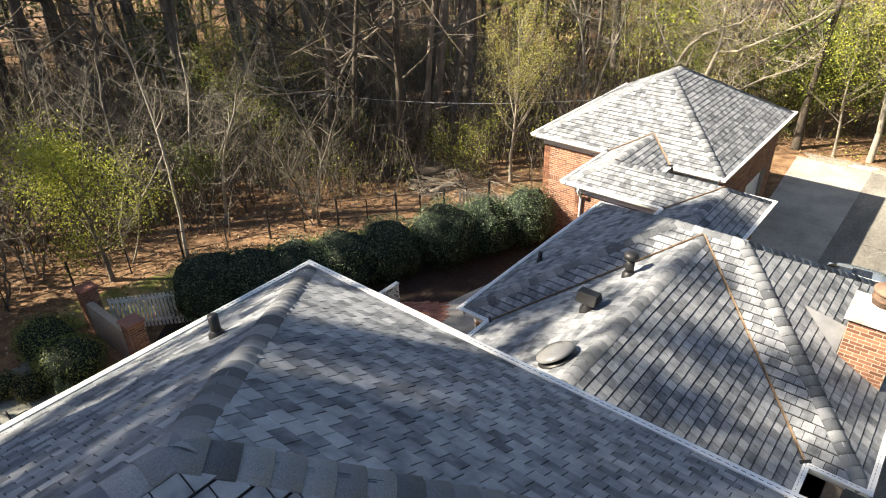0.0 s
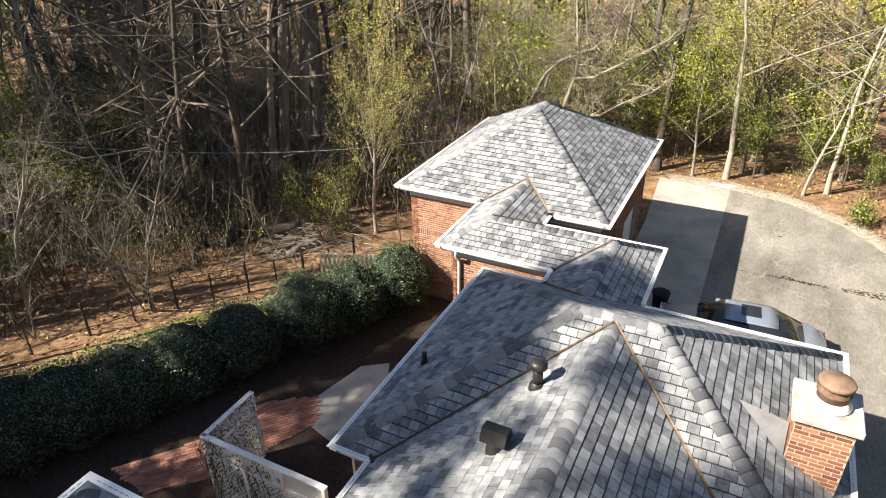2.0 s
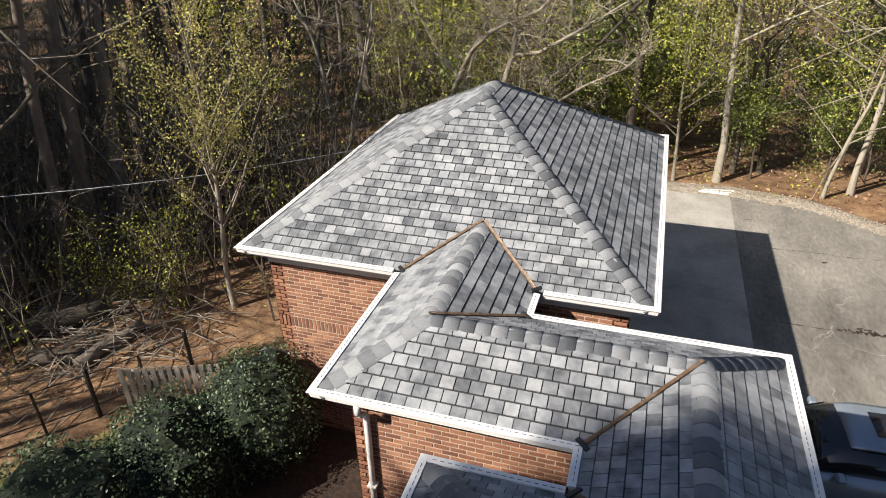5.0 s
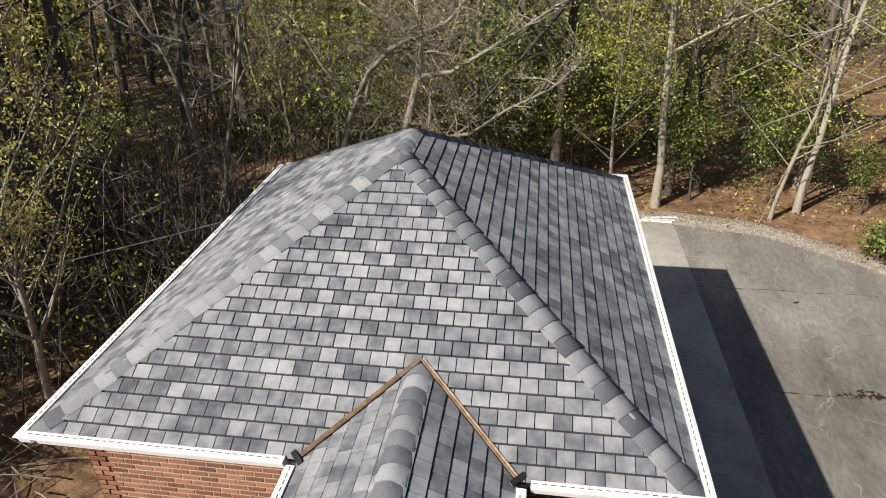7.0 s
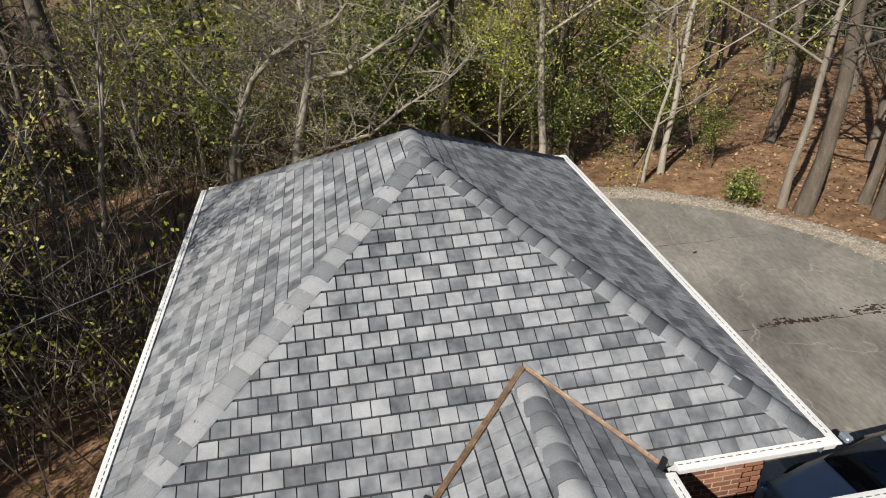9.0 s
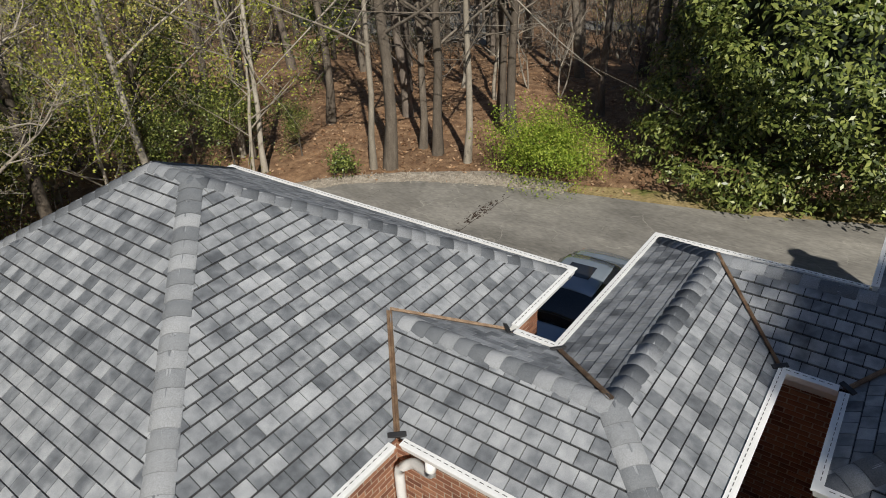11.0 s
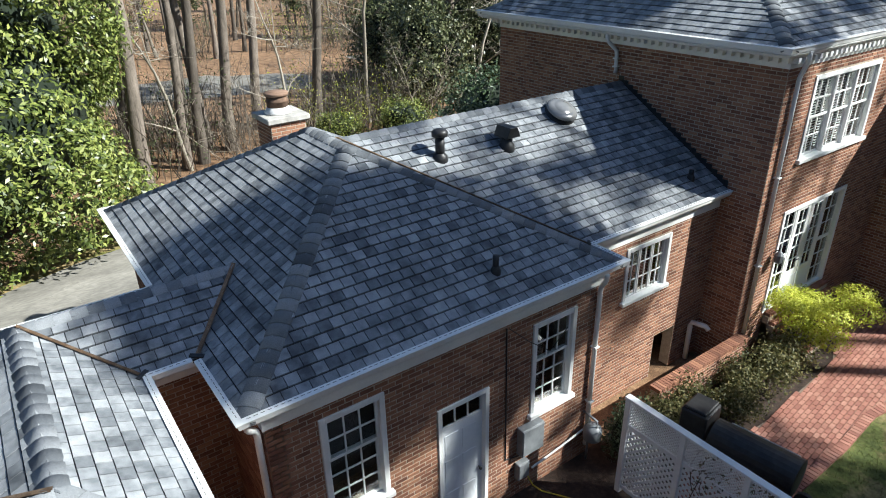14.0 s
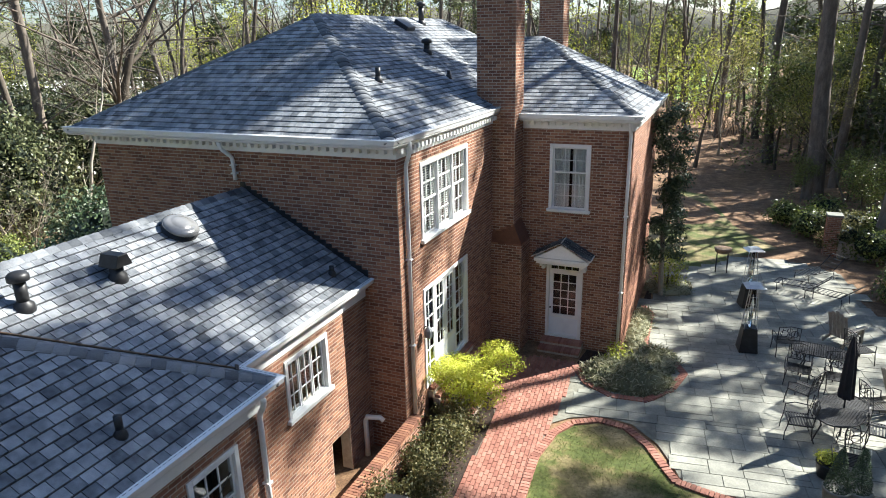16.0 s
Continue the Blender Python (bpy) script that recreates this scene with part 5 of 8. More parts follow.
sheet("mulch_bed", [(-7.1, 4.4), (-7.1, 15), (-8.6, 16.2), (-8.6, 19.1), (-11.7, 19.1), (-12.2, 20.2), (-13.0, 19.5), (-16.2, 13.2), (-18.6, 7.2), (-17.0, 5.1), (-9.2, 5.1), (-7.3, 4.4)], 0.008, M["mulch"], "dark bark mulch under the hedge and along the wing", "bed")
sheet("mulch_strip", [(-7.25, 4.4), (-8.89, 5.19), (-8.80, 2.20), (-7.3, 0.0)], 0.012, M["mulch"], "dark mulch bed beside the house wall", "bed")
LAWN = [(-10.09, 8.26), (-10.05, 4.78), (-9.95, 3.33), (-10.12, 2.28), (-10.43, 1.72), (-11.01, 1.37), (-11.68, 1.46), (-12.26, 2.03), (-12.69, 2.73), (-12.95, 3.12), (-13.5, 3.25), (-14.9, 3.5), (-16.49, 3.9), (-15.82, 5.92), (-14.08, 7.55), (-12.16, 8.58)]
sheet("lawn", LAWN, 0.014, M["grass"], "patchy spring lawn, green and straw coloured", "lawn")
STRIP = [(-21.9, 4.6), (-20.9, 8.9), (-19.4, 11.9), (-18.0, 14.3), (-16.5, 16.2), (-15.2, 17.7), (-14.0, 19.2), (-13.3, 17.2), (-14.8, 14.4), (-16.6, 11.2), (-17.9, 8.4), (-19.2, 6.2), (-20.4, 4.2)]
sheet("grass_strip", STRIP, 0.012, M["straw"], "strip of dry straw and moss between hedge and fence", "verge")
PATIO = [(-9.95, 1.88), (-9.97, -0.91), (-9.86, -1.21), (-10.34, -0.36), (-11.11, 0.12), (-11.97, 0.03), (-12.55, -0.84), (-12.79, -1.79), (-12.36, -2.59), (-11.54, -3.42), (-11.49, -5.73), (-11.11, -6.34), (-11.39, -7.28), (-12.65, -8.36), (-12.74, -9.41), (-11.11, -9.81), (-12.65, -11.06), (-14.18, -13.08), (-16.30, -13.14), (-17.84, -12.18), (-18.13, -9.17), (-18.70, -6.82), (-19.86, -3.85), (-20.05, 0.98), (-19.47, 3.45), (-14.9, 3.3), (-13.5, 3.06), (-13.0, 2.92), (-12.84, 2.55), (-12.45, 1.85), (-11.78, 1.23), (-11.01, 1.13), (-10.34, 1.47)]
patio = sheet("patio", PATIO, 0.012, M["flag_joint"], "grey bluestone flag patio in random rectangles", "patio")
pave(patio, PATIO, 8, 0.82, 0.52, M["flag"], 0.014, 5, "flagstone", 0.018, 0.0045, 260, 1.0)
GARDEN_PATH = [(-8.65, 8.36), (-8.75, 5.18), (-8.56, 2.08), (-7.84, 0.40), (-7.25, -0.4), (-7.25, -1.5), (-8.41, -1.20), (-8.65, -1.43), (-9.86, -1.35), (-9.95, -0.91), (-9.97, 1.88), (-9.95, 3.33), (-10.05, 4.78), (-10.05, 8.45)]
path = sheet("pavement", GARDEN_PATH, 0.013, M["joint"], "red brick garden path in running bond", "path")
pave(path, GARDEN_PATH, 96, 0.205, 0.102, M["paver"], 0.014, 6, "brick", 0.026, 0.004, 300)
SIDE_PATH = [(-14.6, 8.6), (-13.2, 8.4), (-12.0, 9.6), (-11.0, 11.9), (-10.9, 12.4), (-11.5, 13.0), (-12.7, 12.2), (-13.3, 10.2)]
path2 = sheet("pavement_side", SIDE_PATH, 0.013, M["joint"], "red brick side path beside the hedge", "path")
pave(path2, SIDE_PATH, 50, 0.205, 0.102, M["paver"], 0.014, 7, "brick", 0.026, 0.004, 60)
FLAG2 = [(-11.0, 12.0), (-9.6, 11.6), (-9.5, 13.5), (-10.4, 15.2), (-11.1, 14.7), (-11.5, 13.0)]
flag2 = sheet("stone_patch", FLAG2, 0.016, M["concrete"], "pale stone slab patch beside the brick path", "path", 0.02)
curb(path, LAWN[0:13], 0.06)
curb(path, [(-9.86, -1.21), (-10.34, -0.36), (-11.11, 0.12), (-11.97, 0.03), (-12.55, -0.84), (-12.79, -1.79), (-12.36, -2.59), (-11.54, -3.42), (-11.49, -5.73), (-11.11, -6.34)], 0.06)
sheet("side_bed", [(-9.86, -1.21), (-10.34, -0.36), (-11.11, 0.12), (-11.97, 0.03), (-12.55, -0.84), (-12.79, -1.79), (-12.36, -2.59), (-11.54, -3.42), (-11.49, -5.73), (-11.1, -9), (-11.05, -2.35), (-9.98, -2.35)], 0.01, M["mulch"], "mulched bed at the corner of the house", "bed")
sheet("south_lawn", [(-11.11, -9.81), (-12.65, -11.06), (-14.18, -13.08), (-15.82, -14.91), (-13.99, -18.21), (-12.55, -24.57), (-10.63, -25.65), (-9.38, -17.05)], 0.012, M["grass"], "thin mossy lawn behind the patio", "lawn")

# driveway: concrete apron by the garage, gravel verge
sheet("apron", [(-7.0, 17.85), (-3.6, 17.85), (-3.6, 15.2), (-2.42, 15.2), (-2.42, 33.3), (-5.7, 33.3), (-5.37, 28), (-5.37, 19.1), (-7.0, 19.1)], 0.026, M["concrete"], "pale concrete apron beside the garage", "driveway")
cr = tagged(empty("driveway_crack"), "weathered crack and tar patch across the driveway", "crack", kind="structure")
rr = random.Random(4)
for nm, y0, x0, x1, w0, amp in (("crack_line", 25.55, -2.4, 4.9, 0.012, 0.05), ("crack_line", 29.6, -2.4, 2.9, 0.008, 0.04), ("tar_patch", 25.62, -0.5, 1.5, 0.07, 0.05)):
    vs, n = [], 46
    for i in range(n + 1):
        x = x0 + (x1 - x0) * i / n
        y = y0 + amp * noise.noise((x * 1.7, y0, 0)) + rr.gauss(0, w0 * 0.5)
        w = w0 * abs(rr.gauss(0.6, 0.5)) * min(1, i / 4, (n - i) / 4)
        vs += [(x, y - w, 0.026), (x, y + w, 0.026)]
    mpart(nm, mesh_of(nm, vs, [(2 * i, 2 * i + 2, 2 * i + 3, 2 * i + 1) for i in range(n)], M["mulch"]), cr)
vs, fs = [], []
for cx, cy, lx, ly, n in ((2.9, 25.72, 1.4, 0.24, 120), (0.2, 25.78, 0.25, 0.05, 9), (-0.2, 29.1, 0.3, 0.08, 7)):
    for k in range(n):
        px, py, pr = cx + lx * rr.gauss(0, 0.42), cy + ly * rr.gauss(0, 0.42), rr.uniform(0.012, 0.04)
        n0 = len(vs)
        for i in range(7):
            a = math.tau * i / 7
            q = pr * rr.uniform(0.55, 1.2)
            vs += [(px + 1.5 * q * math.cos(a), py + q * math.sin(a), 0.02), (px + 1.3 * q * math.cos(a), py + 0.85 * q * math.sin(a), 0.0265 + 0.0004 * (k % 8))]
        fs += [tuple(n0 + 2 * i + 1 for i in range(7))] + [(n0 + 2 * i, n0 + (2 * i + 2) % 14, n0 + (2 * i + 3) % 14, n0 + 2 * i + 1) for i in range(7)]
mpart("tar_flakes", mesh_of("tar_flakes", vs, fs, M["mulch"]), cr)["kind"] = "stuff"
for k in range(3):
    bd = boxpart("white_board", -0.5, 0.5, -0.06, 0.06, 0, 0.03, M["white"], None, 0.004)
    bd.matrix_basis = pose(-2.95 + 0.1 * k, 33.35 + 0.13 * k, 0.03 + 0.005 * k, 0, 0, -3 + 4 * k)
    tagged(bd, "short white board lying at the end of the driveway", "board", "white boards on the driveway")
verge = [(x * 1.0, y) for x, y in DRIVE[:7]]
vs = []
for k, (x, y) in enumerate(verge):
    dx, dy = x - 0.0, y - 24.0
    ln = math.hypot(dx, dy)
    for e in (-0.15, 0.35 + 0.25 * noise.noise((k * 1.3, 0, 0)), 0.9 + 0.4 * noise.noise((k * 0.9, 5, 0))):
        vs.append((x + dx / ln * e, y + dy / ln * e, (0.03, 0.07, 0.0)[len(vs) % 3]))
tagged(new("gravel_verge", mesh_of("gravel_verge", vs, [(3 * k + i, 3 * k + 3 + i, 3 * k + 4 + i, 3 * k + 1 + i) for k in range(len(verge) - 1) for i in (0, 1)], M["gravel"])), "pale gravel verge along the driveway", "verge", kind="structure")
vs, fs = [], []
for k in range(2600):
    j = rr.uniform(0, len(verge) - 1.001)
    (xa, ya), (xb, yb) = verge[int(j)], verge[int(j) + 1]
    x, y = xa + (xb - xa) * (j % 1), ya + (yb - ya) * (j % 1)
    ln = math.hypot(x, y - 24)
    e = rr.gauss(0.25, 0.28)
    x, y, q = x + x / ln * e, y + (y - 24) / ln * e, rr.uniform(0.015, 0.045)
    z = 0.075 - 0.1 * abs(e - 0.35)
    n0 = len(vs)
    vs += [(x + q * rr.uniform(0.7, 1.2) * math.cos(a), y + q * rr.uniform(0.7, 1.2) * math.sin(a), z) for a in (0.2, 1.5, 2.7, 4.0, 5.2)]
    vs.append((x, y, z + q * 0.8))
    fs += [(n0 + i, n0 + (i + 1) % 5, n0 + 5) for i in range(5)]
gs = tagged(new("gravel_stones", mesh_of("gravel_stones", vs, fs, M["gravel"])), "loose pale stones on the gravel verge", "gravel", kind="stuff")
sheet("grass_verge", [(5.3, 24.6), (5.7, 22.8), (6.4, 20.4), (6.9, 18.4), (8.2, 15.1), (9.5, 8), (12, 8), (9.8, 15.4), (8.0, 19), (6.9, 22.5), (5.9, 24.8)], 0.012, M["straw"], "thin grass verge beside the driveway", "verge")
sheet("street", [(26, -60), (37, -60), (35, 60), (22.5, 60)], 0.01, M["asphalt"], "far grey street behind the trees", "road")
sheet("far_lawn", [(20.5, -50), (25.6, -50), (23.2, 30), (21, 14)], 0.008, M["grass"], "far strip of green grass beside the street", "lawn")
sheet("far_lawn_south", [(-17, -84), (0, -84), (14, -190), (-24, -190)], 0.06, mat("bright_grass", ramp3((0.16, 0.24, 0.04), (0.24, 0.36, 0.06), (0.34, 0.46, 0.1)), 0.8, 6, 0.9, 0.3, 0.3), "bright green lawn far behind the trees", "lawn")
M["pale_ground"] = mat("pale_pavement", ramp3((0.5, 0.5, 0.48), (0.6, 0.6, 0.58), (0.7, 0.7, 0.68)), 0.3, 5, 0.9, 0)
sheet("far_parking", [(60, -95), (150, -170), (190, -110), (90, -50)], 0.05, M["pale_ground"], "pale sunlit parking ground far away", "road")

# ---------------------------------------------------------------- foliage helpers


def leaf_mesh(name, pts, nrms, size, material, seed, aspect=0.5, wild=0.7, droop=0.0):
    """Small folded leaves at the points, each facing roughly along its normal."""
    rs = np.random.RandomState(seed)
    pts, nrms = np.asarray(pts, float), np.asarray(nrms, float)
    n = len(pts)
    nr = nrms + rs.normal(0, wild, (n, 3))
    nr /= np.linalg.norm(nr, axis=1)[:, None] + 1e-9
    t = rs.normal(0, 1, (n, 3))
    t[:, 2] -= droop
    t -= nr * (t * nr).sum(1)[:, None]
    t /= np.linalg.norm(t, axis=1)[:, None] + 1e-9
    b = np.cross(nr, t)
    s = size * rs.uniform(0.65, 1.3, (n, 1))
    v = np.empty((n, 4, 3))
    v[:, 0] = pts
    v[:, 1] = pts + t * s * 0.5 + b * s * aspect * 0.5 + nr * s * 0.08
    v[:, 2] = pts + t * s
    v[:, 3] = pts + t * s * 0.5 - b * s * aspect * 0.5 + nr * s * 0.08
    me = bpy.data.meshes.new(name)
    me.vertices.add(4 * n)
    me.vertices.foreach_set("co", v.ravel())
    me.loops.add(4 * n)
    me.loops.foreach_set("vertex_index", np.arange(4 * n))
    me.polygons.add(n)
    me.polygons.foreach_set("loop_start", np.arange(0, 4 * n, 4))
    me.polygons.foreach_set("loop_total", np.full(n, 4))
    me.materials.append(material)
    me.update()
    me.validate()
    return me


def blob_points(n, rx, ry, rz, seed, cz=0.0, lump=0.18, freq=1.6, inner=0.86, low=-0.75):
    """Points and normals on a lumpy ellipsoid's shell."""
    rs = np.random.RandomState(seed)
    d = rs.normal(0, 1, (int(n * 1.6), 3))
    d /= np.linalg.norm(d, axis=1)[:, None]
    d = d[d[:, 2] > low][:n]
    k = rs.uniform(inner, 1.02, len(d))
    l = np.array([1 + lump * noise.noise((a[0] * freq + seed, a[1] * freq, a[2] * freq)) for a in d])
    p = d * (k * l)[:, None] * np.array([rx, ry, rz]) + np.array([0, 0, cz])
    return p, d / np.array([rx, ry, rz])


def core_mesh(name, rx, ry, rz, cz, seed, material, lump=0.18, freq=1.6, k=0.9):
    bm = bmesh.new()
    bmesh.ops.create_icosphere(bm, subdivisions=3, radius=1)
    for v in bm.verts:
        d = v.co.normalized()
        l = 1 + lump * noise.noise((d.x * freq + seed, d.y * freq, d.z * freq))
        v.co = Vector((d.x * rx, d.y * ry, d.z * rz)) * (l * k)
        v.co.z += cz
    me = bpy.data.meshes.new(name)
    bm.to_mesh(me)
    bm.free()
    me.materials.append(material)
    return me


# near-black solid inside a plant; its colour stands for shade between the leaves
M["leaf_shade_core"] = mat("leaf_shadow", ramp3((0.006, 0.011, 0.005), (0.01, 0.017, 0.008), (0.016, 0.026, 0.012)), 6, 4, 0.9, 0.5)


def bush(name, x, y, rx, rz, seed, material, label, n=2600, leaf=0.06, group="", ry=None, lump=0.18, z=0.0, wild=0.6, inner=0.88, rot=0, core=True, category="bush", aspect=0.55, freq=1.6):
    ry = ry or rx
    ob = tagged(empty(name, x, y, z, rot), label, category, group)
    cz = rz * 0.82
    p, d = blob_points(n, rx, ry, rz, seed, cz, lump, freq, inner)
    k = p[:, 2] > 0.03
    mpart("foliage", leaf_mesh("foliage", p[k], d[k] / np.linalg.norm(d[k], axis=1)[:, None], leaf, material, seed, aspect, wild), ob)
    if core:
        mpart("inner_mass", core_mesh("inner_mass", rx, ry, rz, cz, seed, M["leaf_shade_core"], lump, freq, 0.84 if lump < 0.3 else 0.66), ob)
    bm = bmesh.new()
    tube(bm, [(0, 0, -0.05), (0.02, 0.01, cz * 0.5), (0, 0, cz)], [0.05, 0.04, 0.02], 6)
    part("stem", bm, M["bark"], ob)
    return ob


HEDGE = [(-11.75, 18.15, 0.98, 1.25), (-12.6, 16.6, 1.0, 1.2), (-13.3, 15.1, 1.12, 1.3), (-14.35, 13.2, 1.05, 1.2), (-15.1, 11.7, 1.1, 1.15), (-15.8, 10.3, 1.1, 1.15), (-16.4, 9.0, 1.1, 1.2), (-17.1, 7.8, 1.15, 1.25)]
for k, (x, y, r, h) in enumerate(HEDGE):
    bush("clipped_bush", x, y, r * 1.22, h * 1.05, 50 + k, M["holly"], "dark green clipped evergreen bush in a hedge row", 5200, 0.064, "hedge of clipped bushes", lump=0.22, wild=0.6, freq=2.2)
bush("clipped_bush", -19.3, 3.4, 1.25, 0.75, 61, M["magnolia"], "low green clipped bush behind the brick garden wall", 4200, 0.055, "", ry=0.9, lump=0.1)
bush("clipped_bush", -17.75, 3.4, 1.0, 0.75, 62, M["magnolia"], "rounded green clipped bush behind the garden wall", 3600, 0.055, "", lump=0.1)
for k, (x, y, r) in enumerate([(-17.9, 2.3, 0.5), (-18.6, 1.8, 0.5)]):
    bush("grey_shrub", x, y, r, 0.45, 70 + k, M["shrub"], "loose grey-green shrub below the garden wall", 900, 0.07)
# chartreuse maple and the shrubs beside it
jm = tagged(empty("small_maple", -7.95, 2.2, 0), "chartreuse leafed small maple beside the garden doors", "tree")
bm = bmesh.new()
tube(bm, [(0, 0, -0.05), (0.05, 0.02, 0.35), (0.02, 0.1, 0.7)], [0.06, 0.05, 0.035], 7)
for a in range(6):
    c, s = math.cos(a * 1.05), math.sin(a * 1.05)
    tube(bm, [(0.03, 0.06, 0.5), (0.3 * c, 0.3 * s, 0.9), (0.65 * c, 0.65 * s, 1.2)], [0.03, 0.02, 0.008], 5)
part("trunk", bm, M["bark"], jm)
P, D = [], []
for k in range(12):
    a = k * 2.4
    r = 0.25 + 0.62 * ((k * 37) % 10) / 10
    p, d = blob_points(1150, 0.44, 0.44, 0.26, 80 + k, 0, 0.35, 2.6, 0.6, -0.4)
    P.append(p + np.array([r * math.cos(a), r * math.sin(a) * 1.05, 1.02 + 0.36 * math.sin(k * 1.9)]))
    D.append(d)
mpart("crown", leaf_mesh("crown", np.concatenate(P), np.concatenate(D), 0.058, M["chartreuse"], 81, 0.45, 0.8, 0.5), jm)
jm.scale = (1.15, 1.15, 1.1)
for k, (x, y, r, h) in enumerate([(-8.03, 3.21, 0.6, 0.6), (-8.17, 4.18, 0.65, 0.65), (-7.88, 4.93, 0.5, 0.5), (-8.32, 5.64, 0.55, 0.5), (-7.7, 7.2, 0.5, 0.55), (-7.83, 6.47, 0.55, 0.6)]):
    bush("leafy_shrub", x, y, r, h, 90 + k, M["shrub"], "brownish green loose shrub in the mulch bed", 2300, 0.075, "shrubs beside the path", lump=0.5, inner=0.25, wild=1.0, core=False)
# mounded tussocks at the house corner
M["tussock"] = leafmat("grey_tussock", ramp3((0.17, 0.175, 0.095), (0.3, 0.3, 0.18), (0.46, 0.44, 0.3)), 0.7)


def tussock(name, x, y, rx, ry, h, seed, n, label):
    ob = tagged(empty(name, x, y, 0), label, "ground cover", kind="stuff")
    rs = np.random.RandomState(seed)
    a, r = rs.uniform(0, math.tau, n), np.sqrt(rs.uniform(0, 1, n))
    px, py = rx * r * np.cos(a), ry * r * np.sin(a)
    hz = h * (1 - r ** 2) + 0.03 * rs.normal(0, 1, n)
    p = np.stack([px, py, np.maximum(hz, 0.02)], 1)
    d = np.stack([px * 0.5, py * 0.5, np.full(n, 0.8)], 1)
    mpart("blades", leaf_mesh("blades", p, d, 0.22, M["tussock"], seed, 0.14, 0.9, 0.6), ob)
    mpart("mound", core_mesh("mound", rx, ry, h, 0, seed, M["tussock"], 0.1, 2.0, 0.93), ob)
    return ob


tussock("liriope_mound", -11.35, -1.02, 1.25, 1.0, 0.5, 5, 5200, "grey-green grassy ground cover at the house corner")
tussock("liriope_mound", -11.87, -2.24, 0.75, 0.8, 0.38, 6, 2200, "grey-green grassy ground cover at the house corner")
tussock("liriope_mound", -11.25, -4.40, 0.35, 1.8, 0.25, 7, 1800, "grassy ground cover along the house wall")
tussock("liriope_mound", -11.78, -8.42, 0.9, 0.9, 0.3, 8, 1600, "grassy ground cover around a young tree")
bush("flowering_shrub", -11.01, -1.42, 0.4, 0.5, 97, M["spring"], "light green young shrub rising from the ground cover", 420, 0.08, lump=0.4, inner=0.4, wild=1.0, core=False)
bush("flowering_shrub", -11.78, -8.22, 0.7, 0.9, 98, M["spring"], "light green open shrub beside the patio", 800, 0.09, lump=0.4, inner=0.4, wild=1.0, core=False)
side = tagged(empty("side_evergreen", -11.6, -7.6, 0), "tall dark glossy evergreen at the rear corner of the house", "tree")
bm = bmesh.new()
tube(bm, [(0, 0, -0.1), (0.1, 0.1, 2.5), (0, 0.2, 5.5)], [0.1, 0.08, 0.03], 7)
part("trunk", bm, M["pale_bark"], side)
P, D = [], []
for k in range(26):
    p, d = blob_points(300, 0.42, 0.42, 0.4, 120 + k, 0, 0.3, 2, 0.4)
    rs = random.Random(k)
    P.append(p + np.array([rs.uniform(-0.5, 0.45), rs.uniform(-0.7, 0.7), 1.6 + k * 0.2]))
    D.append(d)
mpart("crown", leaf_mesh("crown", np.concatenate(P), np.concatenate(D), 0.13, M["holly"], 3, 0.4, 0.9), side)
# grass
def grass(name, poly, n, size, seed, label):
    rs = random.Random(seed)
    xs, ys = [p[0] for p in poly], [p[1] for p in poly]
    pts = []
    while len(pts) < n:
        x, y = rs.uniform(min(xs), max(xs)), rs.uniform(min(ys), max(ys))
        if in_poly(x, y, poly):
            pts.append((x, y, 0.015))
    d = np.tile((0.3, 0, 0.25), (n, 1))
    ob = new(name, leaf_mesh(name, pts, d, size, M["grassblade"], seed, 0.18, 1.4, -1.6))
    tagged(ob, label, "grass", kind="stuff")


grass("lawn_grass", LAWN, 14000, 0.05, 3, "short blades of patchy lawn grass")

# fallen leaves in the woods nearest to the house
rs = np.random.RandomState(9)
P = []
for x0, x1, y0, y1, n in ((-34, -18, 2, 26, 9000), (-20, 6, 33.4, 46, 5000), (3, 20, 22, 44, 8000)):
    P.append(np.stack([rs.uniform(x0, x1, n), rs.uniform(y0, y1, n), np.zeros(n)], 1))
P = np.concatenate(P)
P = np.array([p for p in P if not in_poly(p[0], p[1], DRIVE)])
P[:, 2] = [ground_height(x, y) + 0.02 for x, y, _ in P]
tagged(new("fallen_leaves", leaf_mesh("fallen_leaves", P, np.tile((0, 0, 1.0), (len(P), 1)), 0.15, M["dry_leaf"], 9, 0.6, 0.5)), "brown fallen leaves scattered on the woodland floor", "leaves", kind="stuff")

# ---------------------------------------------------------------- fences, trellis, garden wall
ridgef = [(-23.6, 1.5), (-22.4, 5.5), (-21.5, 9.2), (-20.0, 12.2), (-18.6, 14.6), (-17.05, 16.5), (-15.7, 18.0), (-14.6, 19.7)]
fence = tagged(empty("rail_fence"), "dark thin metal garden fence before the woods", "fence")
for k, (x, y) in enumerate(ridgef):
    bm = bmesh.new()
    box(bm, x - 0.035, x + 0.035, y - 0.035, y + 0.035, -0.05, 1.25, 0.008)
    part("post", bm, M["black_metal"], fence)
for (x0, y0), (x1, y1) in zip(ridgef, ridgef[1:]):
    for z in (0.3, 1.1):
        bm = bmesh.new()
        tube(bm, [(x0, y0, z), ((x0 + x1) / 2, (y0 + y1) / 2, z - 0.03), (x1, y1, z)], 0.014, 5)
        part("rail", bm, M["black_metal"], fence)
    mx, my = (x0 + x1) / 2, (y0 + y1) / 2
    boxpart("stake", mx - 0.02, mx + 0.02, my - 0.02, my + 0.02, 0, 1.05, M["black_metal"], fence)


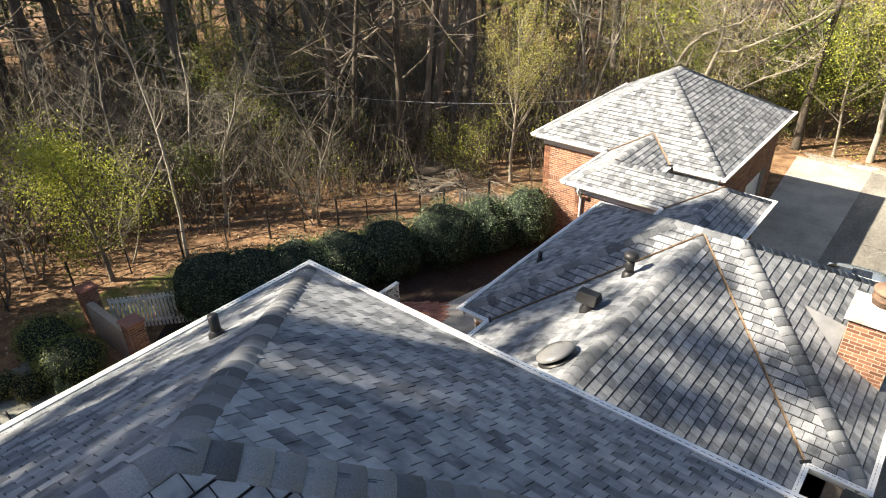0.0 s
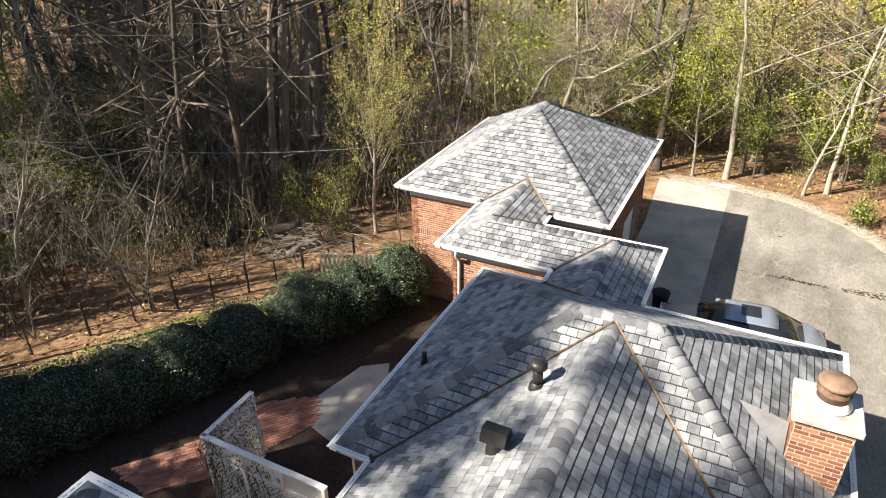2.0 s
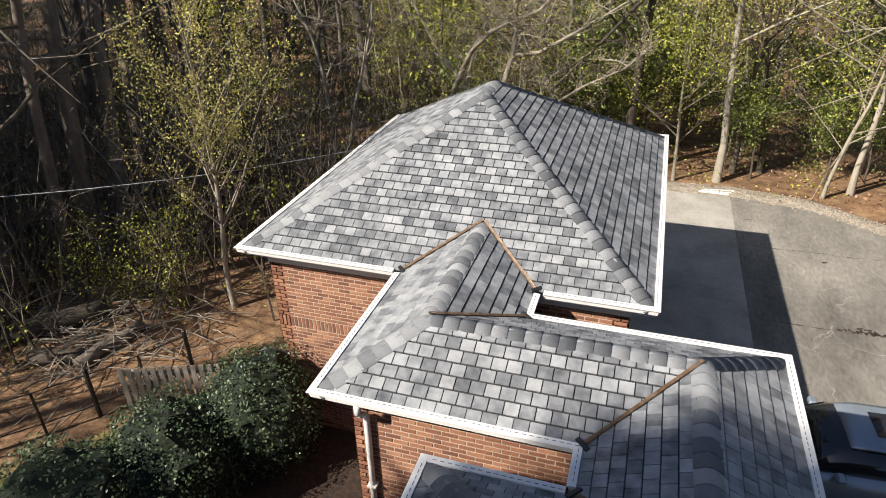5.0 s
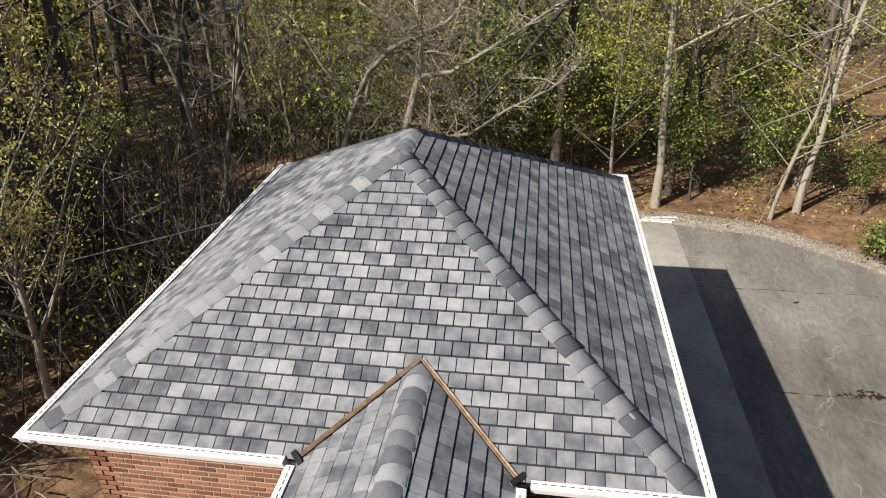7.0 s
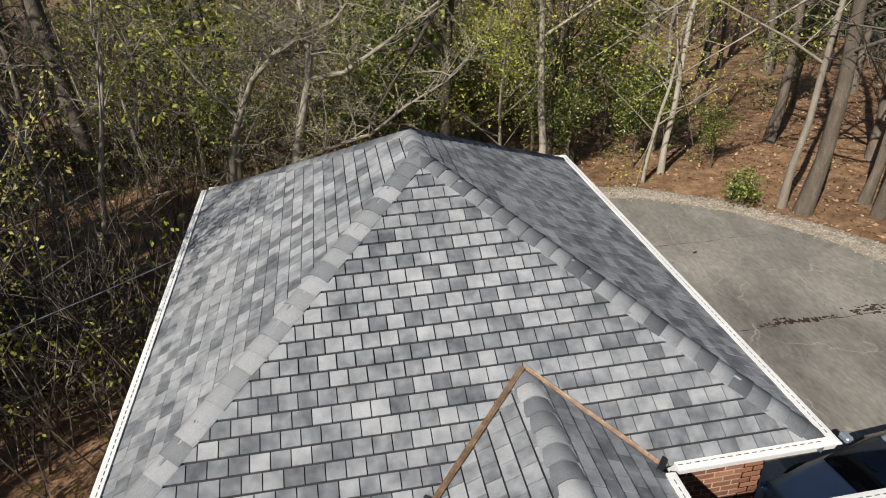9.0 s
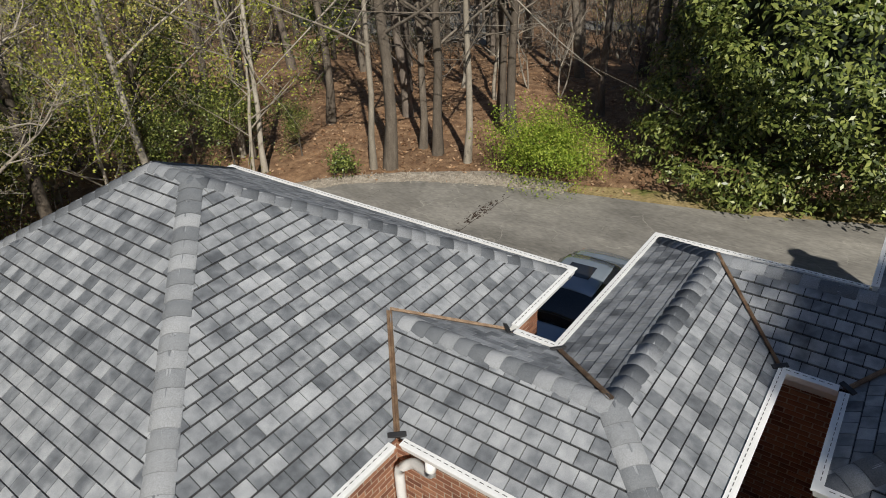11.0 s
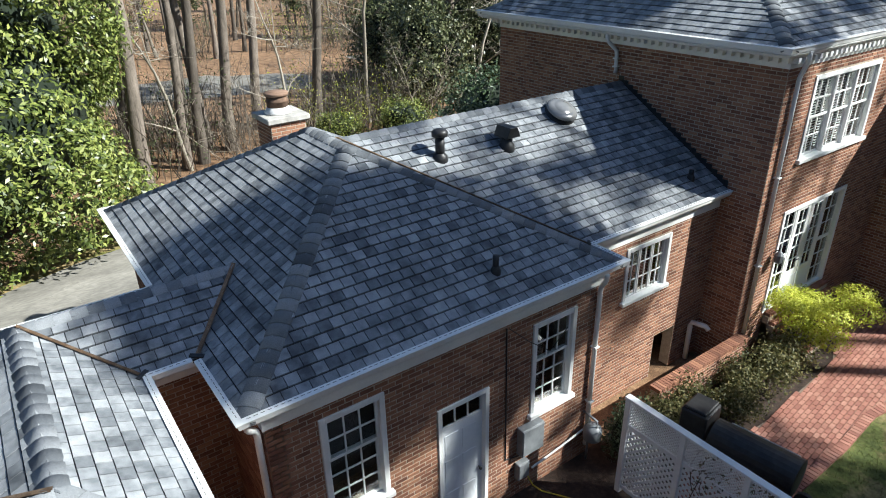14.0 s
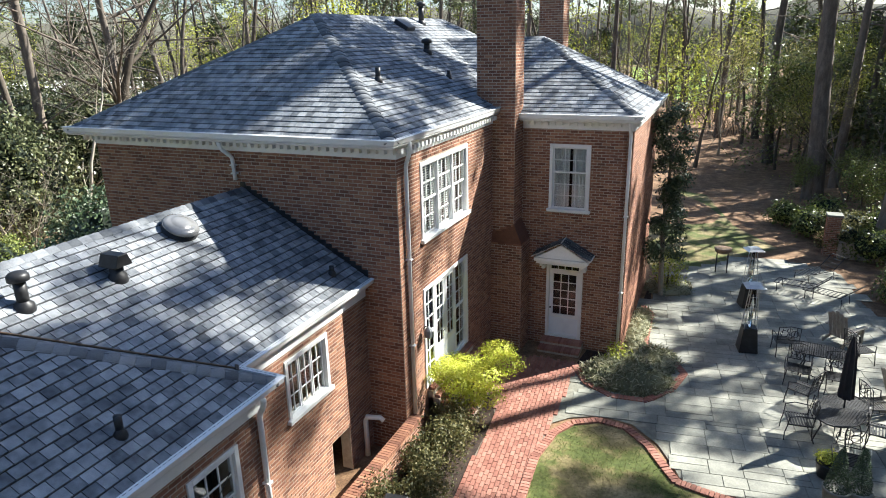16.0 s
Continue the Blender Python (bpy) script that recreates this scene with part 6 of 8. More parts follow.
def picket_fence(name, a, b, h, material, label, gap=0.12, w=0.075):
    ob = tagged(empty(name), label, "fence")
    a, b = Vector((*a, 0)), Vector((*b, 0))
    d = (b - a)
    n = int(d.length / gap)
    m0 = Matrix.Rotation(math.atan2(d.y, d.x), 4, "Z")
    bm = bmesh.new()
    box(bm, -w / 2, w / 2, -0.012, 0.012, 0.08, h)
    bm.verts.ensure_lookup_table()
    me = bpy.data.meshes.new("picket")
    bm.to_mesh(me)
    bm.free()
    me.materials.append(material)
    for k in range(n + 1):
        mpart("picket", me, ob, Matrix.Translation(a.lerp(b, k / n)) @ m0)
    for z in (0.25, h - 0.2):
        boxpart("rail", 0, d.length, 0.014, 0.05, z, z + 0.08, material, ob, m=Matrix.Translation(a) @ m0)
    return ob


picket_fence("picket_fence", (-18.9, 5.3), (-17.3, 7.2), 1.3, M["white"], "white lattice-topped picket fence by the hedge", 0.115, 0.07)
M["grey_wood"] = mat("weathered_grey_wood", ramp3((0.16, 0.14, 0.12), (0.25, 0.23, 0.2), (0.34, 0.32, 0.28)), 4, 6, 0.9, 0.5, 0.2, stretch=(4, 4, 0.5))
picket_fence("picket_gate", (-15.0, 18.2), (-13.2, 18.9), 1.25, M["grey_wood"], "weathered grey picket gate beside the hedge", 0.16, 0.1)
gw = brick_wall("wall_garden", (-16.8, 5.0), (-19.5, 5.0), 0, 1.2, thick=0.22, label="low red brick garden wall between two pillars")
for x in (-19.6, -16.75):
    p = chimney("brick_pillar", x - 0.24, x + 0.24, 4.76, 5.24, 0, 1.55, "square red brick garden pillar with a flat cap")
    boxpart("pillar_cap", x - 0.29, x + 0.29, 4.71, 5.29, 1.55, 1.63, M["paver"], p, 0.01)
rp = chimney("brick_pillar", -17.95, -17.45, -15.0, -14.5, 0, 1.7, "square brick pillar behind the patio")
boxpart("pillar_cap", -18.0, -17.4, -15.05, -14.45, 1.7, 1.78, M["flag"], rp, 0.01)
brick_wall("wall_patio", (-21.5, -14.6), (-17.95, -14.6), 0, 0.7, thick=0.3, label="low brick patio wall")
rw = brick_wall("wall_area", (-7.45, 7.15), (-7.45, 4.0), 0, 0.82, thick=0.2, label="low brick parapet wall of the area steps")
for k in range(40):
    boxpart("coping_brick", -7.48, -7.22, 4.0 + k * 0.079 - 0.0, 4.0 + k * 0.079 + 0.072, 0.82, 0.9, M["brick"], None, 0.004).parent = rw
for o in rw.children:
    if o.name.startswith("coping"):
        o.matrix_parent_inverse = rw.matrix_basis.inverted()


def lattice(name, length, z0, z1, pitch, parent, slat=0.03):
    """Crossed slats cut to a rectangle, x along, z up."""
    flat = [(0, z0), (length, z0), (length, z1), (0, z1)]
    for sgn, y in ((1, 0.0), (-1, 0.012)):
        verts, faces = [], []
        k = -int((z1 - z0) / pitch) - 2
        while k * pitch < length + (z1 - z0) + 1:
            x = k * pitch
            hgt = z1 - z0
            q = [(x, z0), (x + slat, z0), (x + slat + hgt * sgn, z1), (x + hgt * sgn, z1)]
            cl = clip_poly(q, flat)
            if len(cl) >= 3:
                n0, m = len(verts), len(cl)
                verts += [(a, y, b) for a, b in cl] + [(a, y + 0.01, b) for a, b in cl]
                faces += [tuple(range(n0, n0 + m)), tuple(range(n0 + 2 * m - 1, n0 + m - 1, -1))] + [(n0 + i, n0 + m + i, n0 + m + (i + 1) % m, n0 + (i + 1) % m) for i in range(m)]
            k += 1
        mpart("lattice_slats", mesh_of("lattice_slats", verts, faces, M["white"]), parent)["kind"] = "stuff"


def trellis(x, y, rz, length, bays, label):
    ob = tagged(empty("lattice_screen", x, y, 0, rz), label, "trellis", "lattice screens by the smoker")
    for k in range(bays + 1):
        xx = k * length / bays
        boxpart("post", xx - 0.05, xx + 0.05, -0.04, 0.06, -0.05, 2.08, M["white"], ob, 0.006)
    boxpart("top_rail", -0.06, length + 0.06, -0.055, 0.075, 2.08, 2.13, M["white"], ob, 0.006)
    boxpart("middle_rail", 0.05, length - 0.05, -0.02, 0.04, 1.5, 1.58, M["white"], ob, 0.005)
    boxpart("bottom_rail", 0.05, length - 0.05, -0.02, 0.04, 0.12, 0.2, M["white"], ob, 0.005)
    lattice("top", length, 1.58, 2.08, 0.062, ob, 0.03)
    lattice("field", length, 0.2, 1.5, 0.125, ob, 0.06)
    return ob


t1 = trellis(-11.4, 9.05, 0, 3.25, 3, "white wooden lattice screen, partly overgrown with vine")
t2 = trellis(-11.4, 9.1, 90, 1.5, 1, "white wooden lattice screen end panel overgrown with vine")
rs = np.random.RandomState(4)
P = np.stack([-11.4 + 1.9 * rs.uniform(0, 1, 1400) ** 1.6, 9.06 + rs.normal(0, 0.05, 1400), 2.1 * rs.uniform(0.05, 1, 1400) ** 0.7], 1)
Q = np.stack([-11.4 + rs.normal(0, 0.05, 1500), 9.1 + 1.5 * rs.uniform(0, 1, 1500), 2.15 * rs.uniform(0.05, 1, 1500)], 1)
vine = tagged(empty("vine"), "dry grey vine tangled over the lattice screens", "vine")
M["vine"] = leafmat("dry_vine", ramp3((0.06, 0.055, 0.03), (0.13, 0.12, 0.07), (0.24, 0.22, 0.14)), 0.8)
mpart("leaves", leaf_mesh("leaves", np.concatenate([P, Q]), np.tile((0.3, -0.6, 0.4), (2900, 1)), 0.075, M["vine"], 4, 0.4, 1.0), vine)
bm = bmesh.new()
rr = random.Random(5)
for k in range(34):
    x = -11.4 + 2.4 * rr.random() ** 1.5
    pts = [(x, 9.03, 0)]
    for j in range(6):
        pts.append((pts[-1][0] + rr.uniform(-0.15, 0.15), 9.03 + rr.uniform(-0.04, 0.06), pts[-1][2] + rr.uniform(0.2, 0.4)))
    tube(bm, pts, 0.008, 4, False)
part("stems", bm, M["bark"], vine)

# ---------------------------------------------------------------- smoker
sm = tagged(empty("smoker_grill", -9.55, 7.25, 0, 8), "black barrel smoker grill with upright firebox", "grill")
bm = bmesh.new()
tube(bm, [(-0.75, 0, 0.85), (-0.74, 0, 0.85), (0.74, 0, 0.85), (0.75, 0, 0.85)], [0.28, 0.34, 0.34, 0.28], 24)
part("barrel", bm, M["black_metal"], sm, smooth=False)
bm = bmesh.new()
box(bm, 0.8, 1.3, -0.3, 0.3, 0.3, 1.35, 0.03)
part("firebox", bm, M["black_metal"], sm)
bm = bmesh.new()
box(bm, 0.84, 1.26, -0.26, 0.26, 1.352, 1.4, 0.02)
part("firebox_lid", bm, M["black_metal"], sm)
bm = bmesh.new()
tube(bm, [(-0.6, -0.35, 0.95), (-0.6, -0.42, 0.95), (0.6, -0.42, 0.95), (0.6, -0.35, 0.95)], 0.015, 8)
part("handle", bm, M["steel"], sm)
for x in (-0.6, 0.6):
    for y in (-0.25, 0.25):
        boxpart("leg", x - 0.025, x + 0.025, y - 0.025, y + 0.025, 0, 0.62, M["black_metal"], sm)
for y in (-0.33, 0.33):
    bm = bmesh.new()
    tube(bm, [(-0.85, y - 0.04, 0.16), (-0.85, y + 0.04, 0.16)], 0.16, 18)
    part("wheel", bm, M["black_metal"], sm)
# air conditioner behind the garage corner
ac = tagged(empty("outdoor_unit", -12.6, 19.85, 0), "pale metal outdoor air conditioner beside the garage", "air conditioner")
casing_box = boxpart("casing", -0.38, 0.38, -0.38, 0.38, 0.05, 0.8, M["steel"], ac, 0.03)
for k in range(9):
    boxpart("louvre", -0.385, 0.385, -0.385, 0.385, 0.12 + k * 0.07, 0.135 + k * 0.07, M["grey_metal"], casing_box)
bm = bmesh.new()
lathe(bm, [(0.33, 0.8), (0.33, 0.84), (0.3, 0.85), (0.05, 0.85)], 20)
part("fan_grille", bm, M["black_metal"], ac)

# ---------------------------------------------------------------- patio furniture
IRON = M["black_metal"]


def heater(x, y, rot):
    ob = tagged(empty("patio_heater", x, y, 0.04, rot), "pyramid patio heater with black base and square steel hood", "patio heater", "patio heaters")
    bm = bmesh.new()
    box(bm, -0.26, 0.26, -0.26, 0.26, 0, 0.75, 0.01)
    for v in bm.verts:
        if v.co.z > 0.4:
            v.co.x *= 0.72
            v.co.y *= 0.72
    part("base", bm, IRON, ob)
    for sx in (-1, 1):
        for sy in (-1, 1):
            bm = bmesh.new()
            tube(bm, [(sx * 0.18, sy * 0.18, 0.74), (sx * 0.09, sy * 0.09, 2.02)], 0.012, 6)
            part("upright", bm, M["steel"], ob)
    bm = bmesh.new()
    lathe(bm, [(0.06, 0.75), (0.05, 1.95)], 14)
    part("flame_tube", bm, M["pane"], ob, smooth=True)
    for z in (1.05, 1.4, 1.72):
        r = 0.18 - 0.09 * (z - 0.74) / 1.28
        bm = bmesh.new()
        tube(bm, [(-r, -r, z), (r, -r, z), (r, r, z), (-r, r, z), (-r, -r, z)], 0.008, 5)
        part("guard_ring", bm, M["steel"], ob)
    bm = bmesh.new()
    box(bm, -0.28, 0.28, -0.28, 0.28, 2.02, 2.1, 0.01)
    for v in bm.verts:
        if v.co.z > 2.06:
            v.co.x *= 0.6
            v.co.y *= 0.6
    part("hood", bm, M["steel"], ob)


heater(-14.39, -3.96, 10)
heater(-14.45, -7.57, 20)


def iron_chair(name="iron_chair", w=0.58):
    ob = tagged(empty(name), "black cast iron garden chair with a scrolled back", "chair", "chairs on the patio")
    bm = bmesh.new()
    for k in range(9):
        y = -0.24 + k * 0.06
        box(bm, -w / 2 + 0.02, w / 2 - 0.02, y - 0.018, y + 0.018, 0.42, 0.435)
    for x in (-w / 2 + 0.01, w / 2 - 0.01):
        box(bm, x - 0.014, x + 0.014, -0.27, 0.27, 0.41, 0.44)
    part("seat", bm, IRON, ob)["kind"] = "stuff"
    bm = bmesh.new()
    tube(bm, [(-w / 2, 0.25, 0.44), (-w / 2, 0.33, 0.95), (0, 0.35, 1.0), (w / 2, 0.33, 0.95), (w / 2, 0.25, 0.44)], 0.014, 6)
    tube(bm, [(-w / 2, 0.27, 0.56), (w / 2, 0.27, 0.56)], 0.011, 6)
    for x in (-0.22, 0.22, 0):
        tube(bm, [(x, 0.28, 0.56), (x * 0.8, 0.34, 0.96)], 0.008, 5)
    back = part("backrest", bm, IRON, ob)
    for cx, cz, r in ((-0.14, 0.76, 0.1), (0.14, 0.76, 0.1), (0, 0.86, 0.07), (0, 0.66, 0.07)):
        bm = bmesh.new()
        tube(bm, [(cx + r * math.cos(t), 0.305 + (cz - 0.76) * 0.15, cz + r * math.sin(t)) for t in [i * math.tau / 12 for i in range(13)]], 0.009, 5, False)
        part("scroll", bm, IRON, back)
    for s in (-1, 1):
        bm = bmesh.new()
        tube(bm, [(s * w / 2, 0.29, 0.66), (s * (w / 2 + 0.03), -0.05, 0.68), (s * (w / 2 + 0.02), -0.24, 0.62), (s * w / 2, -0.25, 0.43)], 0.013, 6)
        part("armrest", bm, IRON, ob)
        for y, y2 in ((-0.25, -0.3), (0.24, 0.32)):
            bm = bmesh.new()
            tube(bm, [(s * (w / 2 - 0.01), y, 0.43), (s * (w / 2 - 0.02), (y + y2) / 2 - 0.02, 0.2), (s * w / 2, y2, 0.0)], 0.014, 6)
            part("leg", bm, IRON, ob)
    return ob


first = iron_chair()
first.matrix_basis = pose(-15.38, -4.09, 0.04, 0, 0, 10)
for x, y, r in ((-15.58, -2.34, 170), (-16.49, -2.19, 178), (-17.26, -4.21, -60), (-15.38, 0.35, 95), (-17.07, 0.21, -100), (-17.16, -1.03, -70), (-16.20, 1.65, 175), (-15.62, -1.23, 60)):
    copy_thing(first, pose(x, y, 0.04, 0, 0, r))


def iron_table(x, y, lx, ly, rot, oval, label):
    ob = tagged(empty("iron_table", x, y, 0.04, rot), label, "table")
    n = 36
    e = 2.0 if oval else 5.0
    pts = []
    for k in range(n):
        a = k * math.tau / n
        c, s = math.cos(a), math.sin(a)
        pts.append((lx / 2 * math.copysign(abs(c) ** (2 / e), c), ly / 2 * math.copysign(abs(s) ** (2 / e), s)))
    bm = bmesh.new()
    tube(bm, [(px, py, 0.72) for px, py in pts] + [(*pts[0], 0.72)], 0.018, 6, False)
    part("rim", bm, IRON, ob)
    verts, faces = [], []
    st, wd = 0.055, 0.028
    for horiz in (0, 1):
        k = -int(max(lx, ly) / st)
        while k * st < max(lx, ly):
            q = [(-lx, k * st), (lx, k * st), (lx, k * st + wd), (-lx, k * st + wd)]
            if horiz:
                q = [(-b, a) for a, b in q]
            cl = clip_poly(q, pts)
            if len(cl) >= 3:
                n0 = len(verts)
                verts += [(a, b, 0.722 + 0.004 * horiz) for a, b in cl]
                faces.append(tuple(range(n0, n0 + len(cl))))
            k += 1
    top = mpart("tabletop", mesh_of("tabletop", verts, faces, IRON), ob)
    top["kind"] = "stuff"
    top.modifiers.new("thickness", "SOLIDIFY").thickness = 0.012
    for sx in (-1, 1):
        for sy in (-1, 1):
            bm = bmesh.new()
            tube(bm, [(sx * lx * 0.3, sy * ly * 0.3, 0.71), (sx * lx * 0.24, sy * ly * 0.24, 0.4), (sx * lx * 0.33, sy * ly * 0.33, 0)], 0.018, 6)
            part("leg", bm, IRON, ob)
    return ob


iron_table(-16.25, 0.11, 1.7, 1.05, 65, True, "oval black iron mesh dining table on the patio")
iron_table(-16.11, -3.03, 1.25, 0.8, -8, False, "small black iron mesh table on the patio")
um = tagged(empty("closed_umbrella", -16.32, 0.02, 0.04), "closed black garden umbrella through the oval table", "umbrella")
bm = bmesh.new()
tube(bm, [(0, 0, 0), (0.06, -0.08, 2.5)], 0.02, 8)
part("pole", bm, IRON, um)
bm = bmesh.new()
prof = [(0.05, 0.95), (0.14, 1.0), (0.12, 1.5), (0.09, 2.1), (0.03, 2.45), (0.01, 2.5)]
rings = [[bm.verts.new((r * (1 + 0.25 * (k % 2)) * math.cos(k * math.tau / 16) + 0.06 * z / 2.5, r * (1 + 0.25 * (k % 2)) * math.sin(k * math.tau / 16) - 0.08 * z / 2.5, z)) for k in range(16)] for r, z in prof]
for r0, r1 in zip(rings, rings[1:]):
    for k in range(16):
        bm.faces.new((r0[k], r0[(k + 1) % 16], r1[(k + 1) % 16], r1[k]))
M["canvas"] = mat("black_canvas", ramp3((0.012, 0.012, 0.014), (0.02, 0.02, 0.022), (0.03, 0.03, 0.033)), 6, 4, 0.9, 0.3)
part("canopy", bm, M["canvas"], um)


def lounger(x, y, rot):
    ob = tagged(empty("iron_lounger", x, y, 0.04, rot), "low black iron lounge chair on the patio", "lounger", "loungers on the patio")
    bm = bmesh.new()
    tube(bm, [(-0.3, -0.9, 0.3), (-0.3, 0.35, 0.33), (-0.3, 0.85, 0.8)], 0.015, 6)
    tube(bm, [(0.3, -0.9, 0.3), (0.3, 0.35, 0.33), (0.3, 0.85, 0.8)], 0.015, 6)
    part("frame", bm, IRON, ob)
    for k in range(14):
        t = k / 13
        y0 = -0.9 + 1.75 * t
        z = 0.3 + 0.03 * t if y0 < 0.35 else 0.33 + (y0 - 0.35) * 0.94
        boxpart("slat", -0.3, 0.3, y0 - 0.02, y0 + 0.02, z, z + 0.008, IRON, ob)
    for sx in (-0.3, 0.3):
        for yy in (-0.8, 0.4):
            bm = bmesh.new()
            tube(bm, [(sx, yy, 0.31), (sx * 1.1, yy + 0.03, 0)], 0.014, 6)
            part("leg", bm, IRON, ob)


lounger(-16.30, -9.48, 70)
lounger(-17.16, -8.85, 60)
lounger(-16.97, -11.36, 130)


def adirondack(x, y, rot):
    ob = tagged(empty("slatted_armchair", x, y, 0.04, rot), "weathered grey wooden slatted armchair", "armchair", "wooden armchairs on the patio")
    for k in range(5):
        xx = -0.24 + k * 0.12
        boxpart("back_slat", xx - 0.05, xx + 0.05, -0.012, 0.012, 0, 0.85 + 0.06 * (2 - abs(k - 2)), M["grey_wood"], ob, 0.005, pose(0, 0.24, 0.22, -18))
    for k in range(5):
        boxpart("seat_slat", -0.28, 0.28, -0.3 + k * 0.11, -0.21 + k * 0.11, 0.36 - k * 0.03, 0.38 - k * 0.03, M["grey_wood"], ob, 0.004)
    for s in (-1, 1):
        boxpart("arm", s * 0.36 - 0.07, s * 0.36 + 0.07, -0.4, 0.35, 0.55, 0.575, M["grey_wood"], ob, 0.006)
        boxpart("front_leg", s * 0.33 - 0.045, s * 0.33 + 0.045, -0.34, -0.31, 0, 0.55, M["grey_wood"], ob, 0.004)
        boxpart("side_rail", s * 0.29 - 0.012, s * 0.29 + 0.012, -0.34, 0.6, -0.05, 0.06, M["grey_wood"], ob, 0.004, pose(0, 0, 0.28, -18))


adirondack(-17.07, -5.48, -40)
adirondack(-17.84, -1.67, -80)


def cone_planter(x, y, seed):
    ob = tagged(empty("potted_conifer", x, y, 0.04), "clipped dark conifer cone in a grey pot", "potted plant", "potted conifers on the patio")
    bm = bmesh.new()
    lathe(bm, [(0.15, 0), (0.2, 0.02), (0.24, 0.34), (0.26, 0.36), (0.26, 0.4), (0.22, 0.4), (0.2, 0.36)], 16)
    part("pot", bm, M["flag"], ob, smooth=True)
    rs = np.random.RandomState(seed)
    n = 3600
    a, t = rs.uniform(0, math.tau, n), rs.uniform(0, 1, n) ** 1.4
    r = 0.21 * (1 - t) ** 0.75 + 0.015
    p = np.stack([r * np.cos(a), r * np.sin(a), 0.38 + 0.92 * t], 1)
    d = np.stack([np.cos(a), np.sin(a), np.full(n, 0.4)], 1)
    mpart("foliage", leaf_mesh("foliage", p, d, 0.036, M["holly"], seed, 0.4, 0.5), ob)


cone_planter(-15.88, 2.72, 1)
cone_planter(-16.27, 2.6, 2)
pp = tagged(empty("planter", -15.86, 1.78, 0.04), "round dark planter with a small green plant", "potted plant")
bm = bmesh.new()
lathe(bm, [(0.15, 0), (0.2, 0.02), (0.23, 0.3), (0.25, 0.32), (0.25, 0.35), (0.2, 0.35)], 16)
part("pot", bm, IRON, pp, smooth=True)
p, d = blob_points(500, 0.26, 0.26, 0.16, 7, 0.45, 0.3, 2, 0.4)
mpart("foliage", leaf_mesh("foliage", p, d, 0.07, M["spring"], 7, 0.5, 0.9), pp)
ps = tagged(empty("plant_stand", -13.56, -11.00, 0.04), "dark stand with a copper bowl of flowers", "plant stand")
for sx in (-0.2, 0.2):
    for sy in (-0.2, 0.2):
        boxpart("leg", sx - 0.02, sx + 0.02, sy - 0.02, sy + 0.02, 0, 0.75, IRON, ps)
bm = bmesh.new()
lathe(bm, [(0.2, 0.752), (0.3, 0.82), (0.33, 0.95), (0.28, 0.95)], 18)
part("bowl", bm, M["copper"], ps, smooth=True)

# ---------------------------------------------------------------- car
M["car_paint"] = mat("blue_grey_car_paint", ramp3((0.24, 0.29, 0.35), (0.28, 0.33, 0.39), (0.31, 0.36, 0.42)), 1.5, 3, 0.25, 0, metallic=0.4, coat=0.8)
M["car_glass"] = mat("dark_car_glass", ramp3((0.01, 0.012, 0.015), (0.014, 0.016, 0.02), (0.02, 0.022, 0.026)), 1, 2, 0.05, 0, spec=0.7)
M["rubber"] = mat("tyre_rubber", ramp3((0.015, 0.015, 0.015), (0.025, 0.025, 0.025), (0.035, 0.035, 0.035)), 10, 4, 0.85, 0.2)


def loft(name, sections, material, parent, smooth=True, label=""):
    """Skin over cross sections (x, half width, z low, z high, top half width)."""
    bm = bmesh.new()
    rings = []
    for x, w, z0, z1, wt in sections:
        prof = [(-w * 0.92, z0), (-w, z0 + 0.12 * (z1 - z0)), (-w, z0 + 0.6 * (z1 - z0)), (-wt, z1 - 0.04), (-wt * 0.8, z1), (0, z1 + 0.02), (wt * 0.8, z1), (wt, z1 - 0.04), (w, z0 + 0.6 * (z1 - z0)), (w, z0 + 0.12 * (z1 - z0)), (w * 0.92, z0)]
        rings.append([bm.verts.new((x, y, z)) for y, z in prof])
    for r0, r1 in zip(rings, rings[1:]):
        for k in range(len(r0)):
            bm.faces.new((r0[k], r0[(k + 1) % len(r0)], r1[(k + 1) % len(r0)], r1[k]))
    bm.faces.new(rings[0][::-1])
    bm.faces.new(rings[-1])
    bmesh.ops.recalc_face_normals(bm, faces=bm.faces)
    return part(name, bm, material, parent, label, smooth)


car = tagged(empty("parked_car", -1.1, 20.5, 0.03, 4), "blue-grey sedan car parked on the driveway", "car")
body = loft("body", [(-2.35, 0.6, 0.35, 0.62, 0.5), (-2.2, 0.8, 0.28, 0.72, 0.7), (-1.5, 0.9, 0.24, 0.84, 0.8), (-0.7, 0.92, 0.22, 0.92, 0.84), (1.0, 0.92, 0.22, 0.94, 0.84), (1.9, 0.9, 0.26, 0.92, 0.78), (2.3, 0.76, 0.34, 0.82, 0.66), (2.4, 0.6, 0.4, 0.7, 0.5)], M["car_paint"], car)
loft("greenhouse", [(-1.25, 0.74, 0.86, 0.9, 0.7), (-0.55, 0.78, 0.88, 1.33, 0.56), (0.95, 0.78, 0.88, 1.35, 0.56), (1.75, 0.72, 0.88, 0.93, 0.68)], M["car_glass"], car)
loft("roof", [(-0.5, 0.56, 1.29, 1.37, 0.5), (-0.2, 0.58, 1.31, 1.41, 0.52), (0.7, 0.58, 1.31, 1.41, 0.52), (0.98, 0.55, 1.29, 1.37, 0.5)], M["car_paint"], car)
bm = bmesh.new()
box(bm, -0.05, 0.5, -0.3, 0.3, 1.425, 1.438, 0.004)
part("sunroof", bm, M["car_glass"], car)
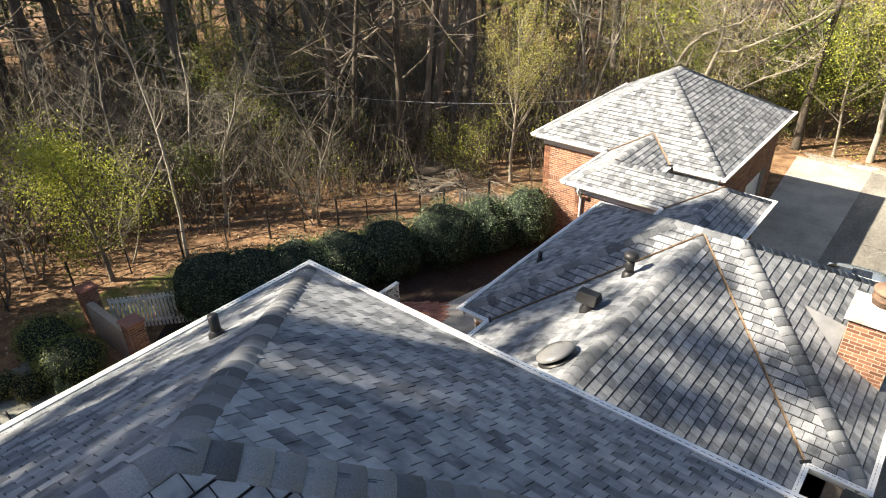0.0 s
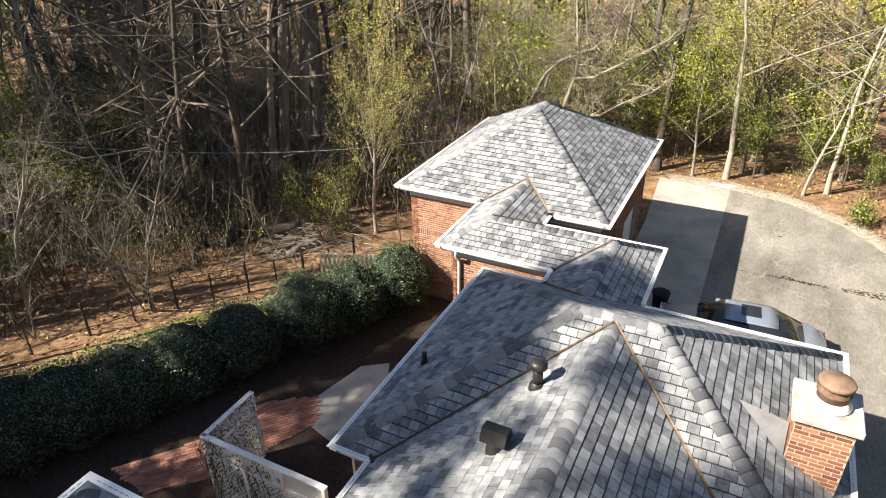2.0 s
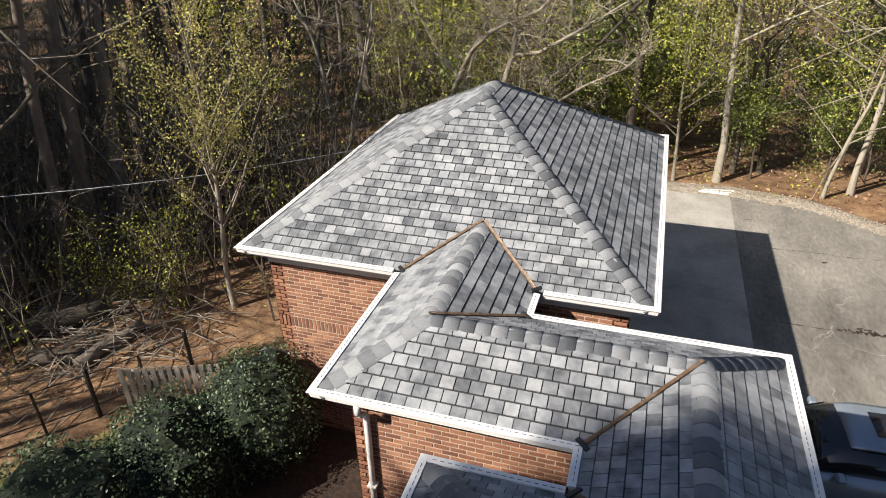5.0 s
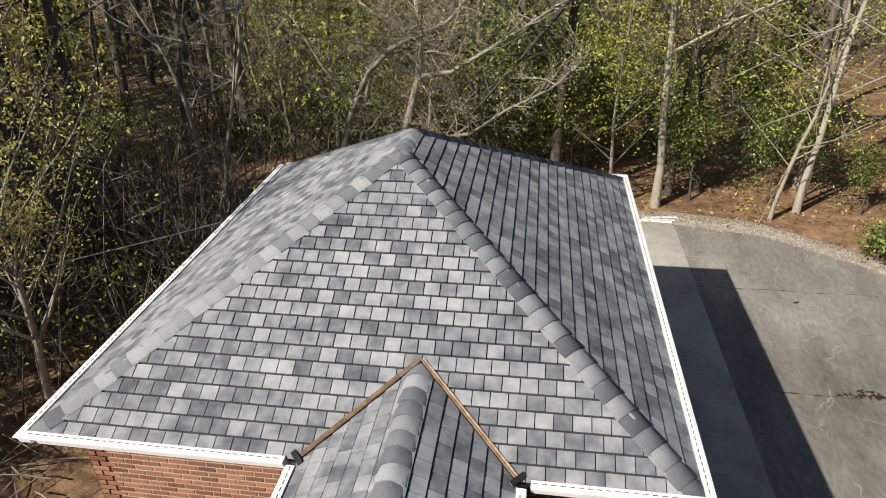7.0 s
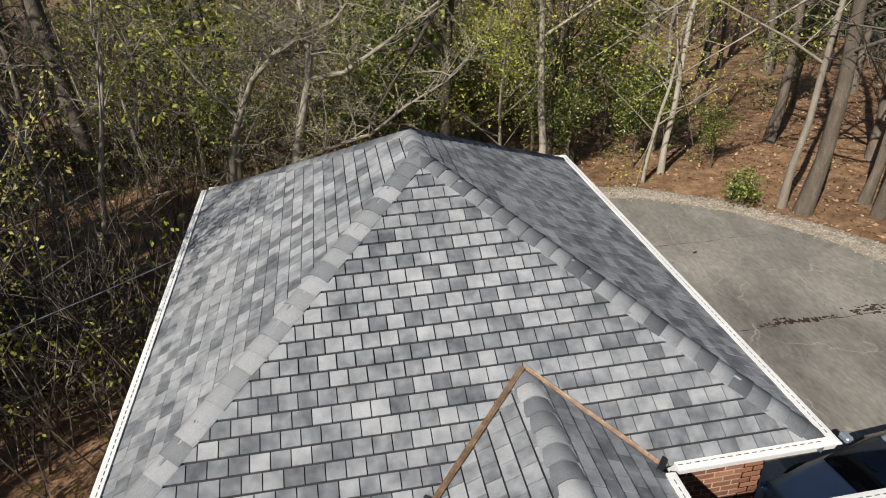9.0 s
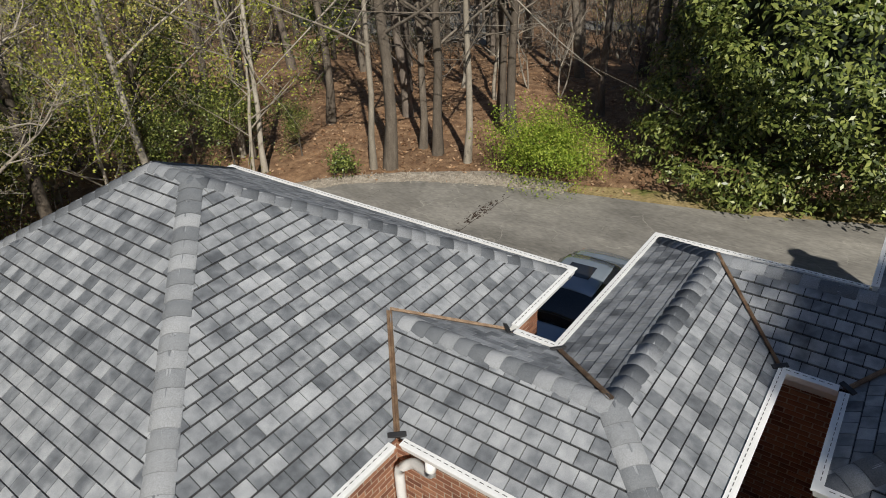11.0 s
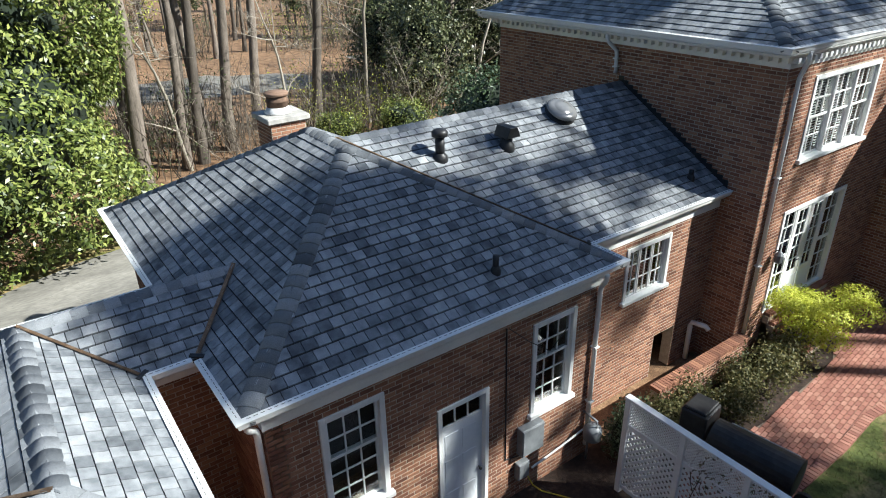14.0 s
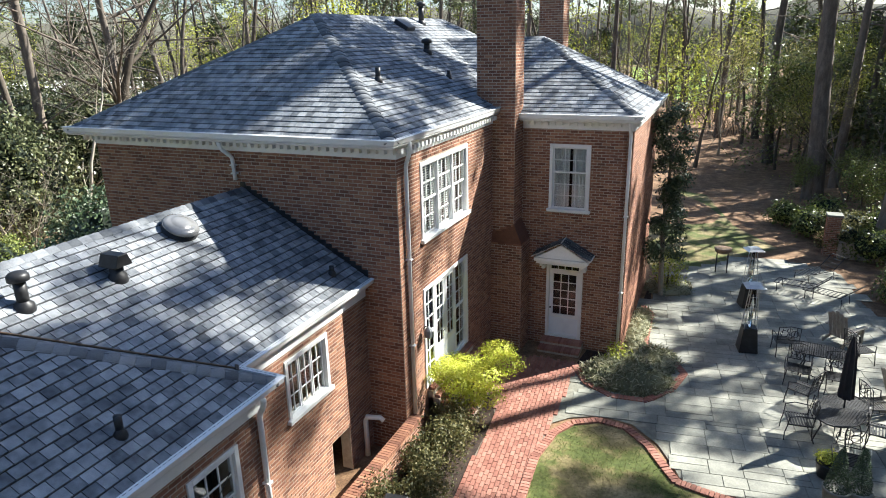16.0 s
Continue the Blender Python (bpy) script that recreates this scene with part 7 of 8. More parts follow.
for sx in (-1.45, 1.4):
    for sy in (-0.84, 0.84):
        bm = bmesh.new()
        tube(bm, [(sx, sy - 0.1, 0.32), (sx, sy + 0.1, 0.32)], 0.32, 20)
        wh = part("wheel", bm, M["rubber"], car)
        bm = bmesh.new()
        s = 1 if sy > 0 else -1
        tube(bm, [(sx, sy + s * 0.09, 0.32), (sx, sy + s * 0.112, 0.32)], 0.2, 16)
        part("rim", bm, M["steel"], wh)
for sy in (-0.6, 0.6):
    bm = bmesh.new()
    box(bm, -2.36, -2.2, sy - 0.16, sy + 0.16, 0.56, 0.68, 0.03)
    part("headlight", bm, M["pane"], car)
    bm = bmesh.new()
    box(bm, 2.25, 2.41, sy - 0.16, sy + 0.16, 0.62, 0.74, 0.03)
    part("tail_light", bm, M["rust"], car)
for sy in (-0.95, 0.95):
    bm = bmesh.new()
    box(bm, -0.75, -0.6, sy - 0.1, sy + 0.1, 0.92, 1.04, 0.03)
    part("mirror", bm, M["car_paint"], car)
bin_ = tagged(empty("black_bin", -3.6, 21.7, 0.03), "small black lidded bin by the garage", "bin")
bm = bmesh.new()
lathe(bm, [(0.22, 0), (0.28, 0.6), (0.29, 0.62)], 14)
part("bucket", bm, M["canvas"], bin_)
bm = bmesh.new()
lathe(bm, [(0.3, 0.622), (0.3, 0.66), (0.1, 0.72)], 14)
part("lid", bm, M["canvas"], bin_)

# ---------------------------------------------------------------- trees


class Wood:
    def __init__(self):
        self.v, self.f, self.tips = [], [], []

    def limb(self, pts, radii, sides):
        n0 = len(self.v)
        for i, p in enumerate(pts):
            d = (pts[min(i + 1, len(pts) - 1)] - pts[max(i - 1, 0)])
            if d.length < 1e-6:
                d = Vector((0, 0, 1))
            d.normalize()
            a = d.orthogonal().normalized()
            b = d.cross(a)
            for k in range(sides):
                t = k * math.tau / sides
                self.v.append(p + (a * math.cos(t) + b * math.sin(t)) * radii[i])
        for i in range(len(pts) - 1):
            for k in range(sides):
                q, r = n0 + i * sides + k, n0 + i * sides + (k + 1) % sides
                self.f.append((q, r, r + sides, q + sides))


def grow(ws, rnd, p, d, length, r, level, last, spread, up, kids, wobble):
    w = ws[min(level, 1)]
    n = (9, 4, 2, 1)[min(level, 3)]
    pts, rad = [p.copy()], [r]
    dd = d.copy()
    for i in range(n):
        dd = (dd + Vector((rnd.gauss(0, wobble), rnd.gauss(0, wobble), rnd.gauss(0, wobble) + up * (0.3 if level else 0.05)))).normalized()
        pts.append(pts[-1] + dd * (length / n))
        rad.append(max(0.0035, r * (1 - 0.82 * (i + 1) / n)))
    if level == 0:
        rad[0] *= 1.35
    w.limb(pts, rad, (7, 4, 3, 3)[min(level, 3)])
    if level >= last:
        w.tips += pts[1:]
        return
    for k in range(kids[level]):
        t = rnd.uniform(0.25 if level == 0 else 0.15, 1.0)
        i = min(n - 1, int(t * n))
        q = pts[i].lerp(pts[i + 1], t * n - i)
        ax = Vector((rnd.gauss(0, 1), rnd.gauss(0, 1), rnd.gauss(0, 0.4))).normalized()
        nd = (dd * (1 - spread) + ax * spread + Vector((0, 0, up))).normalized()
        grow(ws, rnd, q, nd, length * rnd.uniform(0.28, 0.5) * (1.15 - 0.5 * t if level == 0 else 1), max(0.005, rad[i] * rnd.uniform(0.35, 0.6)), level + 1, last, spread, up, kids, wobble)


def tree_kind(name, label, seed, height, r, bark, kids, last=2, spread=0.75, up=0.25, wobble=0.1, leaves=None, leaf_n=0, leaf=0.08, lean=0.05, stems=1, scatter=0.25, category="tree", group="woodland trees", aspect=0.5):
    rnd = random.Random(seed)
    w, w1 = Wood(), Wood()
    for s in range(stems):
        a = rnd.uniform(0, math.tau)
        k = lean if stems == 1 else 0.35
        grow((w, w1), rnd, Vector((0.12 * s * math.cos(a), 0.12 * s * math.sin(a), -0.3)), Vector((k * math.cos(a), k * math.sin(a), 1)).normalized(), height * rnd.uniform(0.8, 1), r, 0, last, spread, up, kids, wobble)
    ob = tagged(empty(name), label, category, group)
    mpart("trunk", mesh_of("trunk", w.v, w.f, bark, True), ob)
    mpart("bare_crown", mesh_of("bare_crown", w1.v, w1.f, bark, True), ob)
    if leaves:
        pts = [rnd.choice(w1.tips) + Vector((rnd.gauss(0, scatter), rnd.gauss(0, scatter), rnd.gauss(0, scatter))) for _ in range(leaf_n)]
        mpart("crown", leaf_mesh("crown", pts, np.tile((0, 0, 0.6), (leaf_n, 1)), leaf, leaves, seed, aspect, 1.0), ob)
    return ob


KINDS = {
    "tall_a": tree_kind("tall_tree", "tall bare woodland tree with a straight grey trunk", 201, 19, 0.2, M["bark"], (16, 5, 4), 2, 0.8, 0.15, 0.045),
    "tall_b": tree_kind("tall_tree", "tall dark trunked woodland tree with bare limbs", 202, 21, 0.24, M["pine_bark"], (12, 5, 4), 2, 0.85, 0.1, 0.03),
    "tall_c": tree_kind("tall_tree", "slender leaning woodland tree with pale grey bark", 203, 16, 0.14, M["pale_bark"], (14, 5, 5), 2, 0.75, 0.2, 0.06, lean=0.12),
    "bare_a": tree_kind("bare_sapling", "bare brown sapling with many fine twigs", 204, 7.5, 0.06, M["twig"], (11, 5, 3), 3, 0.75, 0.3, 0.12, stems=2),
    "bare_b": tree_kind("bare_sapling", "bare tangled woodland shrub with grey twigs", 205, 4.6, 0.04, M["bark"], (7, 5, 3), 3, 0.8, 0.25, 0.14, stems=3),
    "bare_c": tree_kind("bare_sapling", "pale barked bare tree with spreading limbs", 206, 9.5, 0.1, M["pale_bark"], (13, 7, 4), 3, 0.8, 0.2, 0.12, lean=0.15),
    "leafy_a": tree_kind("leafing_tree", "young tree with fresh yellow-green spring leaves", 207, 8, 0.075, M["pale_bark"], (15, 6, 4), 2, 0.75, 0.3, 0.1, M["spring"], 3800, 0.095, scatter=0.3),
    "leafy_b": tree_kind("leafing_tree", "low woodland shrub with light green leaves", 208, 4.2, 0.045, M["bark"], (11, 6, 4), 2, 0.8, 0.25, 0.14, M["spring"], 2500, 0.085, stems=3, scatter=0.28),
    "leafy_c": tree_kind("leafing_tree", "tree with sparse olive spring foliage", 209, 11, 0.11, M["bark"], (16, 7, 4), 2, 0.75, 0.2, 0.08, M["yellow"], 3800, 0.08, scatter=0.3),
    "far_a": tree_kind("tall_tree", "tall bare tree in the far woods", 211, 20, 0.22, M["pine_bark"], (11, 4), 2, 0.8, 0.15, 0.04),
    "far_b": tree_kind("tall_tree", "slim grey bare tree in the far woods", 212, 15, 0.13, M["bark"], (13, 4), 2, 0.75, 0.25, 0.07),
    "far_c": tree_kind("leafing_tree", "far tree with sparse yellow-green leaves", 213, 12, 0.13, M["bark"], (14, 4), 2, 0.75, 0.2, 0.08, M["spring"], 900, 0.24, scatter=0.4),
    "ever_a": tree_kind("evergreen_tree", "dark glossy evergreen understory tree", 210, 6.5, 0.09, M["bark"], (18, 6, 4), 2, 0.85, 0.1, 0.08, M["magnolia"], 3000, 0.2, scatter=0.35),
}


def far_conifer(name, label, seed, h, low, spread, clumps, per, leaf, r):
    rs = random.Random(seed)
    ob = tagged(empty(name), label, "tree", "woodland trees")
    w = Wood()
    w.limb([Vector((0.15 * math.sin(i), 0.15 * math.cos(i * 1.3), h * i / 5 - 0.3)) for i in range(6)], [r * (1 - 0.16 * i) for i in range(6)], 6)
    P, D = [], []
    for k in range(clumps):
        z = rs.uniform(low, h)
        a = rs.uniform(0, math.tau)
        q = spread * (1.1 - (z - low) / (h - low + 1)) * rs.uniform(0.2, 1)
        p, d = blob_points(per, 0.9, 0.9, 0.5, seed * 50 + k, 0, 0.3, 2, 0.2, -1)
        P.append(p + np.array((q * math.cos(a), q * math.sin(a), z)))
        D.append(d)
    mpart("trunk", mesh_of("trunk", w.v, w.f, M["pine_bark"], True), ob)
    mpart("crown", leaf_mesh("crown", np.concatenate(P), np.concatenate(D), leaf, M["needle"], seed, 0.4, 1.0), ob)
    return ob


KINDS["far_pine"] = far_conifer("tall_pine", "far pine with a dark trunk and high crown", 221, 24, 12, 4.2, 60, 16, 0.6, 0.26)
KINDS["far_cedar"] = far_conifer("dark_cedar", "dark evergreen in the far woods", 222, 10, 0.8, 3.0, 70, 16, 0.5, 0.16)
rnd = random.Random(77)
far_woods = tagged(empty("far_woods"), "bare and leafing trees of the far woods", "woods", kind="stuff")
undergrowth = tagged(empty("undergrowth"), "tangled undergrowth of fine bare stems and twigs", "undergrowth", kind="stuff")


def scatter_copy(ob, holder, m):
    for o in ob.children:
        mpart(o.name.split(".")[0], o.data, holder, m)




def plant(kind, x, y, s=1.0, rz=None, lean=0.0):
    rz = rnd.uniform(0, 360) if rz is None else rz
    ob = KINDS[kind]
    if kind.startswith("far"):
        scatter_copy(ob, far_woods, pose(x, y, ground_height(x, y), rnd.gauss(0, 1.5), rnd.gauss(0, 1.5), rz) @ Matrix.Diagonal((s, s, s, 1)))
        return None
    k = copy_thing(ob, pose(x, y, ground_height(x, y), rnd.gauss(0, 1.5), rnd.gauss(0, 1.5) + lean, rz))
    k.scale = (s, s, s)
    return k


# the single trees that stand out
yel = tree_kind("blossom_tree", "slender young tree in pale yellow blossom by the fence", 301, 8.2, 0.085, M["pale_bark"], (26, 7, 5), 2, 0.6, 0.3, 0.07, M["yellow"], 8200, 0.065, 0.0, group="", scatter=0.14)
yel.matrix_basis = pose(-15.3, 22.4, 0)
lft = tree_kind("leafing_tree", "young tree with light green leaves at the fence", 302, 6.4, 0.1, M["bark"], (14, 6, 4), 2, 0.8, 0.2, 0.1, M["spring"], 10000, 0.085, 0.15, group="", scatter=0.35)
lft.matrix_basis = pose(-22.1, 6.7, 0, 0, 0, 40)
big = tagged(empty("spreading_tree", -11.1, 32.1, 0), "pale forked tree with long arching bare limbs behind the garage", "tree")
trunk, twigs = Wood(), Wood()
br = random.Random(311)
for limb, r0, r1 in (
        (((0, 0, -0.2), (0.3, 0, 2.2), (0.6, 0.1, 3.3), (1.0, 0.1, 4.7), (1.15, 0, 5.6), (1.05, -0.1, 6.7), (0.8, 0.2, 8.2), (0.9, 0.5, 9.8)), 0.17, 0.03),
        (((-1.6, -0.2, -0.2), (-1.25, 0, 2.8), (-0.9, 0.1, 3.85), (-0.4, 0.1, 4.8), (0.25, 0, 5.45), (0.95, -0.1, 5.85), (1.8, 0, 6.15), (2.6, 0.2, 7.0), (3.1, 0.4, 8.2)), 0.13, 0.03),
        (((1.0, 0.1, 4.7), (1.95, -0.1, 4.9), (3.0, -0.2, 5.55), (3.9, -0.1, 6.1), (5.0, 0.1, 6.8), (5.8, 0.2, 7.8)), 0.085, 0.02),
        (((0.45, 0, 2.5), (1.25, -0.2, 2.9), (2.5, -0.3, 3.25), (3.5, -0.3, 3.95), (4.6, -0.2, 4.5), (5.5, 0, 5.3)), 0.08, 0.02),
        (((1.1, 0, 5.6), (0.3, 0.3, 6.2), (-0.6, 0.4, 6.6), (-1.6, 0.5, 7.4), (-2.2, 0.5, 8.6)), 0.06, 0.015),
        (((-0.9, 0.1, 3.85), (-1.8, 0.3, 4.9), (-2.5, 0.3, 6.2), (-2.7, 0.5, 7.8)), 0.06, 0.015)):
    pts = [Vector(p) for p in limb]
    n = len(pts)
    trunk.limb(pts, [r0 + (r1 - r0) * (k / (n - 1)) ** 0.7 for k in range(n)], 8)
    for k in range(3, 9 * (n - 2)):
        t = k / (9 * (n - 2)) * (n - 1)
        m = min(n - 2, int(t))
        q = pts[m].lerp(pts[m + 1], t - m)
        d = Vector((br.gauss(0, 0.8), br.gauss(0, 0.8), br.uniform(-0.1, 1.0))).normalized()
        grow((twigs, twigs), br, q, d, br.uniform(0.7, 2.2), br.uniform(0.012, 0.026), 1, 3, 0.7, 0.12, (0, 5, 3), 0.16)
mpart("trunk", mesh_of("trunk", trunk.v, trunk.f, M["pale_bark"], True), big)
mpart("bare_crown", mesh_of("bare_crown", twigs.v, twigs.f, M["pale_bark"], True), big)
pts = [br.choice(twigs.tips) + Vector((br.gauss(0, 0.1), br.gauss(0, 0.1), br.gauss(0, 0.1))) for _ in range(5200)]
mpart("crown", leaf_mesh("crown", pts, np.tile((0, 0, 0.6), (len(pts), 1)), 0.07, M["yellow"], 311, 0.5, 1.0), big)
for x, y, kind, s in ((7.0, 36.5, "tall_a", 1.0), (4.3, 30.7, "tall_a", 1.2), (3.95, 31.2, "tall_c", 0.9), (6.6, 30.9, "tall_a", 0.8), (6.3, 29.95, "tall_a", 1.0), (6.2, 28.5, "tall_c", 1.0), (9.1, 28.2, "tall_a", 1.0),
                      (2.2, 36.7, "tall_c", 0.9), (0.6, 34.0, "leafy_a", 1.1), (1.6, 34.6, "tall_c", 0.8), (-2.8, 34.6, "tall_c", 1.0), (-1.2, 36.0, "leafy_c", 1.0), (-7.4, 37.5, "tall_b", 1.0),
                      (-17.5, 33.5, "bare_c", 1.1), (-15.6, 29.8, "bare_c", 1.0), (3.0, 39.5, "tall_a", 1.0), (9.5, 34.0, "tall_b", 0.9), (11.0, 30.0, "tall_a", 1.0), (12.5, 36.5, "tall_b", 1.0),
                      (-21.0, 23.7, "tall_b", 1.1), (-20.6, 24.6, "tall_b", 1.0), (-24.4, 22.0, "tall_b", 1.0), (-21.6, 9.4, "tall_c", 0.55), (-19.4, 14.2, "bare_b", 1.0), (-16.6, 22.6, "bare_b", 0.9), (-17.2, 21.2, "leafy_b", 0.8)):
    plant(kind, x, y, s)
# the woods
taken = []


def wood(x0, x1, y0, y1, n, mix, gap, keep=None):
    tries = done = 0
    while done < n and tries < n * 30:
        tries += 1
        x, y = rnd.uniform(x0, x1), rnd.uniform(y0, y1)
        if keep and not keep(x, y):
            continue
        if any((x - a) ** 2 + (y - b) ** 2 < gap * gap for a, b in taken):
            continue
        taken.append((x, y))
        kind = rnd.choices(list(mix), list(mix.values()))[0]
        if kind.startswith(("tall", "far")) and x > -29 and -20 < y < 18 and x < 0:
            kind = "bare_a"
        plant(kind, x, y, rnd.uniform(0.75, 1.25))
        done += 1


def west_of_fence(x, y):
    return x < -22.8 - 0.0 * y if y < 9 else (x + 22.3) * 0.8 + (y - 9) * -0.62 < -0.6


DENSE = {"tall_a": 2, "tall_b": 4, "tall_c": 2, "bare_a": 5, "bare_b": 4, "bare_c": 2, "leafy_a": 0.5, "leafy_b": 1.6, "leafy_c": 0.5, "ever_a": 0.5}
# western conifers, many unseen, placed so their shade darkens the nearer woods
wood(-52, -39, -2, 30, 24, {"far_pine": 1}, 3.2)
wood(-66, -43, -26, 10, 34, {"far_pine": 2, "far_cedar": 1}, 3.0)
wood(-42, -20, -2, 34, 150, DENSE, 1.25, west_of_fence)
wood(-80, -42, -15, 60, 110, {"far_a": 4, "far_b": 4, "far_c": 1.5, "far_pine": 4, "far_cedar": 3}, 2.6)
wood(-42, -12, 34, 75, 80, {"tall_a": 1, "far_a": 4, "far_b": 4, "bare_c": 2, "far_c": 2.5, "far_pine": 2, "far_cedar": 1.5}, 2.1)
wood(-18, 3.5, 31, 44, 54, {"tall_c": 2, "tall_a": 1, "bare_a": 3, "bare_c": 4, "leafy_a": 5, "leafy_b": 4, "leafy_c": 3, "ever_a": 2}, 1.7, lambda x, y: x < -1.5 and not in_poly(x, y, DRIVE) and y > 34.2 - 0.2 * (x + 6) * (x < -6))
wood(-12, 40, 44, 80, 80, {"far_a": 4, "far_b": 4, "far_c": 3.5, "far_pine": 0.8, "far_cedar": 1.2}, 2.3)
wood(13, 30, 22, 46, 40, {"tall_a": 3, "tall_b": 3, "bare_a": 2, "bare_c": 1}, 2.4)
wood(14, 21, -30, 12, 24, {"tall_a": 2, "tall_b": 1.5, "tall_c": 1, "bare_a": 3, "bare_c": 3}, 2.6)
wood(38, 75, -60, 70, 95, {"far_a": 4, "far_b": 4, "far_c": 1.5, "far_pine": 2.5, "far_cedar": 3}, 3.0)
wood(-36, -14, -64, -24, 80, {"tall_b": 4, "tall_a": 1, "bare_a": 5, "bare_c": 2, "leafy_c": 2, "leafy_a": 1.5, "ever_a": 1.4, "far_pine": 2.5, "far_cedar": 0.6}, 1.9, lambda x, y: x < -16.5 or y < -38)
wood(-14, 50, -90, -34, 170, {"far_a": 3.5, "far_b": 5, "far_c": 3, "bare_c": 0.8, "far_pine": 3, "far_cedar": 1.6}, 2.4)
wood(28, 110, -120, -18, 100, {"far_a": 3, "far_b": 2, "far_c": 3, "far_pine": 3, "far_cedar": 2.5}, 3.4, lambda x, y: abs((x + 13) * 0.66 - (16 - y) * 0.75) > 3.5 and x > 38)
wood(-50, 70, -125, -90, 60, {"far_pine": 3, "far_cedar": 3, "far_c": 1}, 4)
wood(-60, -34, -60, -15, 36, {"far_a": 4, "far_b": 3, "far_pine": 3, "far_cedar": 3}, 2.8)
wood(-34, -18, -60, -27, 26, {"far_cedar": 3, "far_pine": 1}, 2.0)
for k in KINDS.values():
    k.location = (-30 - 3 * (list(KINDS.values()).index(k)), 40 + 2 * (list(KINDS.values()).index(k) % 4), 0)
# thickets: fine stems and twigs too many to count
def thicket(seed, size, stems, h, leaves, ln, lsize):
    rr = random.Random(seed)
    w = Wood()
    for k in range(stems):
        p = Vector((rr.uniform(-size, size), rr.uniform(-size, size), -0.1))
        l = h * rr.uniform(0.35, 1.0)
        d = Vector((rr.gauss(0, 0.22), rr.gauss(0, 0.22), 1)).normalized()
        q = p + d * l * 0.5 + Vector((rr.gauss(0, 0.12), rr.gauss(0, 0.12), 0))
        e = q + (d + Vector((rr.gauss(0, 0.3), rr.gauss(0, 0.3), 0))).normalized() * l * 0.5
        r = rr.uniform(0.008, 0.03)
        w.limb([p, q, e], [r, r * 0.7, 0.003], 3)
        for j in range(5):
            s0 = p.lerp(q, rr.uniform(0.3, 1)) if rr.random() < 0.5 else q.lerp(e, rr.random())
            t = s0 + Vector((rr.gauss(0, 0.45), rr.gauss(0, 0.45), rr.uniform(0.0, 0.6)))
            w.limb([s0, t], [r * 0.45, 0.002], 3)
            w.tips.append(t)
    ob = tagged(empty("thicket"), "tangled undergrowth of fine bare stems and twigs", "undergrowth", kind="stuff")
    mpart("stems", mesh_of("stems", w.v, w.f, M["bark"]), ob)
    if leaves:
        pts = [rr.choice(w.tips) + Vector((rr.gauss(0, 0.2), rr.gauss(0, 0.2), rr.gauss(0, 0.2))) for _ in range(ln)]
        mpart("foliage", leaf_mesh("foliage", pts, np.tile((0, 0, 0.6), (ln, 1)), lsize, leaves, seed, 0.5, 1.0), ob)
    return ob


THICK = [thicket(501, 2.6, 52, 4.5, None, 0, 0), thicket(502, 2.6, 45, 3.4, M["spring"], 800, 0.1), thicket(503, 2.6, 42, 5.5, M["needle"], 1000, 0.12)]


def thickets(x0, x1, y0, y1, n, mix, keep=None):
    for _ in range(n):
        x, y = rnd.uniform(x0, x1), rnd.uniform(y0, y1)
        if keep and not keep(x, y):
            continue
        s = rnd.uniform(0.8, 1.25)
        scatter_copy(rnd.choices(THICK, mix)[0], undergrowth, pose(x, y, ground_height(x, y), 0, 0, rnd.uniform(0, 360)) @ Matrix.Diagonal((s, s, s, 1)))


thickets(-50, -24, -4, 36, 95, (6, 1, 0.8), lambda x, y: west_of_fence(x + 3.2, y))
thickets(-21, -15.6, 22.5, 32, 14, (6, 1.5, 0))
thickets(-32, -20.5, 5, 25, 60, (6, 2, 1), lambda x, y: west_of_fence(x + 2.9, y))
thickets(-90, -50, -20, 75, 30, (4, 1, 3))
thickets(-50, 0, 38, 75, 54, (4, 2, 3))
thickets(-20, -6, 36.8, 42, 16, (2, 5, 2))
thickets(0, 45, 48, 80, 24, (4, 1, 2))
thickets(15, 44, 26, 60, 30, (4, 1, 1))
thickets(15.5, 20.5, -30, 12, 32, (4, 1.5, 1.5))
thickets(37, 46, -30, 40, 26, (3, 1, 4))
thickets(40, 80, -70, 70, 36, (3, 1, 3))
thickets(-40, -20, -60, -20, 34, (3, 2, 3))
thickets(-24, 40, -100, -44, 56, (2, 4, 4))
for k, o in enumerate(THICK):
    o.location = (-60 - 5 * k, 30, 0)
# low evergreen undergrowth
for x, y, s in ((-2.2, 37.6, 0.7), (0.4, 37.2, 0.7), (2.3, 36.0, 0.5), (0.9, 35.4, 0.5), (-1.6, 35.2, 0.55), (2.8, 41.5, 0.9), (-6, 42, 0.9), (10.5, 40, 0.8), (-24, 12, 0.5), (-26, 18, 0.5), (-23, 20, 0.45), (-13, 37, 0.6), (-4, 38, 0.55), (-6.5, 36.5, 0.6), (3.5, 34.6, 0.35), (-28, 8, 0.5), (-19.5, -20, 0.5), (-20.8, -22, 0.5), (-22, -19, 0.5), (-17.4, -24.5, 0.4), (-19.8, -25.5, 0.45), (-21.5, -16.5, 0.4), (-22.5, -12, 0.4)):
    plant("ever_a", x, y, s)


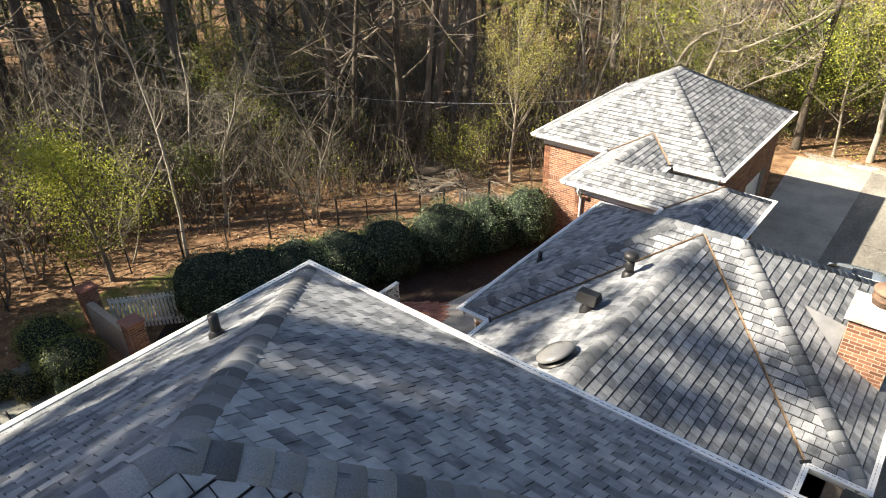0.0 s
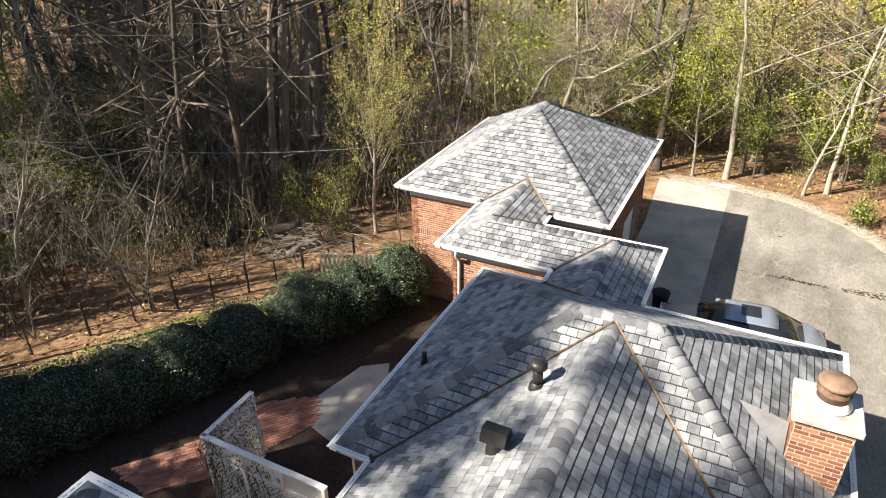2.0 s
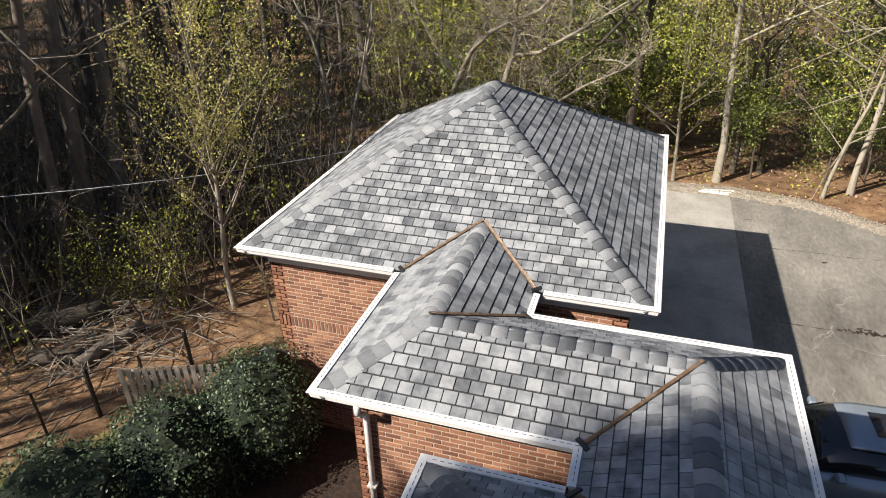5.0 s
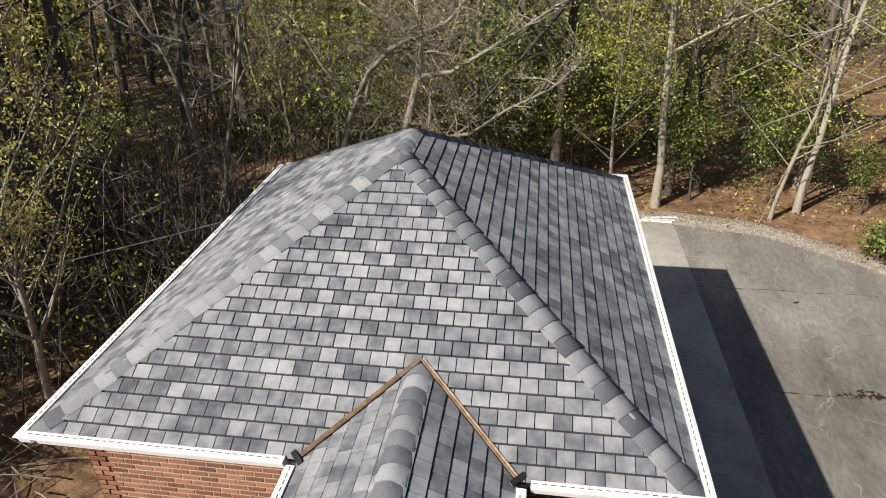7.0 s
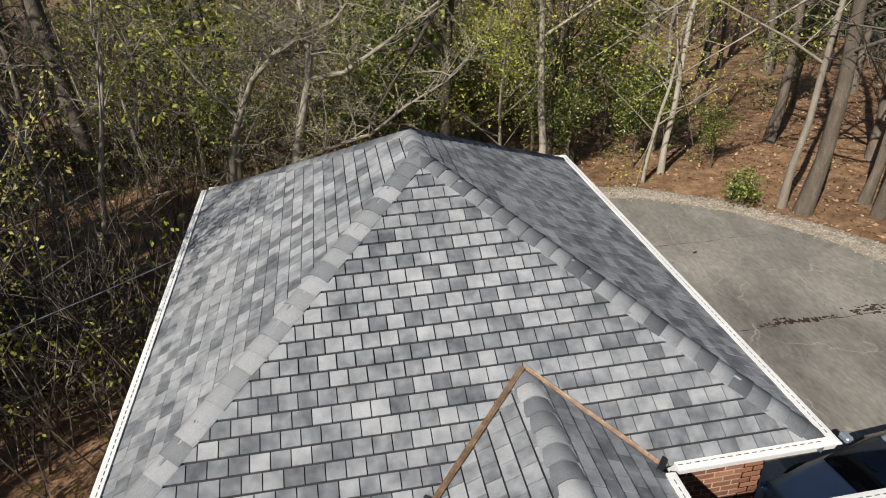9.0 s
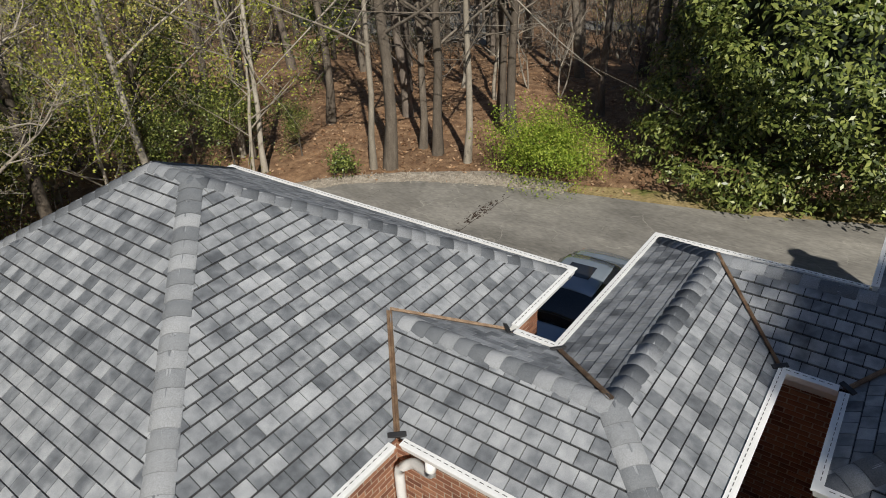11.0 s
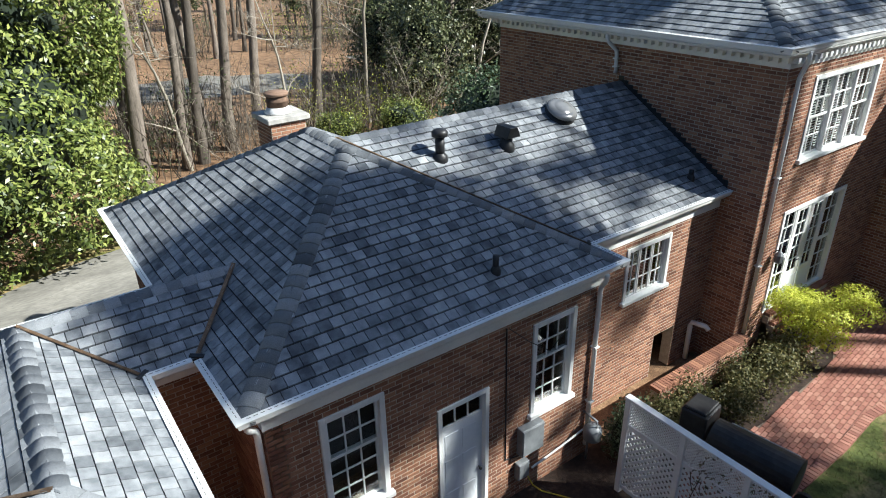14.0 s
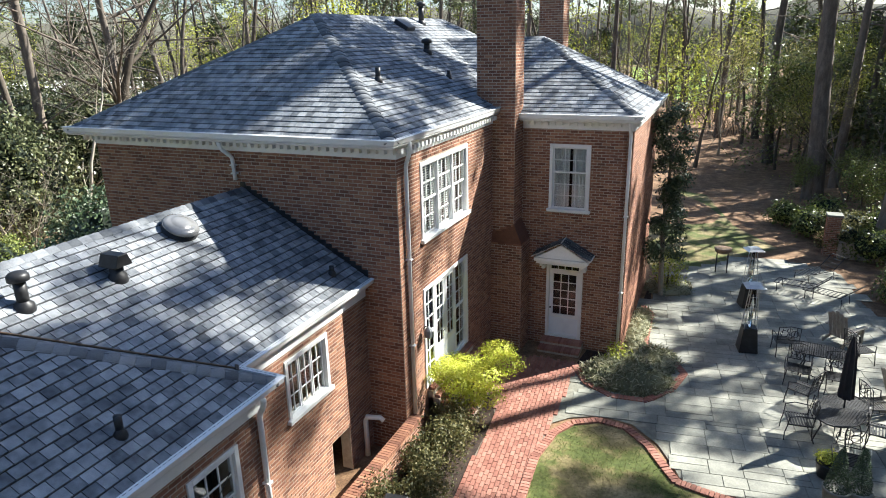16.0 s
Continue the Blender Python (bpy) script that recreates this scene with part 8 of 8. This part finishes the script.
# great pines; several out of view, added so their crowns shade court and roofs
def pine(x, y, h, r, seed, clumps, spread, low, gap=None):
    """gap: a place on the house that the sun reaches through a break in the crown."""
    rs = random.Random(seed)
    ob = tagged(empty("tall_pine", x, y, 0), "tall pine with a straight dark trunk and high crown", "tree", "tall pines round the court")
    w = Wood()
    pts = [Vector((0.25 * math.sin(i * 0.7 + seed), 0.25 * math.cos(i * 0.9), h * i / 10 - 0.2)) for i in range(11)]
    w.limb(pts, [r * (1.2 if i == 0 else 1 - 0.075 * i) for i in range(11)], 12)
    P, D = [], []
    for k in range(clumps):
        z = rs.uniform(low, h)
        a = rs.uniform(0, math.tau)
        q = spread * (1.15 - (z - low) / (h - low + 3)) * rs.uniform(0.35, 1)
        e = Vector((q * math.cos(a), q * math.sin(a), z + 0.12 * q))
        if gap and (e + Vector((x, y, 0)) - gap).cross(SUN_DIR).length < 1.0:
            continue
        w.limb([Vector((0, 0, z - 0.5)), e * 0.5 + Vector((0, 0, (z - 0.3) * 0.5)), e], [0.045, 0.028, 0.01], 5)
        p, d = blob_points(90, 0.85, 0.85, 0.45, seed * 50 + k, 0, 0.3, 2, 0.2, -1)
        P.append(p + np.array(e))
        D.append(d)
    mpart("trunk", mesh_of("trunk", w.v, w.f, M["pine_bark"], True), ob)
    mpart("crown", leaf_mesh("crown", np.concatenate(P), np.concatenate(D), 0.36, M["needle"], seed, 0.4, 1.0), ob)


for x, y, h, r, seed, clumps, spread, low in (
        (-25.05, -7.77, 29.1, 0.36, 1, 205, 3.25, 23), (-19.87, -16.23, 31, 0.34, 9, 72, 3.8, 24), (-23.31, 0.15, 19, 0.28, 10, 36, 3.6, 9), (-27.06, -4.19, 15, 0.26, 16, 110, 4, 5),
        (-24.26, -14.57, 32, 0.36, 2, 26, 4.4, 22), (-33.20, -22.99, 27, 0.36, 25, 26, 5, 17), (-30.20, -26.99, 27, 0.36, 26, 34, 5, 17), (-30.19, -13.31, 25, 0.34, 27, 48, 4.6, 16), (-22.24, -21.84, 31, 0.42, 3, 30, 4.4, 19), (-29.19, -5.87, 25, 0.34, 4, 40, 4, 17),
        (-17.83, -25.78, 30, 0.5, 5, 40, 4.4, 19), (-16.20, -37.99, 28, 0.35, 6, 55, 4.2, 16), (-27.72, -20.16, 29, 0.36, 7, 6, 4.2, 18), (-32.20, 1.07, 26, 0.34, 8, 16, 4, 17),
        (-26.3, -9.1, 22, 0.3, 28, 42, 2.5, 17), (-37.0, 6.0, 24, 0.32, 29, 70, 4.2, 14), (-38.0, 12.0, 23, 0.3, 30, 60, 4.2, 13), (-31.14, 16.10, 21, 0.34, 11, 80, 4.2, 13), (-34.14, 22.65, 20, 0.32, 13, 60, 4.2, 13),
        (13.68, 11.80, 22, 0.3, 17, 44, 3.8, 14), (15.60, 9.60, 21, 0.2, 18, 30, 3.4, 14), (15.70, 8.80, 23, 0.24, 19, 34, 3.4, 13), (16.75, 7.10, 22, 0.26, 20, 40, 3.6, 9), (17.70, 2.10, 24, 0.26, 21, 50, 4, 12), (19.50, 4.80, 23, 0.25, 22, 40, 3.8, 8), (21.00, 11.00, 22, 0.24, 23, 40, 3.8, 11), (18.80, -7.00, 24, 0.3, 24, 60, 4, 11)):
    pine(x, y, h, r, seed, clumps, spread, low, Vector((-7.1, 12.75, 1.6)) if seed == 1 else None)

for k, (x, y, r) in enumerate(((-18.13, -15.05, 0.9), (-19.28, -14.30, 1.0), (-20.63, -13.93, 1.1), (-18.51, -16.67, 1.1), (-20.05, -16.76, 1.2), (-17.17, -17.52, 0.9), (-21.78, -15.78, 1.2), (-19.38, -9.48, 0.9), (-19.86, -7.90, 0.8), (-20.05, -11.17, 1.0), (-16.21, -19.13, 0.8), (-17.94, -19.40, 1.0))):
    bush("border_shrub", x, y, r, r * 0.85, 560 + k, M["magnolia"] if k % 3 else M["shrub"], "leafy green shrub in the border behind the patio", 1500, 0.13, "shrubs behind the patio", lump=0.4, wild=0.9, inner=0.6)

# great magnolia and the yellow-green shrub by the driveway
mg = tagged(empty("magnolia_tree", 11.4, 17.8, 0), "huge dense magnolia with glossy leaves down to the ground", "tree")
P, D = [], []
rs = random.Random(31)
for k in range(2500):
    a = rs.uniform(0, math.tau)
    z = rs.uniform(0.25, 13.4)
    R = 6.4 * (1 - (z / 14.0) ** 2.8) ** 0.5 * (0.86 + 0.14 * math.sin(3 * a + z)) * (1 - 0.22 * max(0, 1.2 - z))
    q = R * rs.uniform(0.84, 1.04)
    c = np.array([q * math.cos(a), q * math.sin(a) * 0.92, z])
    p, d = blob_points(42, 0.5, 0.5, 0.42, 400 + k, 0, 0.2, 2, 0.35, -0.5)
    P.append(p + c)
    D.append(d + np.array([math.cos(a), math.sin(a), 0.5]) * 1.5)
mpart("crown", leaf_mesh("crown", np.concatenate(P), np.concatenate(D), 0.19, M["magnolia"], 31, 0.42, 0.8, 0.2), mg)
# dark solid in the crown, painted as the shade behind gaps in the foliage
mpart("inner_mass", core_mesh("inner_mass", 4.8, 4.5, 5.2, 5.6, 3, M["leaf_shade_core"], 0.15, 1.6, 0.92), mg)
bm = bmesh.new()
tube(bm, [(0, 0, -0.2), (0.1, 0, 3), (0, 0.1, 7)], [0.4, 0.3, 0.1], 10)
part("trunk", bm, M["bark"], mg)
ys = bush("yellow_green_shrub", 6.35, 25.2, 1.75, 1.4, 33, M["lime"], "bright yellow-green spreading shrub beside the driveway", 16000, 0.085, ry=2.2, lump=0.75, inner=0.3, wild=1.0, core=False, freq=2.4)
bush("dark_shrub", 2.75, 31.6, 0.62, 0.7, 34, M["magnolia"], "small loose evergreen shrub under the trees", 800, 0.12, lump=0.7, inner=0.25, wild=1.0, core=False, freq=3)
bush("dark_evergreen", -7.72, 8.3, 0.5, 0.75, 39, M["holly"], "dark evergreen shrub at the foot of the wing wall", 2600, 0.07, lump=0.35, wild=0.9, inner=0.6)
for k, (x, y, s) in enumerate(((4.0, 3.0, 2.0), (3.2, 0.6, 1.8), (5.5, 1.0, 2.4))):
    bush("dark_evergreen", x, y, s * 0.8, s * 1.15, 36 + k, M["holly"], "large dark evergreen beside the main house", 5000, 0.14, "evergreens east of the house", lump=0.3, wild=0.9, inner=0.7)
# evergreens and a forked tree to the east, beyond the main house
for k, (x, y, s, h) in enumerate(((17.5, -4.5, 2.6, 3.4), (21.5, -8.5, 3.4, 4.4), (25.5, -7.0, 3.0, 3.6), (18.5, -10.5, 2.8, 3.6), (24, -14, 3.4, 4.2), (12.5, 0.4, 1.5, 1.3), (15.0, 2.6, 1.3, 0.8))):
    bush("tall_evergreen" if h > 2 else "clipped_evergreen", x, y, s, h, 44 + k, M["olive"] if h > 2 else M["magnolia"], "broad glossy evergreen tree beyond the house" if h > 2 else "low rounded evergreen shrub under the trees", 9000 if h > 2 else 4000, 0.2 if h > 2 else 0.11, "evergreens east of the house", lump=0.45, wild=0.9, inner=0.65)
fk = tree_kind("forked_tree", "large grey tree forking into thick limbs behind the house", 320, 15, 0.42, M["bark"], (7, 6, 5), 3, 0.7, 0.35, 0.1, group="", lean=0.02)
fk.matrix_basis = pose(16.5, -9.0, 0, 0, 0, 30)
yb = tree_kind("yellow_tree", "tree in bright yellow spring leaf beyond the house", 321, 13, 0.16, M["bark"], (16, 7, 4), 2, 0.75, 0.2, 0.08, M["chartreuse"], 5200, 0.22, group="", scatter=0.5)
yb.matrix_basis = pose(14, -28, 0)

# fallen logs and brush in the woods, and the overhead cable
for x, y, l, r, a in ((-19.0, 20.3, 2.2, 0.28, 50), (-18.0, 19.2, 1.2, 0.2, 20), (-17.2, 20.0, 1.8, 0.16, 80), (-23.5, 15.5, 4.5, 0.13, 10), (-20.3, 19.2, 1.0, 0.3, 110)):
    bm = bmesh.new()
    tube(bm, [(-l / 2, 0, r), (-l / 6, 0.05, r * 1.05), (l / 4, -0.04, r), (l / 2, 0, r * 0.95)], [r, r * 1.03, r * 0.97, r * 0.9], 12)
    lg = part("fallen_log", bm, M["bark"], smooth=True)
    lg.matrix_basis = pose(x, y, ground_height(x, y) - 0.03, 0, 0, a)
    tagged(lg, "fallen grey log lying on the leaf litter", "log", "fallen logs")
w = Wood()
for k in range(240):
    x, y = rnd.gauss(-17.5, 1.6), rnd.gauss(20.3, 1.2)
    a = rnd.uniform(0, math.tau)
    l = rnd.uniform(0.5, 1.6)
    p = Vector((x, y, 0.03 + rnd.random() * 0.2))
    q = p + Vector((l * math.cos(a), l * math.sin(a), rnd.uniform(-0.05, 0.2)))
    w.limb([p, (p + q) / 2 + Vector((0, 0, 0.05)), q], [0.015, 0.012, 0.005], 4)
tagged(new("brush_pile", mesh_of("brush_pile", w.v, w.f, M["pale_bark"])), "pile of dry broken branches by the fence", "brush", kind="stuff")
cb = tagged(empty("overhead_cable"), "thin overhead cable crossing before the woods", "cable")
bm = bmesh.new()
A, B = Vector((-36, 10, 7.2)), Vector((-12.1, 24.5, 4.0))
tube(bm, [A.lerp(B, t / 20) - Vector((0, 0, 1.5 * (1 - (t / 10 - 1) ** 2))) for t in range(21)], 0.009, 5)
part("wire", bm, M["steel"], cb)

# wooded hills on the horizon
M["far_hill"] = mat("far_woods_hill", ramp3((0.05, 0.052, 0.035), (0.1, 0.095, 0.07), (0.16, 0.15, 0.1)), 0.16, 10, 0.95, 0, stretch=(1, 1, 0.6))
vs, fs = [], []
for k in range(181):
    a = k * math.tau / 180
    h = 17 + 5 * noise.noise((9 * math.cos(a), 9 * math.sin(a), 0)) + 3 * noise.noise((34 * math.cos(a), 34 * math.sin(a), 4))
    for r, z in ((205, -1), (212, h * 0.6), (222, h), (240, h * 0.9)):
        vs.append((r * math.cos(a), r * math.sin(a), z))
for k in range(180):
    fs += [(4 * k + i, 4 * k + i + 1, 4 * k + i + 5, 4 * k + i + 4) for i in range(3)]
tagged(new("backdrop", mesh_of("backdrop", vs, fs, M["far_hill"], True)), "low wooded hills far away in spring haze", "backdrop", kind="structure")

# ---------------------------------------------------------------- single shingles and bricks
for holder, m in LATE:
    mpart("shingle", TAB_MESH, holder, m)
for holder, me, m in WALL_LATE:
    mpart("brick", me, holder, m)
